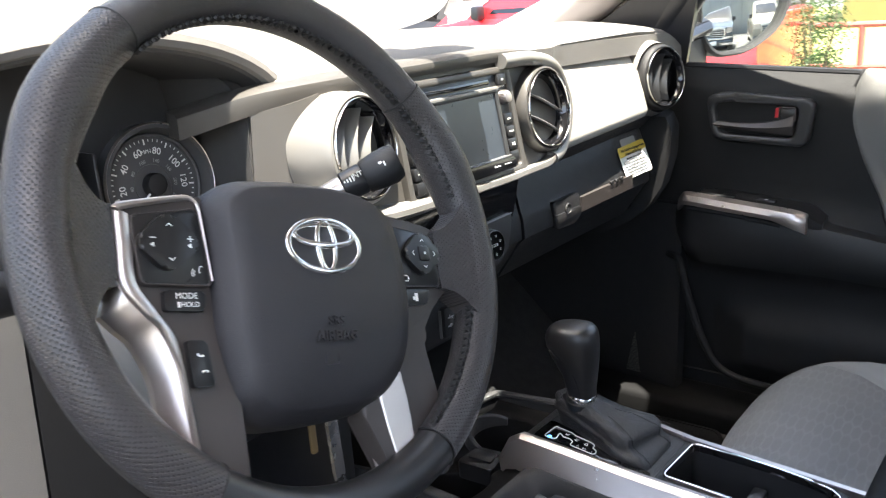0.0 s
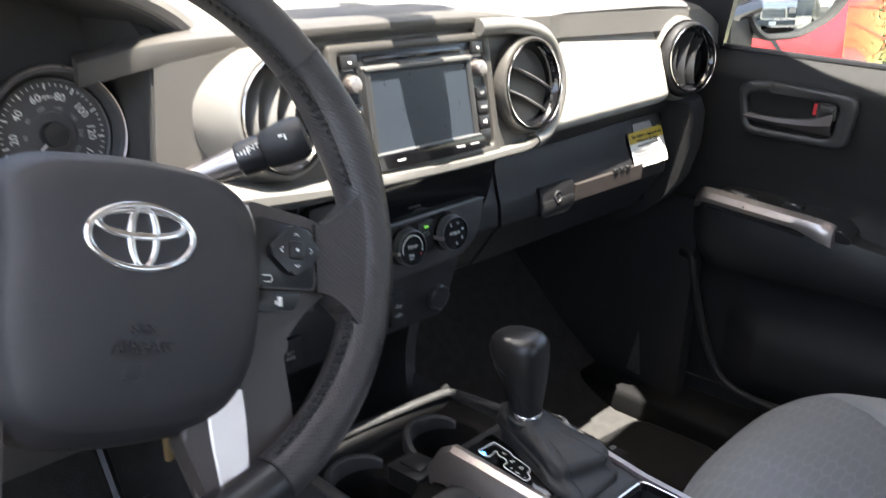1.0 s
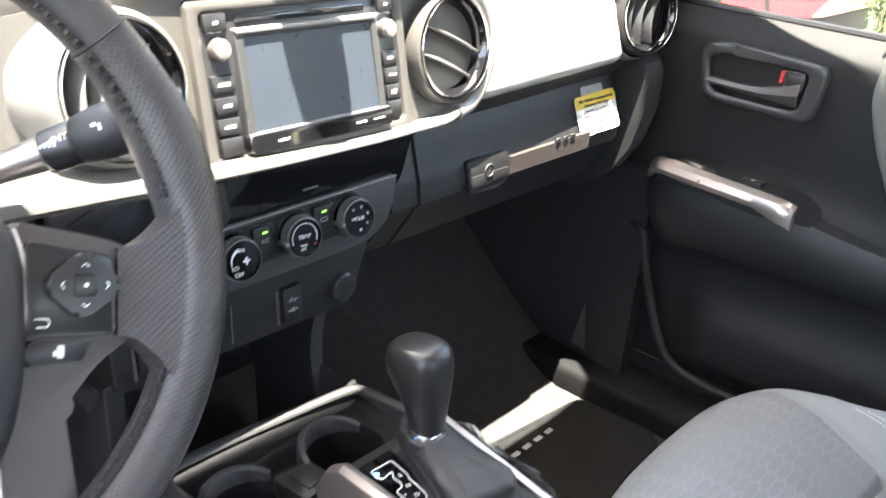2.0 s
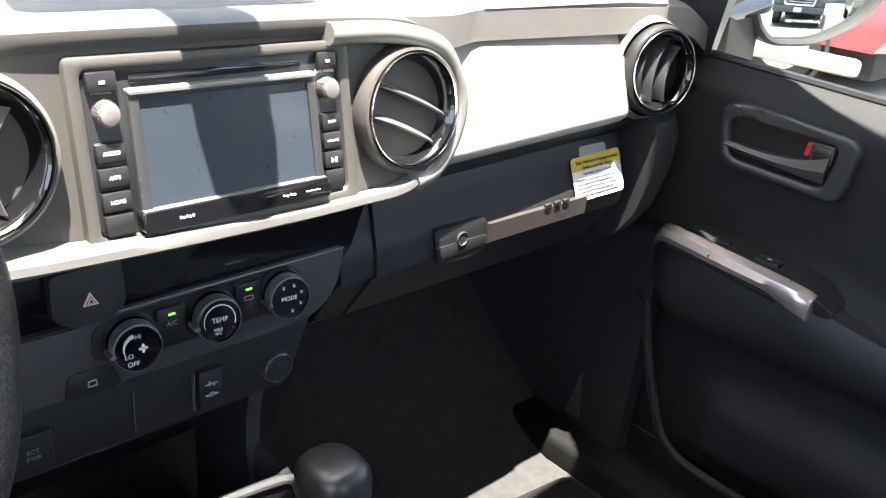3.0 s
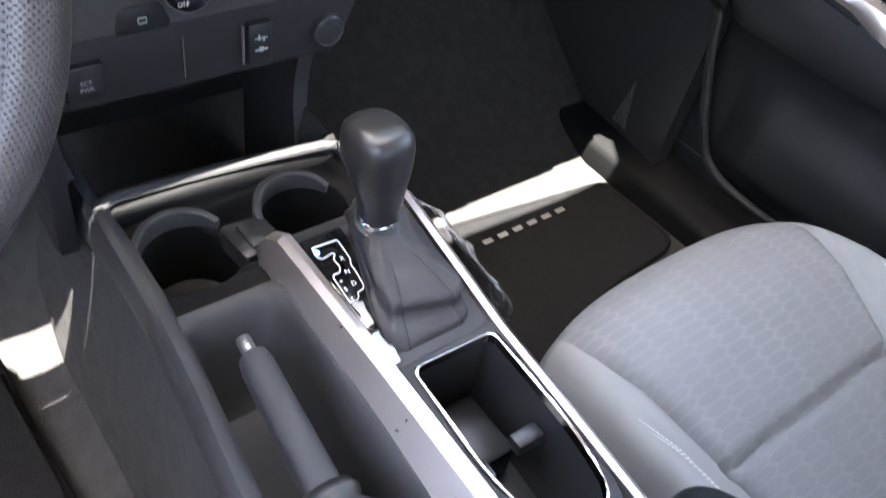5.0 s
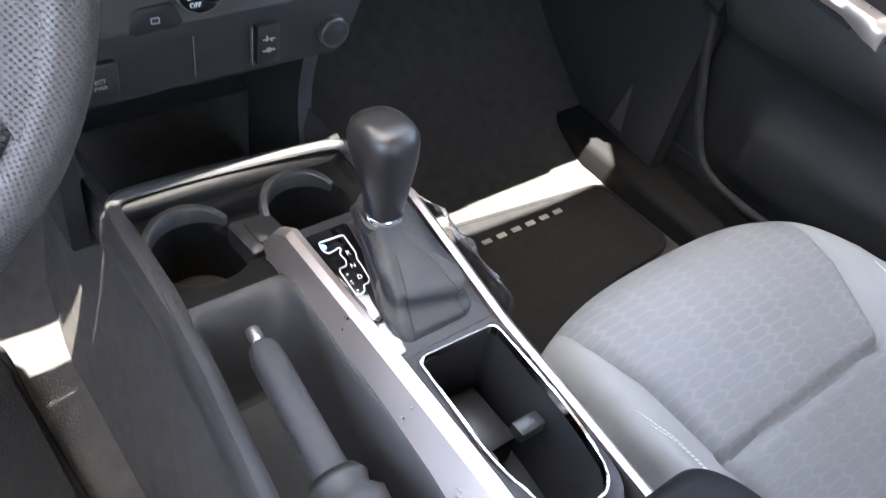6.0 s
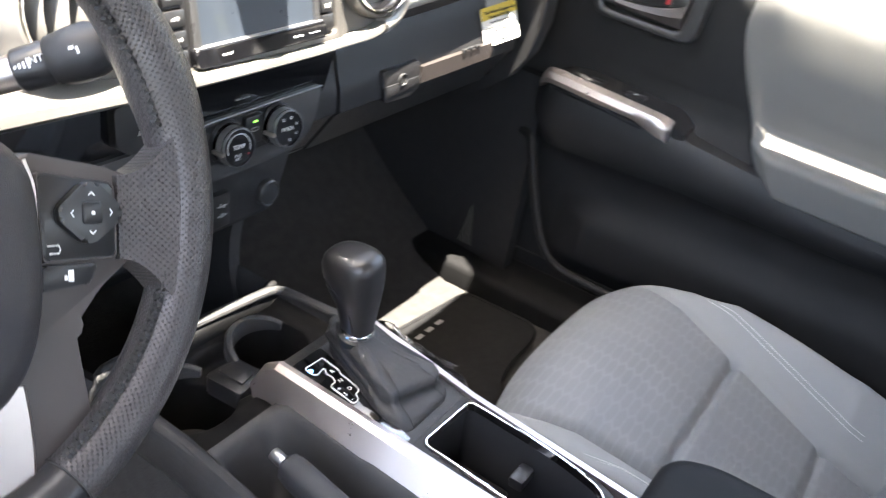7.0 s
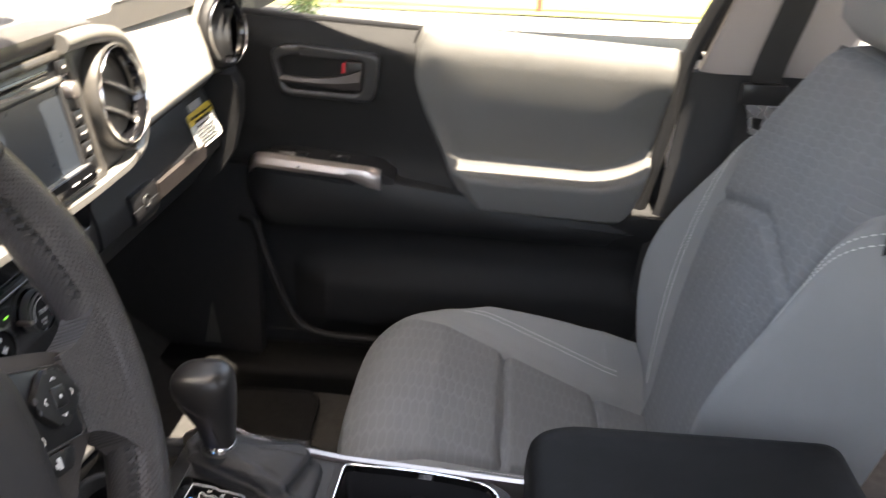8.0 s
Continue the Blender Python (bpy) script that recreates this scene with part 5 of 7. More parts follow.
        k = 1.0 if s < 0 else 0.98
        dia = smooth_outline([(px + a * k, py + b * k) for a, b in ((0.0040, 0.0163), (0.0185, 0.0026), (0.0175, -0.0045), (0.0015, -0.0158), (-0.0050, -0.0158), (-0.0185, -0.0036), (-0.0185, 0.0032), (-0.0040, 0.0163))], 0.0022)
        pad = part("four_way_key", slab(dia, to3, 0.0, 0.0058, 0.0022, 3), key_black, sw)
        if s > 0:
            part("key_middle", slab(rrect(0.0115, 0.0115, 0.002, 3, px, py), to3, 0.004, 0.0070, 0.0010), key_black, pad)
        for q in range(4):
            a = q * math.pi / 2
            far = 0.0118 if q % 2 == 0 else 0.0108
            ch = [Vector((far, 0, 0.0060)), Vector((far - 0.0016, 0.0018, 0.0060)), Vector((far - 0.0016, -0.0018, 0.0060))]
            rotm = M @ Matrix.Translation((px, py, 0)) @ Matrix.Rotation(a, 4, "Z")
            if s < 0 and q in (0, 2):
                flat = M @ Matrix.Translation((px + (0.0125 if q == 0 else -0.0105), py, 0.0056))
                sign = [rbox(-0.0018, 0.0018, 0.0018, 0.0024, 0.0002, 0.0005, 0), rbox(-0.0016, -0.0008, -0.0026, -0.0012, 0.0002, 0.0005, 0), rbox(-0.0006, 0.0004, -0.0031, -0.0007, 0.0002, 0.0005, 0)]
                if q == 0:
                    sign.append(rbox(-0.0003, 0.0003, 0.0004, 0.0038, 0.0002, 0.0005, 0))
                part("key_sign", join(*sign), print_white, pad, m=flat)
            else:
                part("key_sign", join(sweep([rotm @ ch[0], rotm @ ch[1]], 0.0003, 4), sweep([rotm @ ch[0], rotm @ ch[2]], 0.0003, 4)), print_white, pad)
        if s > 0:
            part("key_dot", lathe([(0.0011, 0.0066), (0.0011, 0.0072), (0.0002, 0.0072)], M @ Matrix.Translation((px, py, 0)), 12), print_white, pad)
            part("back_sign", join(sweep([to3(0.0805 + a, b, 0.0014) for a, b in ((0, -0.0095), (0.006, -0.0095), (0.007, -0.0115), (0.006, -0.0135), (0.001, -0.0135))], 0.0004, 4)), print_white, sw)
            k = part("display_key", slab(smooth_outline([(0.0775, -0.0196), (0.1090, -0.0196), (0.1040, -0.0309), (0.0765, -0.0321)], 0.003), to3, -0.006, 0.0005, 0.001), smooth_black, sp)
            part("key_sign", join(rbox(0.0895, 0.0910, -0.0275, -0.0250, 0.0004, 0.0009, 0), rbox(0.0915, 0.0945, -0.0285, -0.0225, 0.0004, 0.0009, 0)), print_white, k, m=M)
        else:
            for r0 in (0.0022, 0.0036):
                part("voice_sign", sweep([to3(-0.0850 + r0 * math.cos(a), -0.0105 + r0 * math.sin(a), 0.0014) for a in [2.4 + 0.28 * i for i in range(6)]], 0.0003, 4), print_white, sw)
            part("voice_sign", sweep([to3(-0.0822 + 0.0016 * math.cos(a), -0.0088 + 0.0022 * math.sin(a), 0.0014) for a in [1.2 + 0.4 * i for i in range(8)]], 0.0003, 4), print_white, sw)
            part("block_line", sweep([to3(-0.0930, -0.0168, 0.0013), to3(-0.0780, -0.0030, 0.0013)], 0.0003, 4), void_black, sw)
            k = part("mode_key", slab(smooth_outline([(-0.1068, -0.0203), (-0.0812, -0.0212), (-0.0828, -0.0330), (-0.1072, -0.0322)], 0.002), to3, -0.006, 0.0012, 0.0010), key_black, sp)
            part("key_word", text_bm("MODE", 0.0050, M @ Matrix.Translation((-0.0935, -0.0240, 0.0014)), 0.0001), print_white, k)
            part("key_word", text_bm("HOLD", 0.0042, M @ Matrix.Translation((-0.0915, -0.0290, 0.0014)), 0.0001), print_white, k)
            part("key_sign", rbox(-0.0995, -0.0980, -0.0306, -0.0274, 0.0012, 0.0016, 0), print_white, k, m=M)
            k = part("phone_key", slab(smooth_outline([(-0.0962, -0.0490), (-0.0838, -0.0497), (-0.0810, -0.0758), (-0.0946, -0.0760)], 0.002), to3, -0.006, 0.0012, 0.0010), key_black, sp)
            for a0, b0, t in ((-0.0885, -0.0565, 3.4), (-0.0868, -0.0690, 0.6)):
                part("handset_sign", sweep([to3(a0 + 0.0022 * math.cos(a + t), b0 + 0.0022 * math.sin(a + t), 0.0014) for a in [0.32 * i for i in range(7)]], [0.0008, 0.0006, 0.0004, 0.0003, 0.0004, 0.0006, 0.0008], 5), print_white, k)
    # column behind the wheel
    col = thing("steering_column", (-0.36, 0.0, 0.58), "grained grey steering column cover", "steering column")
    f = []
    for d, s in ((-0.020, 0.050), (-0.035, 0.060), (-0.10, 0.066), (-0.19, 0.07)):
        f.append([M.translation + n * d + (u0 * math.cos(t) * s * 1.05 + v0 * (math.sin(t) * s - 0.012)) for t in [2 * math.pi * k / 28 for k in range(28)]])
    part("cover", loft(f), pad_grey, col)
    part("joint_line", sweep([p for p in [M.translation + n * d + u0 * 0.068 - v0 * 0.012 for d in (-0.035, -0.10, -0.18)]], 0.0012, 5), void_black, col)
    # wiper stalk
    st = thing("wiper_stalk", (-0.29, -0.09, 0.672), "black wiper stalk with a ribbed turning ring", "stalk")
    a, b = Vector((-0.292, 0.004, 0.636)), Vector((-0.184, -0.078, 0.685))
    ax = (b - a).normalized()
    mm = Matrix.Translation(a) @ ax.to_track_quat("Z", "X").to_matrix().to_4x4()
    L = (b - a).length
    part("arm", lathe([(0.0075, 0), (0.0085, L * 0.45), (0.0102, L * 0.62), (0.0102, L * 0.66)], mm, 20), silver, st, "grey arm")
    part("turning_ring", lathe([(0.0112, L * 0.645), (0.0124, L * 0.655), (0.0128, L * 0.765), (0.0120, L * 0.775)], mm, 28), smooth_black, st)
    part("grip", lathe([(0.0122, L * 0.775), (0.0136, L * 0.785), (0.0156, L * 0.88), (0.0158, L * 0.95), (0.0135, L * 0.99), (0.0005, L)], mm, 28), black_plastic, st)
    side = mm.to_3x3().inverted() @ (Vector((-0.30, -0.30, 0.22)))
    spin = Matrix.Rotation(math.atan2(side.y, side.x), 4, "Z")
    for k, w in ((0.660, 0.0008), (0.677, 0.0013), (0.694, 0.0018), (0.711, 0.0024)):
        part("mark", rbox(0.0123, 0.0131, -w, w, L * k, L * (k + 0.008), 0), print_white, st, m=mm @ spin)
    part("mark", join(rbox(0.0150, 0.0157, -0.002, 0.0, L * 0.875, L * 0.895, 0), rbox(0.0150, 0.0158, -0.001, 0.003, L * 0.90, L * 0.91, 0)), print_white, st, m=mm @ spin)
    ring_face = mm @ spin @ Matrix(((0, 0, 1, 0.0127), (0, -1, 0, -0.001), (1, 0, 0, L * 0.742), (0, 0, 0, 1)))
    part("word", text_bm("INT", 0.0058, ring_face, 0.0004), print_white, st)
    q = thing("turn_signal_stalk", (-0.45, -0.09, 0.66), "black turn signal stalk", "stalk")
    a, b = Vector((-0.40, -0.060, 0.655)), Vector((-0.545, -0.075, 0.678))
    mm = Matrix.Translation(a) @ (b - a).normalized().to_track_quat("Z", "X").to_matrix().to_4x4()
    part("arm", lathe([(0.0085, 0), (0.010, 0.07), (0.0135, 0.12), (0.0125, 0.146), (0.0005, 0.148)], mm, 24), black_plastic, q)
    # ignition lock with a hanging key
    ig = thing("ignition_key", (-0.305, -0.085, 0.50), "steel key with a fob hanging from the ignition lock", "key")
    part("lock", lathe([(0.016, -0.02), (0.016, 0.004), (0.013, 0.006), (0.0005, 0.006)], facing(-0.300, -0.070, 0.560, 15, 0), 28), smooth_black, ig)
    part("key_head", slab(smooth_outline([(-0.312, 0.535), (-0.296, 0.535), (-0.296, 0.560), (-0.312, 0.560)], 0.005), xz, -0.082, -0.088, 0.0015), smooth_black, ig)
    part("key_ring", sweep([(-0.304 + 0.010 * math.cos(t), -0.086 + 0.004 * math.sin(t), 0.526 + 0.010 * math.sin(t)) for t in [2 * math.pi * k / 24 for k in range(24)]], 0.0009, 6, loop=True), steel, ig)
    part("spare_key", slab(smooth_outline([(-0.3075, 0.520), (-0.2975, 0.520), (-0.2945, 0.462), (-0.2955, 0.452), (-0.3025, 0.452), (-0.3045, 0.462)], 0.002), xz, -0.090, -0.0935, 0.0006), steel, ig, "flat steel key")
    part("brass_tag", slab(rrect(0.006, 0.032, 0.002, 3, -0.3175, 0.502), xz, -0.086, -0.0885, 0.0006), brass, ig, "narrow brass tag")
    part("loop", sweep([(-0.298 + 0.007 * math.cos(t), -0.092, 0.446 + 0.007 * math.sin(t)) for t in [2 * math.pi * k / 20 for k in range(20)]], 0.0012, 6, loop=True), steel, ig)


build_wheel()


# ---- centre console ----
def build_console():
    c = thing("centre_console", (0, -0.2, 0.08), "dark grey moulded console with cup holders and silver side trims", "console")
    # lower sides, flaring towards the rear
    sides = []
    rim = []
    for y, l in ((0.20, -0.150), (0.10, -0.150), (0.068, -0.150), (0.0, -0.149), (-0.075, -0.149), (-0.16, -0.154), (-0.26, -0.164), (-0.45, -0.180), (-0.80, -0.190)):
        zt = 0.345 - 0.010 * max(0, min(1, (y + 0.10) / 0.15)) * (y > 0.05) - 0.022 * max(0, min(1, (-0.06 - y) / 0.35))
        sides.append([(l - 0.034, y, 0.05), (l - 0.018, y, 0.14), (l - 0.004, y, 0.24), (l + 0.002, y, zt - 0.044), (l + 0.014, y, zt - 0.044), (l + 0.016, y, 0.06)])
        rim.append([(l + 0.001, y, zt - 0.046), (l - 0.001, y, zt - 0.038), (l + 0.001, y, zt - 0.008), (l + 0.006, y, zt), (l + 0.013, y, zt - 0.001), (l + 0.018, y, zt - 0.006), (l + 0.019, y, zt - 0.078)])
    part("left_side", loft(sides), carpet, c, "carpeted left side")
    part("left_rim", loft(rim), console_grey, c, "dark grey rounded rim")
    part("right_side", loft([[(r, y, 0.05), (r + 0.004, y, 0.2), (r + 0.002, y, z - 0.02), (r - 0.005, y, z), (r - 0.014, y, z - 0.02), (r - 0.014, y, 0.06)] for y, z, r in ((0.20, 0.336, 0.086), (0.04, 0.336, 0.086), (-0.06, 0.345, 0.086), (-0.10, 0.350, 0.084), (-0.235, 0.340, 0.073), (-0.32, 0.337, 0.070), (-0.45, 0.336, 0.064), (-0.80, 0.336, 0.064))]), console_grey, c)
    # cup holder tray: top skin with two round wells
    wells = ((-0.091, -0.029, 0.0405), (0.014, -0.024, 0.0365))

    def tray(u, v):
        x, y = -0.136 + 0.214 * u, 0.036 - 0.136 * v
        z = 0.331 + 0.007 * math.exp(-((v) / 0.07) ** 4) + 0.006 * math.exp(-((1 - u) / 0.05) ** 4) + 0.004 * v
        deep = 0.0
        for wx, wy, r in wells:
            d = math.hypot(x - wx, (y - wy) * 1.0) / r
            deep = max(deep, 1 / (1 + math.exp((d - 1) * 55)))
        z -= 0.009 * max(0.0, min(1.0, (y + 0.10) / 0.03)) * max(0.0, min(1.0, (0.026 - y) / 0.003))
        mid = 1 / (1 + math.exp((math.hypot((x + 0.038) / 0.062, (y + 0.024) / 0.036) - 1) * 26))
        return (x, y, z - 0.085 * deep - 0.020 * mid * (1 - deep))

    part("cup_tray", grid(tray, 130, 90, thick=(0, 0, -0.10)), cup_black, c, "moulded cup holder tray")
    for wx, wy, r in wells:
        part("cup_floor", lathe([(r * 0.9, 0), (r * 0.6, 0.001), (0.0005, 0.001)], Matrix.Translation((wx, wy, 0.252)), 32), void_black, c)
    # raised arms that curl round the front of each well
    for wx, wy, r, a0, a1 in ((-0.091, -0.029, 0.0435, 35, 170), (0.014, -0.024, 0.0395, 25, 175)):
        rings = []
        for k in range(19):
            a = radians(a0 + (a1 - a0) * k / 18)
            w = math.sin(math.pi * (0.06 + 0.88 * k / 18)) ** 0.5
            ca, sa = math.cos(a), math.sin(a)
            rings.append([(wx + (r + q) * ca, wy + (r + q) * sa * 0.96, 0.316 + h) for q, h in ((-0.0040, 0.0), (-0.0040, 0.0165 * w), (-0.0025, 0.0185 * w), (0.0025 * w, 0.0185 * w), (0.0045 * w, 0.0160 * w), (0.0050 * w, 0.0))])
        part("cup_arm", loft(rings), console_grey, c, "raised arm round the cup well")
    part("divider_clip", slab(smooth_outline([(-0.060, -0.014), (-0.022, -0.016), (-0.018, -0.052), (-0.056, -0.058)], 0.006), lambda a, b, d: (a, b, 0.324 + d), -0.02, 0.0, 0.002), smooth_black, c)
    part("divider_tab", slab(smooth_outline([(-0.048, -0.020), (-0.030, -0.021), (-0.027, -0.046), (-0.046, -0.050)], 0.003), lambda a, b, d: (a, b, 0.3265 + d), -0.004, 0.0, 0.001), smooth_black, c)
    part("tray_lip", sweep(curve_points([(-0.1410, -0.098, 0.338), (-0.1415, -0.05, 0.341), (-0.141, 0.005, 0.342), (-0.139, 0.026, 0.343), (-0.132, 0.035, 0.343), (-0.116, 0.037, 0.343), (-0.06, 0.036, 0.342), (0.02, 0.031, 0.340), (0.066, 0.028, 0.337), (0.077, 0.022, 0.336), (0.081, 0.008, 0.336), (0.082, -0.07, 0.343)], 8), 0.0062, 10, flat=0.7), console_grey, c)
    # well beside the hand brake
    def well(u, v):
        ease = lambda q: max(0.0, min(1.0, q)) ** 2 * (3 - 2 * max(0.0, min(1.0, q)))
        y = -0.099 - 0.48 * v
        x0, x1 = -0.133 - 0.012 * min(1, v * 4) - 0.026 * v, -0.0530 - 0.004 * v
        drop = ease(u / 0.16) * ease((1 - u) / 0.42) * ease((v - 0.008) / 0.085)
        return (x0 + (x1 - x0) * u, y, 0.339 - 0.022 * v + 0.006 * ease((u - 0.80) / 0.20) * min(1, v / 0.03) - 0.090 * drop)

    part("brake_well", grid(well, 64, 110, thick=(0, 0, -0.12)), console_grey, c, "smooth recess beside the hand brake")
    # raised middle block with silver trims, rising gently towards the dashboard
    up = lambda y: 0.085 * max(0.0, y + 0.235)
    part("middle_block", loft([[(l + 0.004, y, 0.10), (l + 0.004, y, z - 0.006 + up(y)), (r - 0.004, y, z - 0.006 + up(y)), (r - 0.004, y, 0.10)] for y, l, r, z in ((-0.068, -0.044, 0.076, 0.325), (-0.092, -0.044, 0.074, 0.347), (-0.232, -0.048, 0.062, 0.352))]), console_grey, c)
    part("front_web", loft([[(x, -0.058, 0.325), (x, -0.066, 0.340), (x, -0.078, 0.356), (x, -0.096, 0.3655), (x, -0.104, 0.35), (x, -0.084, 0.30)] for x in (-0.040, 0.02, 0.074)]), console_grey, c)
    # left trim: broad face leaning outwards; right trim: slim
    rings = []
    for y, xi, xo, z, zo in ((-0.066, -0.042, -0.050, 0.330, 0.312), (-0.074, -0.038, -0.0515, 0.348, 0.322), (-0.088, -0.0350, -0.0530, 0.357, 0.328), (-0.12, -0.0340, -0.0550, 0.3580, 0.330), (-0.22, -0.030, -0.0585, 0.3580, 0.331), (-0.34, -0.031, -0.0600, 0.3575, 0.330), (-0.52, -0.040, -0.070, 0.3565, 0.328)):
        k = up(y)
        rings.append([(xi, y, z + k), (xi - 0.005, y, z + 0.0006 + k), (xi - 0.011, y, z - 0.003 + k), (xo, y, zo + k), (xo - 0.001, y, zo - 0.006 + k), (xi, y, zo - 0.004 + k)])
    part("silver_trim", loft(rings), silver, c, "broad satin silver side trim", sharp=18)
    rings = []
    for y, xi, z in ((-0.070, 0.071, 0.345), (-0.086, 0.069, 0.357), (-0.16, 0.062, 0.3585), (-0.235, 0.0560, 0.3585), (-0.32, 0.050, 0.3580), (-0.40, 0.044, 0.357), (-0.48, 0.042, 0.356)):
        k = up(y)
        rings.append([(xi, y, z + k), (xi + 0.006, y, z + k), (xi + 0.012, y, z - 0.006 + k), (xi + 0.014, y, z - 0.02 + k), (xi, y, z - 0.02 + k)])
    part("silver_trim", loft(rings), silver, c, "slim satin silver side trim", sharp=18)
    # storage bin: chrome frame and black hollow with a cup end
    shape = smooth_outline([(-0.0225, -0.2335), (0.0510, -0.2355), (0.0470, -0.325), (0.034, -0.388), (-0.018, -0.388), (-0.0290, -0.330)], [0.008, 0.008, 0.03, 0.04, 0.04, 0.03], 6)
    bx, by = 0.011, -0.31
    inn = [(bx + (a - bx) * 0.93, by + (b - by) * 0.965) for a, b in shape]
    deep = [(bx + (a - bx) * 0.86, by + (b - by) * 0.94) for a, b in shape]
    part("bin_plate", ring_plate([(bx + (a - bx) * 1.20, by + (b - by) * 1.16) for a, b in shape], [(bx + (a - bx) * 0.99, by + (b - by) * 0.99) for a, b in shape], xy, 0.335, 0.3545, 0), console_grey, c)
    part("bin_frame", ring_plate(shape, inn, xy, 0.345, 0.3600, 0.0014, 2), chrome, c, "bright chrome frame")
    part("bin_wall", loft([[(a, b, 0.352) for a, b in inn], [(a, b, 0.30) for a, b in deep], [(a, b, 0.265) for a, b in deep]], cap=False), smooth_black, c)
    part("bin_floor", slab(deep, xy, 0.262, 0.266, 0), smooth_black, c)
    part("bin_clip", rbox(0.016, 0.040, -0.316, -0.302, 0.325, 0.337, 0.003), smooth_black, c, "black spring clip")
    part("bin_clip", rbox(-0.026, -0.008, -0.322, -0.308, 0.322, 0.334, 0.003), smooth_black, c, "black spring clip")
    part("bin_step", rbox(-0.020, 0.036, -0.300, -0.243, 0.265, 0.300, 0.004), smooth_black, c)
    # armrest lid
    lid = smooth_outline([(-0.085, -0.408), (0.060, -0.408), (0.078, -0.44), (0.080, -0.70), (-0.100, -0.70), (-0.098, -0.44)], [0.03, 0.03, 0.03, 0.02, 0.02, 0.03], 6)
    lx, ly = -0.008, -0.55
    rings = [[(lx + (a - lx) * s, ly + (b - ly) * t, z - 0.004 * (b + 0.41)) for a, b in lid] for s, t, z in ((0.95, 0.98, 0.345), (0.985, 0.994, 0.352), (1.0, 1.0, 0.366), (0.998, 0.999, 0.380), (0.982, 0.992, 0.392), (0.952, 0.98, 0.4015), (0.90, 0.955, 0.4085), (0.80, 0.90, 0.4125), (0.6, 0.7, 0.415), (0.3, 0.4, 0.416), (0.05, 0.06, 0.4165))]
    part("armrest_lid", loft(rings), lid_black, c, "padded black armrest lid")
    part("armrest_box", rbox(-0.085, 0.070, -0.70, -0.412, 0.06, 0.350, 0.012), console_grey, c)
    return c


build_console()


def build_shifter():
    # the plate rises towards the dashboard, and the lever with it
    unit = placed(Matrix(((1, 0, 0, 0), (0, 1, 0, 0), (0, 0.085, 1, 0.020), (0, 0, 0, 1))))
    s = thing("gear_lever", (0.0, -0.15, 0.355), "black gear lever with leather boot and chrome collar", "gear lever")
    plate = smooth_outline([(-0.033, -0.098), (0.066, -0.096), (0.056, -0.227), (-0.030, -0.228)], 0.004)
    unit("base_plate", slab(plate, xy, 0.340, 0.3545, 0.001), console_grey, s)
    unit("gate_plate", slab(smooth_outline([(-0.034, -0.098), (0.004, -0.098), (-0.008, -0.180), (-0.024, -0.194), (-0.0305, -0.190)], 0.004), xy, 0.350, 0.3565, 0.0008), gloss_black, s, "glossy black gate plate")
    line = [(-0.036, -0.102), (-0.012, -0.103), (-0.013, -0.124), (-0.016, -0.129), (-0.016, -0.136), (-0.018, -0.151), (-0.021, -0.154), (-0.026, -0.154), (-0.028, -0.159), (-0.032, -0.161), (-0.037, -0.160), (-0.036, -0.134), (-0.034, -0.132), (-0.028, -0.132), (-0.025, -0.127), (-0.026, -0.119), (-0.022, -0.115), (-0.023, -0.113), (-0.034, -0.115), (-0.037, -0.111)]
    unit("gate_line", sweep([(a, b, 0.3568) for a, b in smooth_outline([(a * 0.92 + 0.0055, b * 0.98 - 0.008) for a, b in line], 0.0016, 2)], 0.0006, 5, loop=True), print_white, s)
    for w, a, b in (("R", -0.0190, -0.121), ("N", -0.0225, -0.134), ("D", -0.0240, -0.146), ("+", -0.0320, -0.140), ("S", -0.0330, -0.148), ("-", -0.0330, -0.156)):
        unit("gear_letter", text_bm(w, 0.0058, Matrix.Translation((a * 0.92 + 0.0055, b * 0.98 - 0.008, 0.3568)) @ Matrix.Rotation(radians(-8), 4, "Z"), 0.0001), print_white, s)
    unit("gear_lamp", lathe([(0.0024, 0), (0.0024, 0.0005), (0.0004, 0.0006)], Matrix.Translation((-0.0265, -0.1135, 0.3566)), 14), led_blue, s, "lit blue lamp for park")
    unit("film_corner", slab([(-0.030, -0.196), (-0.018, -0.196), (-0.024, -0.224), (-0.0295, -0.225)], xy, 0.3566, 0.3572, 0), film_glass, s, "loose clear film")
    # leather boot with soft folds
    rings = []
    base, top = [(0.008, -0.102), (0.058, -0.104), (0.045, -0.218), (-0.022, -0.219), (-0.022, -0.188)], (0.015, -0.1300)
    base_o = smooth_outline(base, 0.012, 13)
    n = len(base_o)
    for k in range(15):
        q = k / 14
        ring = []
        for i, (a, b) in enumerate(base_o):
            ang = 2 * math.pi * i / n
            ca = math.atan2(b - top[1] + 0.02, a - top[0])
            r = 0.0215 - 0.005 * q * q + 0.0022 * math.sin(q * 16)
            x1, y1 = top[0] + r * math.cos(ca), top[1] + r * math.sin(ca)
            s1 = q ** 1.45
            fold = (0.0045 + 0.0050 * math.sin(q * 8 + ca * 2) + 0.011 * noise.noise((a * 45, b * 45, q * 5))) * math.sin(math.pi * q)
            x, y = a + (x1 - a) * s1, b + (y1 - b) * s1
            nx, ny = math.cos(ca), math.sin(ca)
            ring.append((x + nx * fold, y + ny * fold, 0.3545 + 0.034 * q ** 0.95 + 0.5 * fold))
        rings.append(ring)
    boot = unit("boot", loft(rings), boot_leather, s, "creased black leather boot", sharp=70)
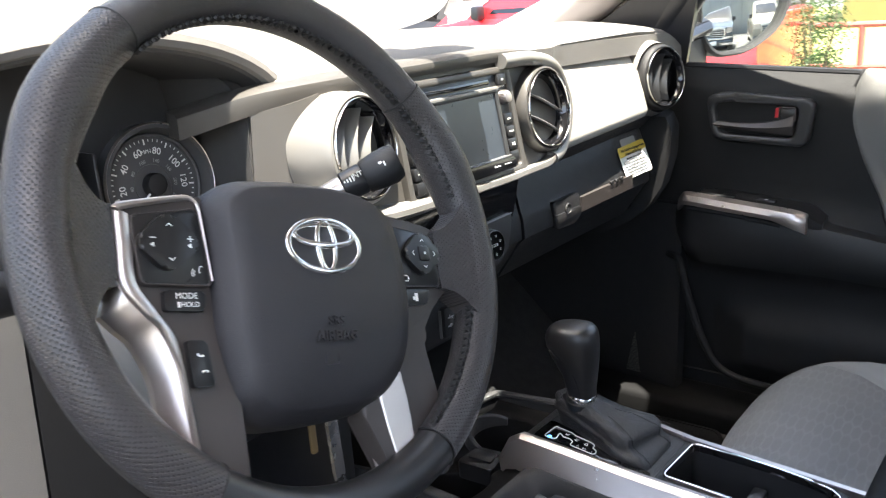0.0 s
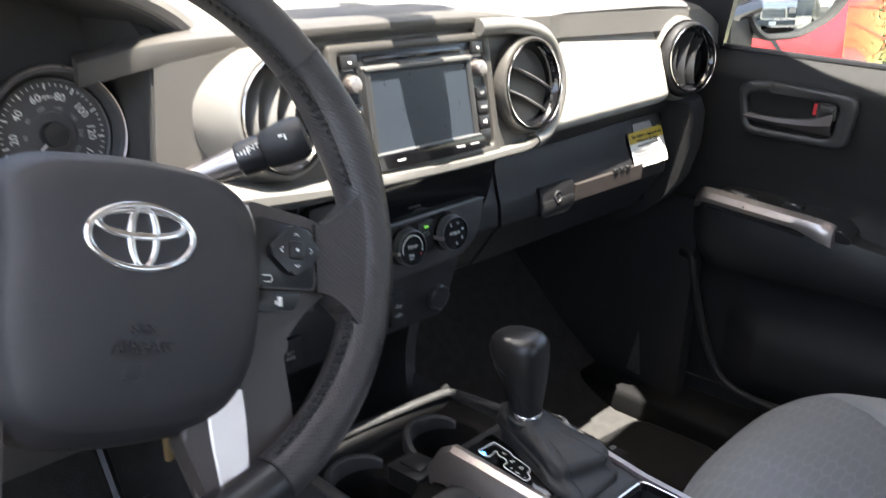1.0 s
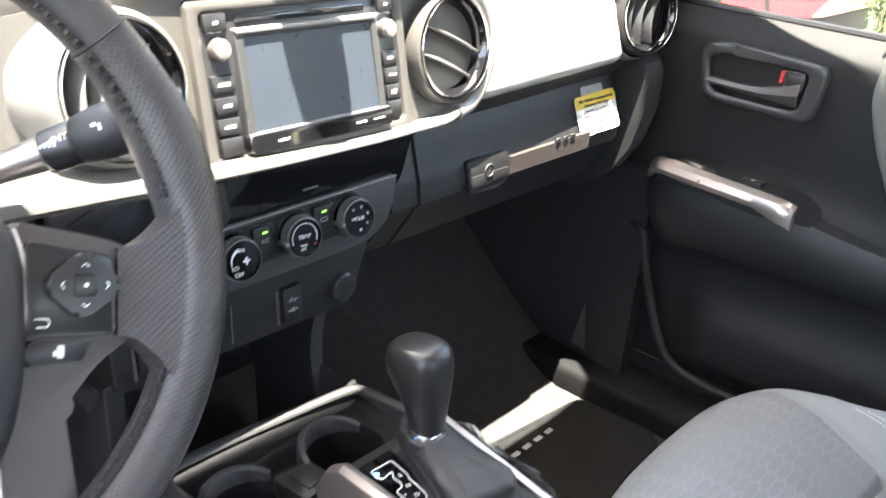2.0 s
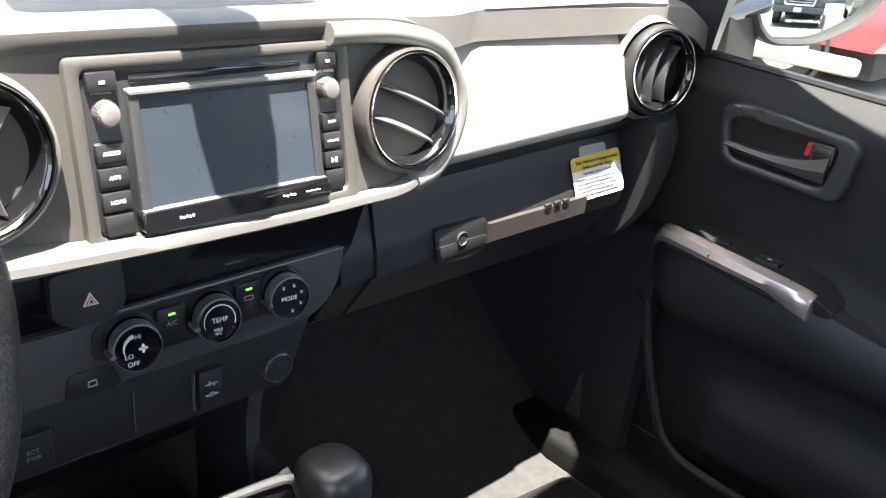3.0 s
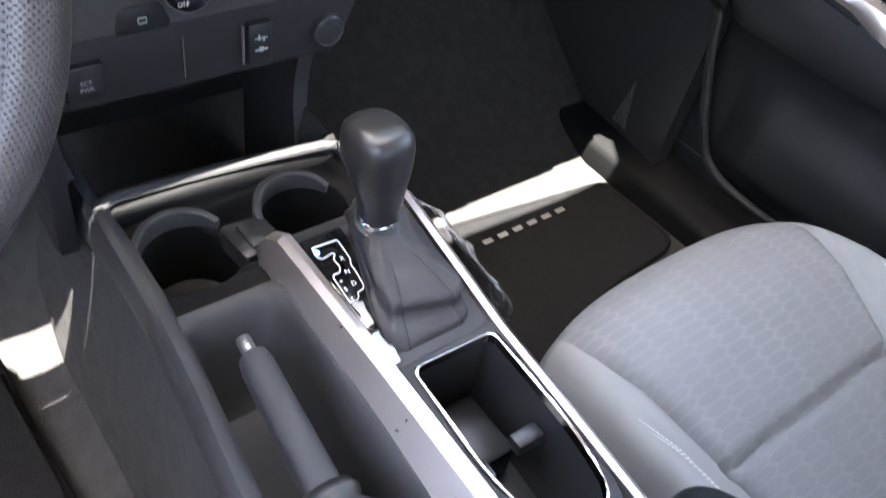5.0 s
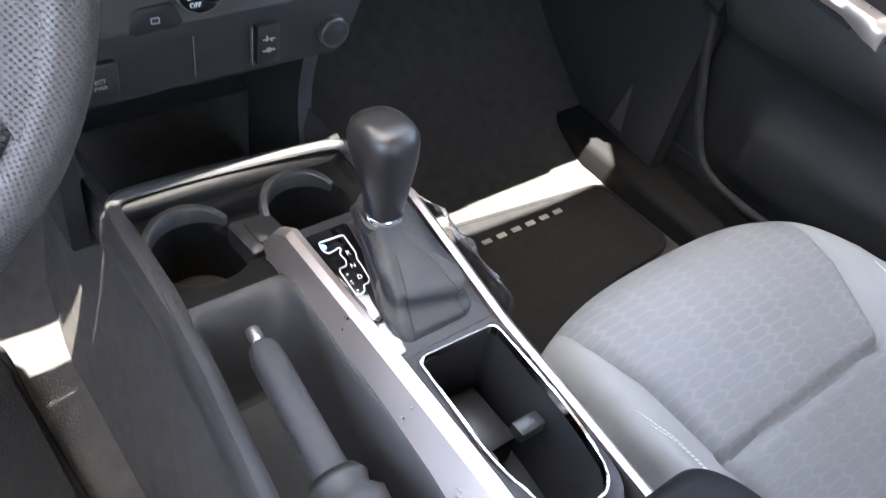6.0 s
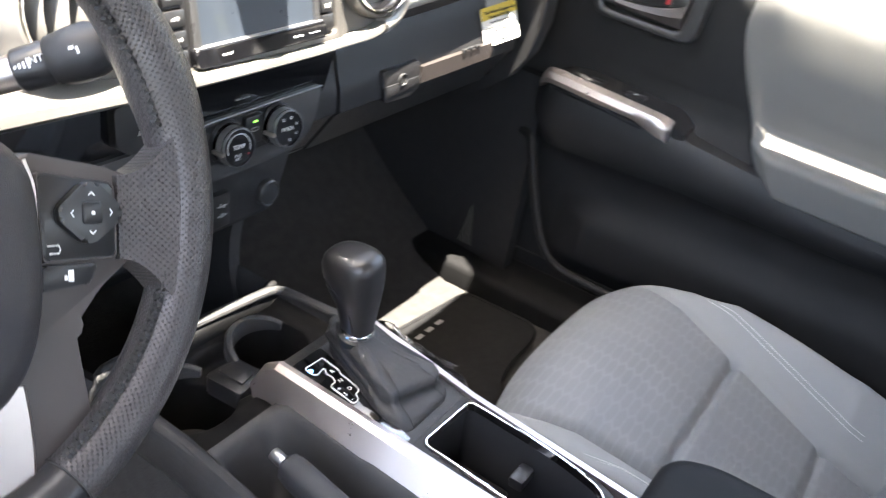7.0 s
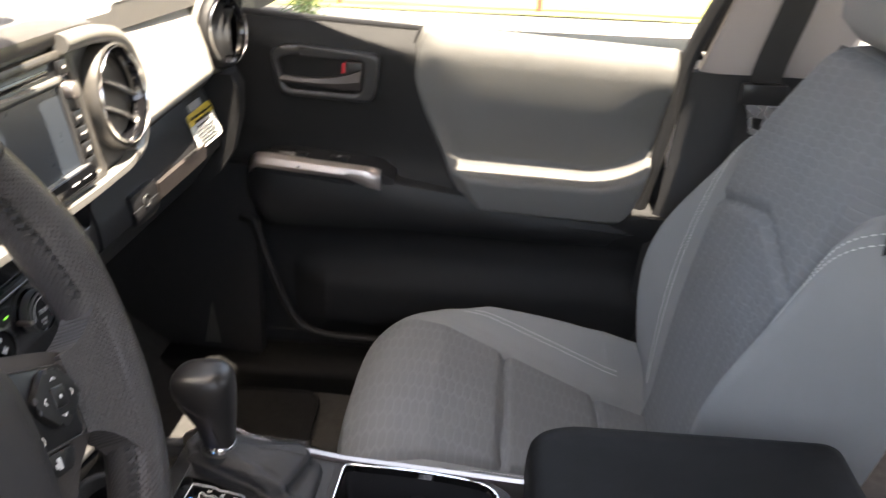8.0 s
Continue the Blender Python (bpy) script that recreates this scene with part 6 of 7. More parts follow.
    mid = min(range(n), key=lambda i: math.hypot(base_o[i][0] - 0.020, base_o[i][1] + 0.217))
    for row in (mid - 1, mid + 2):
        st = []
        for k in range(12):
            p, q = Vector(rings[k][row % n]), Vector(rings[k + 1][row % n])
            for a, b in ((0.05, 0.40), (0.55, 0.90)):
                st.append(sweep([p.lerp(q, a) + Vector((0, -0.0004, 0.0006)), p.lerp(q, b) + Vector((0, -0.0004, 0.0006))], 0.0005, 4))
        unit("stitching", join(*st), thread_black, boot)
    unit("boot_top", lathe([(0.0165, 0.378), (0.0182, 0.383), (0.0178, 0.387), (0.0160, 0.388)], Matrix.Translation((0.015, -0.1300, 0)), 32), leather, s)
    unit("collar", lathe([(0.0148, 0.386), (0.0156, 0.3875), (0.0156, 0.3930), (0.0144, 0.3945)], Matrix.Translation((0.015, -0.1295, 0)), 36), chrome, s, "chrome collar")
    rings = []
    for z, dx, dy, rx, ry in ((0.392, 0, 0, 0.0140, 0.0140), (0.400, 0, 0.001, 0.0148, 0.0150), (0.413, 0.0, 0.002, 0.0166, 0.0176), (0.425, -0.001, 0.004, 0.0192, 0.0212), (0.436, -0.001, 0.007, 0.0219, 0.0248), (0.446, -0.001, 0.009, 0.0234, 0.0270), (0.455, -0.001, 0.010, 0.0236, 0.0275), (0.4620, -0.001, 0.010, 0.0224, 0.0262), (0.4670, -0.001, 0.010, 0.0192, 0.0226), (0.4697, -0.001, 0.009, 0.0130, 0.0156), (0.4706, -0.001, 0.009, 0.005, 0.006)):
        rings.append([(x, y, z - 0.16 * (y + 0.118) * (z - 0.392) / 0.08) for x, y in oval(rx, ry, 36, 0.015 + dx, -0.1295 + dy, 2.5)])
    unit("knob", loft(rings), knob_black, s, "smooth rounded leather knob", sharp=70)
    unit("knob_seam", sweep(curve_points([(0.0002, -0.136, 0.396), (-0.0024, -0.131, 0.417), (-0.0056, -0.125, 0.430), (-0.0088, -0.112, 0.440), (-0.007, -0.101, 0.446)], 6), 0.0006, 5), void_black, s)
    return s


build_shifter()


def build_brake():
    b = thing("hand_brake", (-0.10, -0.25, 0.26), "grey hand brake lever with a push button and gaiter", "hand brake")
    a, e = Vector((-0.105, -0.155, 0.346)), Vector((-0.112, -0.300, 0.322))
    ax = (e - a).normalized()
    mm = Matrix.Translation(a) @ ax.to_track_quat("Z", "Y").to_matrix().to_4x4()
    L = (e - a).length
    prof = [(0.0075, 0.004), (0.0110, 0.007), (0.0128, 0.016), (0.0136, L * 0.5), (0.0142, L * 0.9), (0.0142, L)]
    rings = [[mm @ Vector((r * 0.92 * math.copysign(abs(math.cos(t)) ** 0.8, math.cos(t)), r * 1.15 * math.copysign(abs(math.sin(t)) ** 0.8, math.sin(t)), h)) for t in [2 * math.pi * k / 24 for k in range(24)]] for r, h in prof]
    part("grip", loft(rings), console_grey, b)
    part("button", lathe([(0.0050, -0.010), (0.0056, -0.0085), (0.0056, 0.006)], mm, 20), steel, b, "small chrome push button")
    rings = []
    for k in range(9):
        q = k / 8
        r = 0.018 + 0.018 * q + 0.003 * math.sin(k * 2.4)
        rings.append([mm @ Vector((r * math.cos(t), r * 1.1 * math.sin(t), L * (0.78 + 0.42 * q))) for t in [2 * math.pi * i / 24 for i in range(24)]])
    part("gaiter", loft(rings), leather, b, "creased leather gaiter", sharp=70)


build_brake()


# ---- seats ----
def build_seat(name, cx, mirror, label):
    s = thing(name, (cx, -0.42, 0.06), label, "car seat")

    def limit(y):
        return 0.172 - 0.105 * max(0.0, min(1.0, (-0.24 - y) / 0.30)) * 0.72

    def top(x, y):
        """x from the seat's middle."""
        ax = abs(x)
        e = limit(y)
        base = 0.262 - 0.28 * max(0, -0.30 - y) - 0.10 * max(0, -0.22 - y) * 0.5
        q = max(0, min(1, (ax - e) / 0.11))
        bol = 0.080 * min(1, max(0, (-0.24 - y) / 0.12)) * q * q * (3 - 2 * q)
        crown = 0.010 * (1 - (ax / 0.2) ** 2) if ax < 0.2 else 0
        groove = 0.010 * math.exp(-((ax - e) / 0.0055) ** 2) * min(1, max(0, (-0.215 - y) / 0.05))
        if ax < e:
            groove += 0.011 * math.exp(-((y + 0.390) / 0.0055) ** 2)
        gz = 0.008 * math.exp(-((y + 0.523) / 0.005) ** 2) if ax < e else 0
        return base + bol + crown - groove - gz

    def surf(u, v):
        """v from the front skirt over the top to the rear; u across with rounded sides."""
        a = -1 + 2 * u
        half = 0.226 + 0.012 * math.sin(math.pi * min(1, v * 1.4))
        yt = -0.205 - 0.47 * max(0, v - 0.16) / 0.84
        e = limit(yt)
        x = math.copysign(abs(a) / 0.6 * e if abs(a) < 0.6 else e + (abs(a) - 0.6) / 0.4 * (half - e), a)
        a = x / half
        if v < 0.16:
            q = v / 0.16
            y = -0.188 + 0.014 * math.sin(q * math.pi) - 0.055 * (abs(a) ** 3.2)
            z0 = top(x, -0.205)
            z = 0.10 + (z0 - 0.10) * q ** 0.8
            y -= 0.012 * (1 - q)
        else:
            q = (v - 0.16) / 0.84
            y = -0.188 - 0.055 * (abs(a) ** 3.2) * (1 - q) - 0.482 * q
            z = top(x, y)
        # shoulders of the front edge and of the sides
        fr = max(0, (y + 0.055 * abs(a) ** 3.2 + 0.258) / 0.070)
        z -= 0.030 * min(1.0, fr) ** 2.4 * (v >= 0.16) + (0.030 if v < 0.16 else 0) * (v / 0.16)
        side = max(0, (abs(a) - 0.72) / 0.28)
        z = z - (z - 0.10) * side ** 3.4
        return Vector((cx + x, y, z))

    def in_insert(u, v):
        return abs(-1 + 2 * u) < 0.6 and v > 0.10

    part("cushion_insert", grid(surf, 110, 130, keep=in_insert, uv="cloth"), cloth_insert, s, "blue-grey woven cloth with an embossed hexagon net", sharp=70)
    part("cushion_bolster", grid(surf, 110, 130, keep=lambda u, v: not in_insert(u, v)), cloth_side, s, "plain pale grey cloth bolster", sharp=70)
    part("cushion_base", rbox(cx - 0.20, cx + 0.20, -0.66, -0.235, 0.055, 0.13, 0.02), black_plastic, s)
    # double stitching along the bolsters
    for sgn in (-1, 1):
        st = []
        for off in (0.040, 0.045):
            y = -0.275
            while y > -0.56:
                x = sgn * (limit(y) + off)
                p, q = Vector((cx + x, y, top(x, y) + 0.0004)), Vector((cx + sgn * (limit(y - 0.0026) + off), y - 0.0026, top(x, y - 0.0026) + 0.0004))
                u = (x / 0.236 + 1) / 2
                side = max(0, (abs(x) / 0.236 - 0.72) / 0.28)
                for w in (p, q):
                    w.z -= (w.z - 0.10) * side ** 3.4 + 0.030 * max(0, (w.y + 0.055 * (abs(x) / 0.236) ** 3.2 + 0.258) / 0.070) ** 2.4
                st.append(sweep([p, q], 0.0006, 4))
                y -= 0.0042
        part("stitching", join(*st), thread_pale, s, "pale double stitching")

    # backrest in a leaning frame: a across, b up along it, d forwards
    lean = radians(16)
    org = Vector((cx, -0.655, 0.185))
    up, fw = Vector((0, -math.sin(lean), math.cos(lean))), Vector((0, math.cos(lean), math.sin(lean)))

    def blimit(b):
        return 0.115 + 0.05 * min(1, b / 0.33) + 0.02 * max(0, b - 0.33)

    def bsurf(u, v):
        a = -1 + 2 * u
        b = -0.04 + 0.60 * v
        half = 0.205 + 0.035 * math.sin(math.pi * min(1, max(0, b + 0.04) / 0.46)) - 0.105 * max(0, (b - 0.34) / 0.22) ** 1.5
        e = blimit(b)
        x = math.copysign(abs(a) / 0.6 * e if abs(a) < 0.6 else e + (abs(a) - 0.6) / 0.4 * (half - e), a)
        a = x / half
        ax = abs(x)
        d = 0.052 + 0.022 * math.sin(math.pi * max(0, b) / 0.5)
        d += 0.050 * max(0, min(1, (ax - e) / 0.06)) ** 1.2 * max(0, math.sin(math.pi * min(1, max(0, b + 0.03) / 0.44)))
        d -= 0.010 * math.exp(-((ax - e) / 0.0055) ** 2)
        if ax < e:
            d -= 0.009 * math.exp(-((b - 0.335 + 0.25 * ax) / 0.006) ** 2)
        edge = max(0, (abs(a) - 0.78) / 0.22)
        d -= (d + 0.05) * edge ** 3
        topq = max(0, (v - 0.90) / 0.10)
        d -= (d + 0.05) * topq ** 3
        return org + Vector((x, 0, 0)) + up * b + fw * d

    def in_back(u, v):
        b = -0.04 + 0.60 * v
        return abs(-1 + 2 * u) < 0.6 and b < 0.53

    bm = grid(bsurf, 100, 110, keep=in_back)
    lay = bm.loops.layers.uv.new("cloth")
    for f in bm.faces:
        for lp in f.loops:
            q = lp.vert.co - org
            lp[lay].uv = (q.x, q.dot(up))
    part("backrest_insert", bm, cloth_insert, s, sharp=70)
    part("backrest_bolster", grid(bsurf, 100, 110, keep=lambda u, v: not in_back(u, v)), cloth_side, s, sharp=70)
    rings = []
    for b, w in ((-0.02, 0.17), (0.2, 0.20), (0.40, 0.19), (0.53, 0.13)):
        rings.append([org + Vector((x, 0, 0)) + up * b + fw * d for x, d in ((-w, 0.03), (w, 0.03), (w * 0.95, -0.07), (-w * 0.95, -0.07))])
    part("backrest_shell", loft(rings), black_plastic, s)
    for sgn in (-1, 1):
        st = []
        b = 0.0
        while b < 0.45:
            for off in (0.013, 0.019):
                pts = []
                for bb in (b, b + 0.0028):
                    half = 0.205 + 0.035 * math.sin(math.pi * min(1, max(0, bb + 0.04) / 0.46)) - 0.105 * max(0, (bb - 0.34) / 0.22) ** 1.5
                    u = ((0.6 + 0.4 * off / (half - blimit(bb))) * sgn + 1) / 2
                    pts.append(bsurf(u, (bb + 0.04) / 0.60) + fw * 0.0006)
                st.append(sweep(pts, 0.0006, 4))
            b += 0.0046
        part("stitching", join(*st), thread_pale, s)
    # headrest
    hr = []
    for b, w, d0, d1 in ((0.545, 0.085, -0.01, 0.045), (0.56, 0.118, -0.035, 0.070), (0.60, 0.132, -0.045, 0.082), (0.66, 0.134, -0.045, 0.084), (0.72, 0.122, -0.040, 0.078), (0.75, 0.09, -0.02, 0.06)):
        hr.append([org + Vector((x, 0, 0)) + up * b + fw * (d + (d0 + d1) / 2) for x, d in oval(w, (d1 - d0) / 2, 32, 0, 0, 3.2)])
    part("headrest", loft(hr), cloth_side, s, "grey cloth headrest", sharp=70)
    for x in (-0.06, 0.06):
        part("headrest_post", sweep([org + Vector((x, 0, 0)) + up * 0.48, org + Vector((x, 0, 0)) + up * 0.58], 0.006, 10), chrome, s)
    return s


build_seat("passenger_seat", 0.354, 1, "grey cloth passenger seat with hexagon pattern and pale stitching")
build_seat("driver_seat", -0.375, -1, "grey cloth driver seat with hexagon pattern and pale stitching")


# ---- passenger door ----
def sill_z(y):
    return 0.6680 + 0.050 * y


def build_door():
    d = thing("door_1", (0.70, -0.25, 0.10), "black passenger door panel with grey padded inset and silver pull trim", "car door")
    d["kind"] = "structure"

    def panel(u, v):
        y = 0.115 - 0.755 * u - 0.07 * (v - 0.5) * (u > 0.6) * (u - 0.6) * 2.5
        zt = sill_z(y)
        z = zt + (0.125 - zt) * v
        h = (zt - z)
        x = 0.704 - 0.028 * math.sin(min(1, h / 0.035) * math.pi / 2) + 0.13 * min(0.13, max(0, h - 0.045))
        # belt that carries the arm rest
        belt = math.exp(-((z - 0.385) / 0.055) ** 4)
        x -= 0.022 * belt * max(0, min(1, (0.10 - y) / 0.06))
        # pocket bulge
        x -= 0.030 * math.exp(-((z - 0.20) / 0.06) ** 4) * max(0, min(1, (-0.02 - y) / 0.06)) * (1 - 0.3 * u)
        x -= 0.03 * max(0, (y - 0.06) / 0.10) ** 2
        # sunk where the padded inset sits
        rim = -0.232 if z > 0.58 else -0.232 - 0.45 * (0.58 - z)
        sunk = max(0, min(1, (rim - 0.006 - y) / 0.012)) * max(0, min(1, (z - 0.385) / 0.012))
        x += (0.716 - x) * sunk
        return (x, y, z)

    part("panel", grid(panel, 190, 140, thick=(0.03, 0, 0)), door_black, d, "soft black panel")
    # padded inset
    left = curve_points([(-0.236, 0.666, 0), (-0.226, 0.640, 0), (-0.221, 0.600, 0), (-0.236, 0.55, 0), (-0.262, 0.49, 0), (-0.284, 0.440, 0), (-0.303, 0.405, 0), (-0.322, 0.383, 0)], 6)
    right = curve_points([(-0.622, 0.645, 0), (-0.622, 0.620, 0), (-0.617, 0.580, 0), (-0.609, 0.53, 0), (-0.598, 0.475, 0), (-0.586, 0.430, 0), (-0.572, 0.395, 0), (-0.553, 0.371, 0)], 6)
    bend = lambda q: 0.6705 + (0.022 * (1 - q / 0.22) ** 2 if q < 0.22 else 0.10 * (q - 0.22) ** 2 + 0.010 * (q - 0.22))
    prof = tuple((0.02 * k, bend(0.02 * k)) for k in range(32)) + ((0.665, 0.684), (0.678, 0.681), (0.687, 0.660), (0.70, 0.650), (0.72, 0.647), (0.80, 0.648), (0.93, 0.652), (1, 0.672))

    def inset(u, v):
        k = v * (len(left) - 1)
        i = min(int(k), len(left) - 2)
        a, b = left[i].lerp(left[i + 1], k - i), right[i].lerp(right[i + 1], k - i)
        p = a.lerp(b, u)
        # the ledge sweeps up at the rear
        vv = v + 0.27 * max(0, (u - 0.72) / 0.28) ** 1.8 * max(0, 1 - v) * (v > 0.2) * min(1, (v - 0.2) / 0.2)
        for (va, xa), (vb, xb) in zip(prof, prof[1:]):
            if vv <= vb:
                x = xa + (xb - xa) * (vv - va) / (vb - va)
                break
        else:
            x = prof[-1][1]
        near = max(0.0, min(1.0, u / 0.10))
        top = max(0.0, min(1.0, (x - 0.684) / 0.026))
        x += (0.6775 - x) * 0.75 * (1 - near * near * (3 - 2 * near)) * (1 - top)
        edge = min(u, 1 - u)
        x += 0.008 * max(0, 1 - edge / 0.02) ** 2
        return Vector((x, p.x, p.y))

    part("padded_inset", grid(inset, 60, 90, thick=(0.03, 0, 0)), door_cloth, d, "padded grey inset with a lit ledge", sharp=60)
    part("inset_joint", sweep([inset(0, k / 30) + Vector((0.004, 0.002, 0)) for k in range(31)], 0.0025, 6), void_black, d)
    # arm rest with silver pull
    arm = []
    for y, x, z0, z1 in ((0.058, 0.690, 0.405, 0.420), (0.050, 0.672, 0.388, 0.436), (0.034, 0.648, 0.364, 0.450), (0.012, 0.634, 0.348, 0.458), (-0.01, 0.632, 0.345, 0.460), (-0.06, 0.634, 0.345, 0.455), (-0.14, 0.640, 0.343, 0.444), (-0.185, 0.645, 0.343, 0.437), (-0.21, 0.647, 0.342, 0.428), (-0.32, 0.652, 0.336, 0.412), (-0.46, 0.655, 0.330, 0.388), (-0.585, 0.672, 0.325, 0.372)):
        w = 0.70
        arm.append([(w, y, z0 - 0.01), (x + 0.02, y, z0), (x, y, z0 + 0.03), (x, y, z1 - 0.018), (x + 0.006, y, z1 - 0.004), (x + 0.018, y, z1), (w, y, z1 + 0.002)])
    part("arm_rest", loft(arm), arm_black, d, "black arm rest")
    pts = [(0.026, 0.628, 0.450), (0.018, 0.620, 0.461), (0.00, 0.6185, 0.4635), (-0.06, 0.622, 0.4570), (-0.13, 0.626, 0.4500), (-0.157, 0.6275, 0.4470), (-0.172, 0.630, 0.4435), (-0.1795, 0.634, 0.439)]
    rings = []
    for y, x, z in [(p.x, p.y, p.z) for p in curve_points(pts, 6)]:
        low = z - 0.011 - 0.009 * max(0.0, min(1.0, (-0.128 - y) / 0.035))
        rings.append([(x, y, low), (x - 0.002, y, z - 0.004), (x + 0.002, y, z + 0.005), (x + 0.012, y, z + 0.010), (x + 0.018, y, z + 0.008), (x + 0.018, y, low - 0.001)])
    part("silver_pull", loft(rings), silver, d, "satin silver pull trim")
    part("pull_slot", sweep(curve_points([(0.630, 0.010, 0.446), (0.632, -0.06, 0.440), (0.637, -0.14, 0.429)], 6), 0.0045, 8), void_black, d)
    pod = part("switch_pod", loft([[(0.690, y, z - 0.02), (0.640 + k, y, z - 0.02), (0.638 + k, y, z - 0.004), (0.645 + k, y, z), (0.690, y, z + 0.004)] for y, z, k in ((0.005, 0.461, 0.0), (-0.03, 0.464, 0.0), (-0.13, 0.456, 0.002), (-0.175, 0.451, 0.004), (-0.200, 0.436, 0.012))]), smooth_black, d, "black switch pod")
    part("window_switch", rbox(0.655, 0.672, -0.125, -0.095, 0.456, 0.463, 0.002), smooth_black, pod)
    part("lock_switch", rbox(0.655, 0.670, -0.060, -0.036, 0.460, 0.466, 0.002), smooth_black, pod)
    part("switch_mark", rbox(0.660, 0.664, -0.113, -0.108, 0.4630, 0.4636, 0), print_white, pod)
    # inner handle in its dark frame
    unit = placed(Matrix.Translation((0, 0.005, -0.007)))
    o = smooth_outline([(-0.008, 0.634), (-0.040, 0.642), (-0.182, 0.632), (-0.170, 0.556), (-0.020, 0.563)], [0.014, 0.02, 0.018, 0.018, 0.018], 6)
    hx, hy = -0.090, 0.602
    i = [(hx + (a - hx) * 0.78 + 0.004, hy + (b - hy) * 0.66 - 0.002) for a, b in o]
    h = unit("handle_frame", ring_plate(o, i, yz, 0.695, 0.665, 0.0060, 4), frame_black, d, "rounded black handle frame")
    unit("recess", slab(i, yz, 0.700, 0.683, 0), void_black, h)
    lever = []
    for k in range(13):
        q = k / 12
        y = -0.022 - 0.128 * q
        zc, hh = 0.5890 - 0.010 * q + 0.012 * q ** 3, 0.0045 + 0.011 * q ** 3
        lever.append([(0.680, y, zc - hh), (0.668 - 0.004 * q, y, zc - hh), (0.664 - 0.005 * q, y, zc), (0.668 - 0.004 * q, y, zc + hh), (0.680, y, zc + hh)])
    unit("lever", loft(lever), spoke_grey, h, "dark grey pull lever")
    unit("lock_tab", rbox(0.666, 0.680, -0.1505, -0.1285, 0.598, 0.617, 0.003), smooth_black, h)
    unit("lock_rim", ring_plate(rrect(0.0265, 0.0235, 0.004, 4, -0.1395, 0.6075), rrect(0.0210, 0.0180, 0.003, 4, -0.1395, 0.6075), yz, 0.680, 0.6655, 0.0012), spoke_grey, h)
    unit("lock_mark", slab([(-0.1215, 0.617), (-0.1265, 0.618), (-0.1250, 0.602), (-0.1200, 0.602)], yz, 0.682, 0.667, 0), signal_red, h, "red lock mark")
    # pocket front fold and grille
    part("pocket_edge", sweep(curve_points([(0.660, 0.055, 0.350), (0.646, 0.030, 0.348), (0.642, 0.022, 0.325), (0.642, 0.008, 0.275), (0.642, -0.018, 0.205), (0.643, -0.050, 0.158), (0.648, -0.12, 0.140), (0.660, -0.30, 0.135), (0.664, -0.52, 0.130)], 8), 0.0065, 10), door_black, d)
    # window glass, its rubber, and outer skin
    part("sill_rubber", sweep([(0.716, y, sill_z(y) + 0.002) for y in (0.10, -0.1, -0.3, -0.5, -0.66)], 0.006, 8), smooth_black, d)
    g = part("window_glass", grid(lambda u, v: (0.742 - 0.13 * v ** 1.2, 0.10 - 0.78 * u - 0.12 * v * (u - 0.1), sill_z(0.10 - 0.78 * u) - 0.01 + 0.50 * v), 12, 12), window_glass, d)
    g.visible_shadow = False
    part("outer_skin", grid(lambda u, v: (0.76 + 0.05 * math.sin(math.pi * v), 0.45 - 1.12 * u, 0.655 - 0.75 * v), 20, 16, thick=(0.02, 0, 0)), white_paint, d, "white painted outer skin")
    # black corner cover by the mirror
    part("mirror_corner", loft([[(0.703 - 0.02 * k, yf, z), (0.703 - 0.02 * k, yb, z), (0.735, yb + 0.01, z), (0.735, yf, z)] for z, yf, yb, k in ((0.675, 0.30, 0.046, 0), (0.74, 0.22, 0.034, 0.3), (0.80, 0.12, 0.020, 0.8), (0.90, -0.02, -0.030, 2.0))]), smooth_black, d, "black corner cover")
    return d


build_door()


def build_kick():
    k = thing("kick_panel", (0.66, 0.15, 0.06), "black side kick panel with a small speaker grille", "panel")
    part("cover", grid(lambda u, v: (0.640 + 0.035 * math.sin(math.pi * u) * 0.5 + 0.02 * v, 0.03 + 0.42 * u, 0.10 + 0.34 * v), 16, 14, thick=(0.03, 0, 0)), void_black, k)
    dots = bmesh.new()
    for i in range(16):
        for j in range(34):
            y, z = 0.102 + 0.0026 * i + (j % 2) * 0.0013, 0.112 + 0.0025 * j
            low = 0.104 + 0.013 * (z - 0.112) / 0.08
            if low < y < low + 0.031 * (1 - (z - 0.110) / 0.082):
                x = 0.640 + 0.0175 * math.sin(math.pi * (y - 0.03) / 0.42) + 0.02 * (z - 0.10) / 0.34
                m = Matrix.Translation((x - 0.0006, y, z)) @ Matrix.Rotation(radians(-90), 4, "Y")
                bmesh.ops.create_circle(dots, cap_ends=True, segments=6, radius=0.00085, matrix=m)
    # pale grey dots paint the sunlit look of the mesh
    part("grille", dots, trim_grey, k, "pale dotted speaker grille")


build_kick()


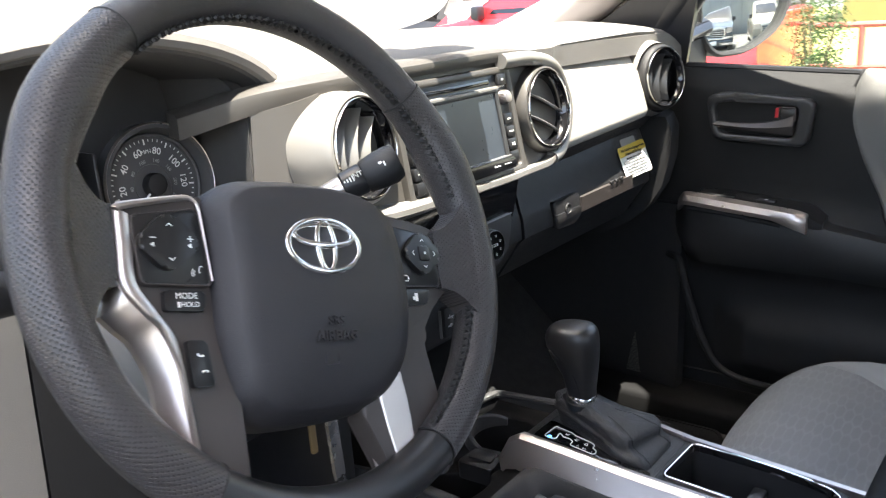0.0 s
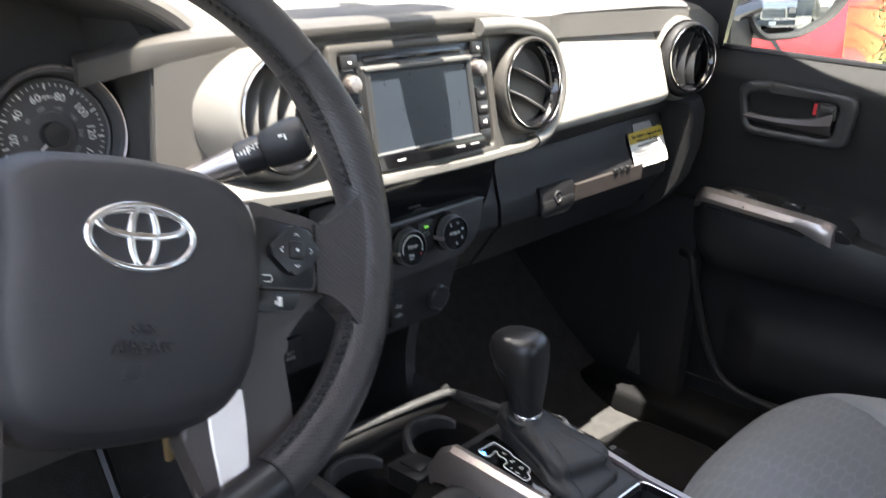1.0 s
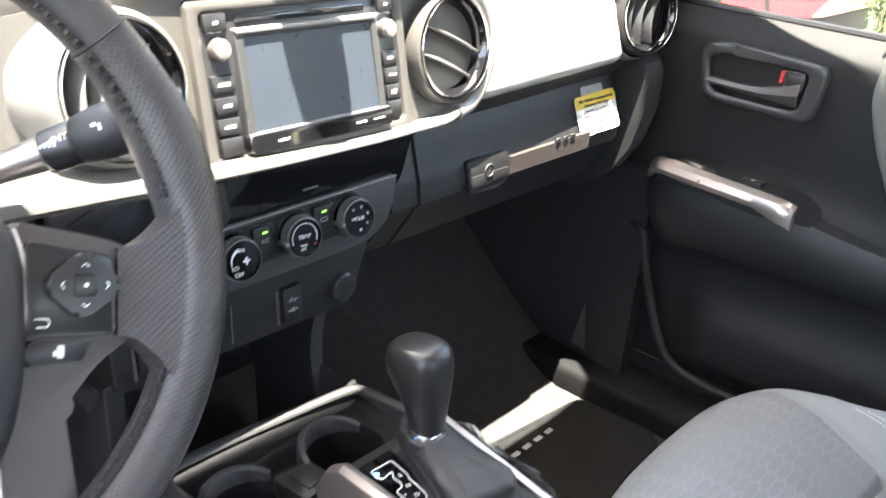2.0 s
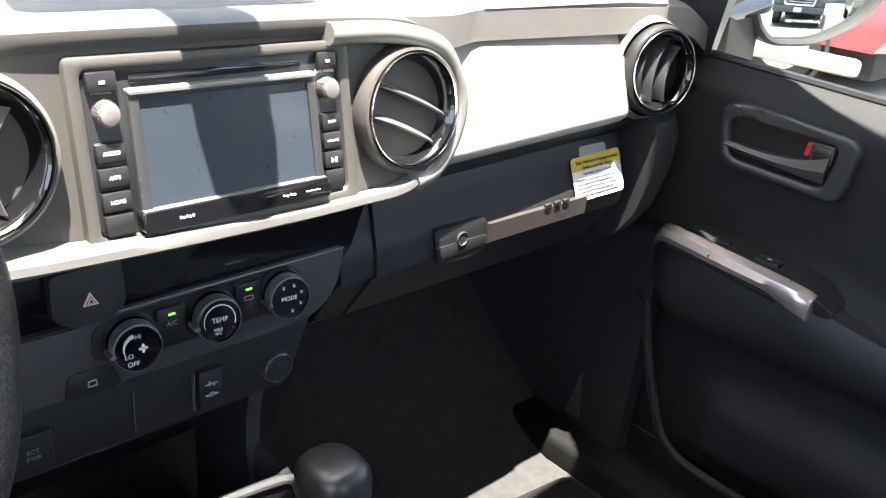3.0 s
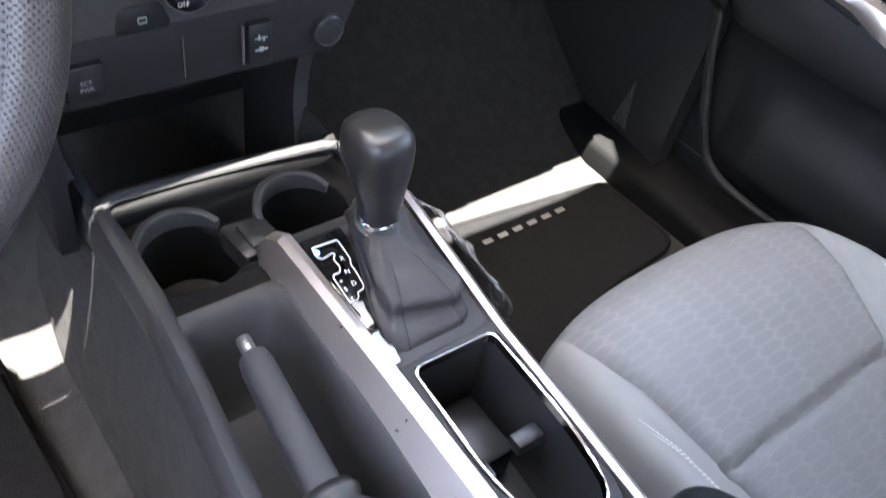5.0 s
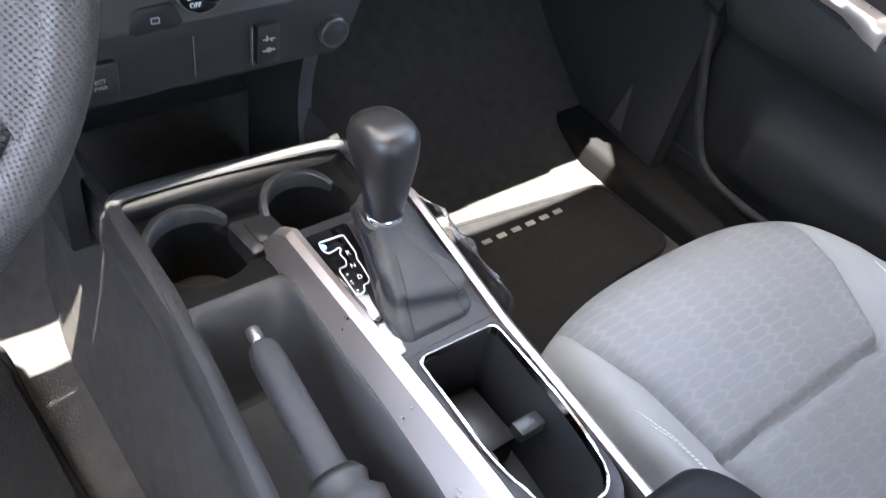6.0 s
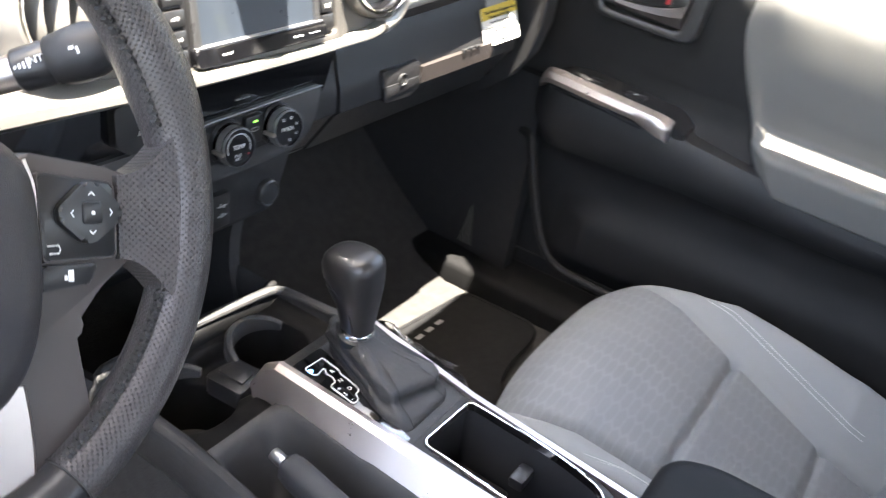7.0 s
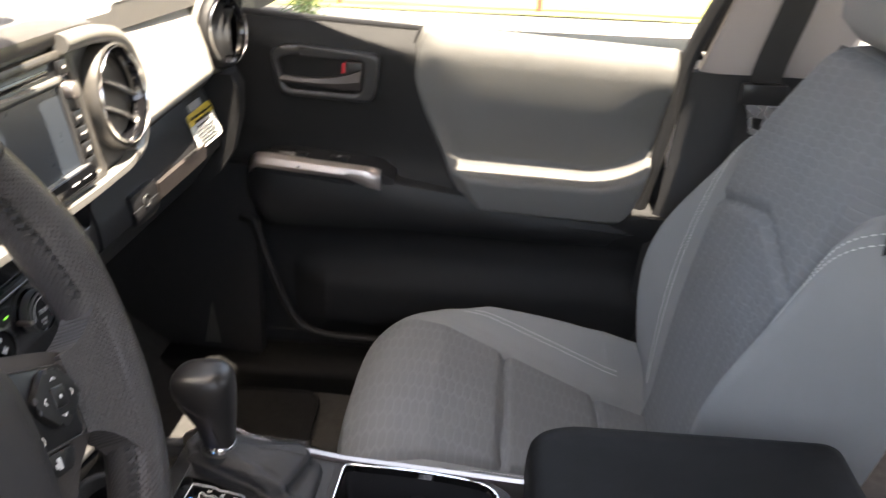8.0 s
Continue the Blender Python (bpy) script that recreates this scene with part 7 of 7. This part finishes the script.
def build_belt():
    b = thing("seat_belt", (0.68, -0.75, 0.56), "black seat belt with a steel tongue beside the pillar", "seat belt")
    path = curve_points([(0.575, -0.85, 1.05), (0.64, -0.80, 0.86), (0.668, -0.765, 0.70), (0.674, -0.745, 0.60), (0.672, -0.735, 0.45), (0.675, -0.73, 0.12)], 8)
    rings = []
    for p in path:
        rings.append([p + Vector(q) for q in ((0, -0.023, 0), (-0.0015, 0, 0), (0, 0.023, 0), (0.0015, 0.023, 0), (0.0015, -0.023, 0))])
    part("strap", loft(rings), webbing, b)
    to3 = lambda y, z, d: (0.668 + d, y, z)
    t = part("tongue", ring_plate(smooth_outline([(-0.715, 0.600), (-0.775, 0.596), (-0.762, 0.560), (-0.755, 0.535), (-0.732, 0.535), (-0.728, 0.562)], 0.005), smooth_outline([(-0.735, 0.560), (-0.751, 0.560), (-0.750, 0.552), (-0.748, 0.543), (-0.738, 0.543), (-0.736, 0.552)], 0.002), to3, -0.004, -0.007, 0.0006), steel, b, "steel belt tongue")
    part("tongue_grip", rbox(0.655, 0.672, -0.778, -0.712, 0.580, 0.612, 0.005), smooth_black, b)


build_belt()


# ---- floor mats and small things ----
def build_mats():
    m = thing("floor_mat", (0.36, 0.0, 0.05), "black carpet floor mat with pale letters along its front", "floor mat", "mats")
    o = smooth_outline([(0.150, 0.105), (0.572, 0.056), (0.575, -0.075), (0.545, -0.090), (0.452, -0.094), (0.400, -0.11), (0.395, -0.30), (0.160, -0.30)], [0.04, 0.02, 0.02, 0.02, 0.02, 0.03, 0.03, 0.03], 5)
    rise = lambda y: 0.0645 + (0.0 if y < 0.10 else (y - 0.10) * 0.55)
    bm = slab(o, lambda a, b, d: (a, b, rise(b) + d), 0, 0.009, 0.003)
    part("carpet_top", bm, mat_pile, m)
    part("edging", sweep([(a, b, rise(b) + 0.006) for a, b in o], 0.005, 6, loop=True), mat_pile, m)
    for k in range(6):
        x = 0.330 + 0.0262 * k
        part("pale_bar", rbox(x, x + 0.015, 0.0370, 0.0445, 0.0730, 0.0746, 0.0003, 1), print_grey, m)
    d = thing("floor_mat", (-0.40, 0.05, 0.05), "black carpet floor mat before the driver seat", "floor mat", "mats")
    o = smooth_outline([(-0.60, 0.16), (-0.24, 0.16), (-0.235, 0.06), (-0.225, -0.10), (-0.24, -0.28), (-0.60, -0.28)], 0.03, 5)
    part("carpet_top", slab(o, lambda a, b, d: (a, b, rise(b) + d), 0, 0.009, 0.003), mat_pile, d)
    part("edging", sweep([(a, b, rise(b) + 0.006) for a, b in o], 0.005, 6, loop=True), mat_pile, d)
    # pedals
    p = thing("pedals", (-0.30, 0.28, 0.15), "black rubber brake and accelerator pedals", "pedals")
    for x, w, z in ((-0.33, 0.10, 0.22), (-0.21, 0.055, 0.20)):
        bm = rbox(-w / 2, w / 2, -0.03, 0.03, -0.006, 0.006, 0.004)
        part("pedal", bm, smooth_black, p, m=Matrix.Translation((x, 0.26, z)) @ Matrix.Rotation(radians(-48), 4, "X"))
        part("pedal_arm", sweep([(x, 0.275, z + 0.01), (x, 0.34, z + 0.12), (x, 0.40, z + 0.22)], 0.008, 8), smooth_black, p)
    # clear plastic wrapper beside the console
    w = thing("plastic_wrapper", (0.13, -0.08, 0.2), "crumpled clear plastic bag tucked beside the console", "plastic bag")

    def crumple(u, v):
        q = noise.noise_vector((u * 2.5, v * 3.0, 3.0)) * 0.010 + noise.noise_vector((u * 7, v * 9, 8.0)) * 0.0035
        return Vector((0.086 + 0.068 * u * (1 - 0.45 * v), -0.075 - 0.120 * v, 0.352 - 0.085 * u ** 1.5)) + q

    part("film", grid(crumple, 40, 60), bag_film, w, sharp=20)


build_mats()


def build_mirrors():
    r = thing("rear_view_mirror", (-0.02, 0.0, 0.95), "black rear-view mirror hanging from the windscreen", "mirror")
    part("shell", loft([[(-0.01 + a * s, y, 0.900 + b * s) for a, b in rrect(0.22, 0.060, 0.028, 6)] for s, y in ((0.8, 0.062), (0.98, 0.05), (1.0, 0.032), (0.98, 0.029))]), smooth_black, r)
    part("glass", slab(rrect(0.210, 0.052, 0.024, 6, -0.01, 0.900), xz, 0.029, 0.027, 0), mirror_glass, r)
    part("stem", sweep(curve_points([(-0.015, 0.05, 0.905), (-0.022, -0.020, 0.955), (-0.024, -0.062, 0.990), (-0.022, 0.0, 1.030), (-0.022, 0.058, 1.045)], 6), [0.016 + 0.012 * math.sin(math.pi * k / 24) for k in range(25)], 10), smooth_black, r)
    m = thing("door_mirror", (0.95, 0.10, 0.70), "black door mirror outside the passenger window", "mirror")
    o = smooth_outline([(-0.118, -0.055), (-0.085, -0.100), (0.00, -0.098), (0.080, -0.062), (0.114, 0.0), (0.120, 0.105), (-0.118, 0.105)], [0.03, 0.04, 0.03, 0.04, 0.03, 0.04, 0.03], 6)
    c = Vector((0.985, 0.045, 0.772))
    yaw = MIRROR_YAW
    M = Matrix.Translation(c) @ Matrix.Rotation(radians(yaw), 4, "Z") @ Matrix.Rotation(radians(90 + MIRROR_TIP), 4, "X")
    part("housing", loft([[M @ Vector((a * s, b * s, d)) for a, b in o] for s, d in ((0.45, -0.085), (0.85, -0.07), (1.04, -0.03), (1.06, 0.004), (1.02, 0.010), (0.965, 0.006), (0.955, -0.012))], cap=False), door_black, m)
    bulged = lambda a, b: M @ Vector((a, b, -0.001 - (a * a + b * b) / (2 * 1.4)))
    part("reflecting_glass", loft([[bulged(a * k * 0.955, b * k * 0.955) for a, b in o] for k in (1.0, 0.9, 0.8, 0.7, 0.6, 0.5, 0.4, 0.3, 0.2, 0.1, 0.02)]), mirror_glass, m, "convex mirror glass", sharp=80)
    for words, b in (("OBJECTS IN MIRROR ARE", -0.066), ("CLOSER THAN THEY APPEAR", -0.078)):
        part("etched_words", text_bm(words, 0.0055, M @ Matrix.Translation((-0.025, b - 0.004, -0.0018)), 0.0002), print_grey, m)
    foot = smooth_outline([(0.178, 0.600), (0.083, 0.610), (0.088, 0.700), (0.098, 0.790), (0.128, 0.800)], 0.008, 3)
    part("foot", slab(foot, yz, 0.900, 0.815, 0.008, 3), door_black, m, "dark grey mirror foot on the door corner")
    part("foot_joint", rbox(0.812, 0.817, 0.108, 0.114, 0.618, 0.76, 0.001, 1), void_black, m)
    part("arm", sweep(curve_points([(0.76, 0.12, 0.715), (0.82, 0.115, 0.712), (0.90, 0.10, 0.725)], 6), 0.028, 12, flat=0.7), gloss_black, m)


MIRROR_YAW, MIRROR_TIP = -26.0, -2.7
build_mirrors()


# ---- outside ----
def build_car(name, paint, m, label, tall=1.0, pickup=False):
    """A parked vehicle: x along its width, y forwards, z up from the ground; about 1.9 m wide, 5 m long."""
    c = thing(name, m.translation, label, "vehicle", "parked vehicles")
    W = 0.93
    prof = [(2.45, 0.55), (2.5, 0.75), (2.42, 1.0), (2.2, 1.08), (1.15, 1.16), (0.95, 1.20), (-2.3, 1.16), (-2.5, 1.1), (-2.52, 0.6), (-2.4, 0.42), (2.3, 0.42)]
    rings = []
    for s, k in ((-1.0, 0.93), (-0.97, 0.985), (-0.8, 1.0), (0.8, 1.0), (0.97, 0.985), (1.0, 0.93)):
        rings.append([(s * W, y * (1 - 0.02 * (abs(s) > 0.9)), 0.42 + (z - 0.42) * k) for y, z in prof])
    part("body", loft(rings), paint, c, m=m)
    back = -0.55 if pickup else -2.2
    cab = []
    for z, yf, yb, w in ((1.15, 1.05, back - 0.25, 0.86), (1.45, 0.55, back, 0.80), (1.72, 0.15, back + 0.15, 0.70), (1.78, -0.05, back + 0.25, 0.62)):
        cab.append([(-w, yb, z * tall), (w, yb, z * tall), (w, yf - 0.06, z * tall), (w * 0.8, yf, z * tall), (-w * 0.8, yf, z * tall), (-w, yf - 0.06, z * tall)])
    part("cabin", loft(cab), paint, c, m=m)
    ws = part("windscreen", loft([[(-0.74, 0.95, 1.22), (0.74, 0.95, 1.22), (0.74, 0.99, 1.20), (-0.74, 0.99, 1.20)], [(-0.62, 0.22, 1.69), (0.62, 0.22, 1.69), (0.62, 0.27, 1.68), (-0.62, 0.27, 1.68)]]), gloss_black, c, m=m)
    for s in (-1, 1):
        part("side_window", loft([[(s * 0.815, 0.60, 1.24), (s * 0.815, back - 0.02, 1.24), (s * 0.845, back - 0.02, 1.24), (s * 0.845, 0.60, 1.24)], [(s * 0.70, 0.15, 1.66), (s * 0.70, back + 0.14, 1.66), (s * 0.735, back + 0.14, 1.66), (s * 0.735, 0.15, 1.66)]]), gloss_black, c, m=m)
        lamp = part("headlamp", loft([[(s * x, y, z) for x, z in ((0.60, 0.82), (0.90, 0.84), (0.90, 1.0), (0.62, 0.98))] for y in (2.38, 2.49)]), silver, c, m=m)
        part("side_mirror", rbox(s * 0.95 - 0.09, s * 0.95 + 0.09, 0.62, 0.74, 1.18, 1.34, 0.04), smooth_black, c, m=m)
        for y in (1.55, -1.55):
            wm = m @ Matrix.Translation((s * 0.80, y, 0.38)) @ Matrix.Rotation(radians(90) * s, 4, "Y")
            w = part("wheel", lathe([(0.22, -0.1), (0.36, -0.1), (0.385, -0.06), (0.385, 0.08), (0.36, 0.125), (0.25, 0.12)], wm, 32, cap=False), tyre_rubber, c)
            part("rim", lathe([(0.25, 0.115), (0.23, 0.09), (0.10, 0.08), (0.0005, 0.10)], wm, 24), silver, w)
            part("wheel_arch", lathe([(0.44, -0.06), (0.44, 0.132), (0.40, 0.135), (0.38, -0.06)], wm, 32, cap=False), smooth_black, c)
        part("door_line", join(rbox(s * 0.925 - 0.012, s * 0.925 + 0.012, 0.79, 0.80, 0.5, 1.15, 0), rbox(s * 0.925 - 0.012, s * 0.925 + 0.012, -0.31, -0.30, 0.5, 1.15, 0)), void_black, c, m=m)
    part("grille", rbox(-0.52, 0.52, 2.40, 2.515, 0.66, 0.98, 0.05), smooth_black, c, m=m)
    for k in range(4):
        part("grille_bar", rbox(-0.46, 0.46, 2.49, 2.53, 0.72 + 0.07 * k, 0.74 + 0.07 * k, 0.004), chrome, c, m=m)
    part("grille_frame", ring_plate(rrect(1.12, 0.40, 0.10, 5, 0, 0.82), rrect(0.98, 0.28, 0.07, 5, 0, 0.82), xz, 2.46, 2.53, 0.012), chrome, c, m=m)
    part("bumper", rbox(-0.93, 0.93, 2.36, 2.56, 0.42, 0.62, 0.06), grey_paint, c, m=m)
    part("plate", rbox(-0.16, 0.16, 2.555, 2.57, 0.46, 0.58, 0.01), paper, c, m=m)
    if pickup:
        part("bed_opening", rbox(-0.78, 0.78, -2.40, back - 0.38, 0.9, 1.168, 0.02), void_black, c, m=m)
    return c


def park(x, y, turn):
    return Matrix.Translation((x, y, GROUND)) @ Matrix.Rotation(radians(turn), 4, "Z")


def build_outside():
    g = grid(lambda u, v: (-400 + 800 * u, -400 + 800 * v, GROUND), 8, 8)
    plain("ground", g, asphalt, "pale sunlit asphalt of a car lot", "ground")
    lawn = grid(lambda u, v: (9.4 + 30 * u, -14 + 60 * v, GROUND + 0.02 + 0.03 * noise.noise((u * 60, v * 90, 0))), 60, 60)
    plain("lawn", lawn, grass, "bright sunlit grass strip", "grass")
    m = park(8.25, 4.55, 0)
    c = build_car("parked_car", red_paint, m, "red parked pickup with a cream step bar", 1.0, True)
    part("step_bar", rbox(-1.02, -0.90, -2.30, 2.30, 0.20, 0.36, 0.05), sand_paint, c, "cream painted step bar", m=m)
    part("chassis", rbox(-0.80, 0.80, -2.35, 2.35, 0.16, 0.46, 0.03), void_black, c, m=m)
    build_car("parked_car", red_paint, park(12.5, 13.0, 60), "red parked car farther off", 0.95)
    build_car("parked_truck", grey_paint, park(3.5, -12.2, 16), "dark grey parked pickup facing the camera", 1.02, True)
    build_car("parked_truck", sand_paint, park(0.7, -13.2, 16), "sand-coloured parked pickup beside it", 1.02, True)
    build_car("parked_truck", sand_paint, park(6.4, -11.8, 16), "sand-coloured parked pickup in the row", 1.02, True)
    # own bonnet
    h = thing("bonnet", (0, 1.4, 0.5), "white painted bonnet before the windscreen", "bonnet")
    part("skin", grid(lambda u, v: (-0.80 + 1.60 * u, 0.64 + 1.25 * v, 0.70 + 0.05 * math.sin(math.pi * u) - 0.12 * v ** 2), 20, 20, thick=(0, 0, -0.04)), white_paint, h)
    part("scuttle", rbox(-0.78, 0.78, 0.56, 0.66, 0.66, 0.71, 0.01), smooth_black, h)
    part("wing", rbox(-0.92, -0.78, 0.45, 1.9, 0.2, 0.68, 0.05), white_paint, h)
    part("wing", rbox(0.78, 0.92, 0.45, 1.9, 0.2, 0.68, 0.05), white_paint, h)
    # rail fence on the grass edge
    f = thing("rail_fence", (9.7, 1.7, GROUND), "red painted pipe rail fence", "fence")
    for z in (0.40, 0.86):
        part("rail", sweep([(9.7, y, GROUND + z) for y in (-3.1, 0, 8, 16)], 0.035, 8), rail_red, f)
    for k in range(8):
        y = -3.08 + 2.4 * k
        part("post", sweep([(9.7, y, GROUND), (9.7, y, GROUND + 0.86)], 0.035, 8), rail_red, f)
    # buildings
    b = thing("building", (27, 0, GROUND), "tan rendered building beyond the grass", "building")
    part("wall", rbox(26.0, 36, -7.0, 5.8, GROUND, 8.5, 0.02), render_wall, b)
    part("roof", rbox(25.8, 36.2, -7.2, 6.0, 8.5, 8.7, 0.03), shed_metal, b)
    s = thing("shed", (0, -20, GROUND), "long grey metal shed behind the parked trucks", "building")
    part("wall", rbox(-14, 18, -28.5, -22.5, GROUND, 3.6, 0.02), shed_metal, s)
    for k in range(26):
        part("rib", rbox(-14 + 1.24 * k, -13.9 + 1.24 * k, -22.52, -22.44, GROUND, 3.6, 0), print_grey, s)
    part("roof", rbox(-14.3, 18.3, -28.6, -22.1, 3.6, 3.8, 0.03), shed_metal, s)


def build_bush(x, y, size, seed, label, tall=1.0, leaf=1.0, leaves=2600):
    rnd = random.Random(seed)
    b = thing("bush", (x, y, GROUND), label, "bush", "bushes")
    base = Vector((x, y, GROUND))
    tips = []
    for k in range(7):
        a = rnd.uniform(0, 6.28)
        p = [base]
        for i in range(4):
            p.append(p[-1] + Vector((math.cos(a) * 0.12 * size * rnd.uniform(0.4, 1.2), math.sin(a) * 0.12 * size * rnd.uniform(0.4, 1.2), 0.34 * size * tall * rnd.uniform(0.7, 1.2))))
        part("stem", sweep(p, [0.03 * size, 0.024 * size, 0.018 * size, 0.012 * size, 0.006 * size], 6), bark, b)
        tips += p[1:]
    verts, faces = [], []
    for k in range(leaves):
        t = rnd.choice(tips)
        c = t + Vector((rnd.gauss(0, 0.17), rnd.gauss(0, 0.17), rnd.gauss(0.04, 0.15))) * size
        d = Vector((rnd.gauss(0, 1), rnd.gauss(0, 1), rnd.gauss(0, 0.8))).normalized()
        e = d.cross(Vector((rnd.gauss(0, 1), rnd.gauss(0, 1), rnd.gauss(0, 1)))).normalized()
        l, w = 0.075 * size * leaf * rnd.uniform(0.6, 1.2), 0.028 * size * leaf * rnd.uniform(0.7, 1.2)
        i = len(verts)
        verts += [c - d * l, c + e * w, c + d * l, c - e * w]
        faces += [(i, i + 1, i + 2), (i, i + 2, i + 3)]
    me = bpy.data.meshes.new("foliage")
    me.from_pydata(verts, [], faces)
    me.materials.append(leaf_green)
    ob = settle(new("foliage", me), b)
    tagged(ob, kind="stuff")


build_outside()
build_bush(7.0, 1.50, 0.40, 3, "leafy green bush beside the red pickup", 2.6, 0.62, 5200)
build_bush(12.0, 3.3, 1.3, 7, "green hedge shrub on the grass", 0.9, 0.45, 6000)
build_bush(11.0, 6.5, 1.5, 5, "broad green bush on the grass", 1.0, 0.5, 6000)
build_bush(10.5, -4.5, 1.6, 9, "round green bush on the grass", 1.0, 0.5, 6000)
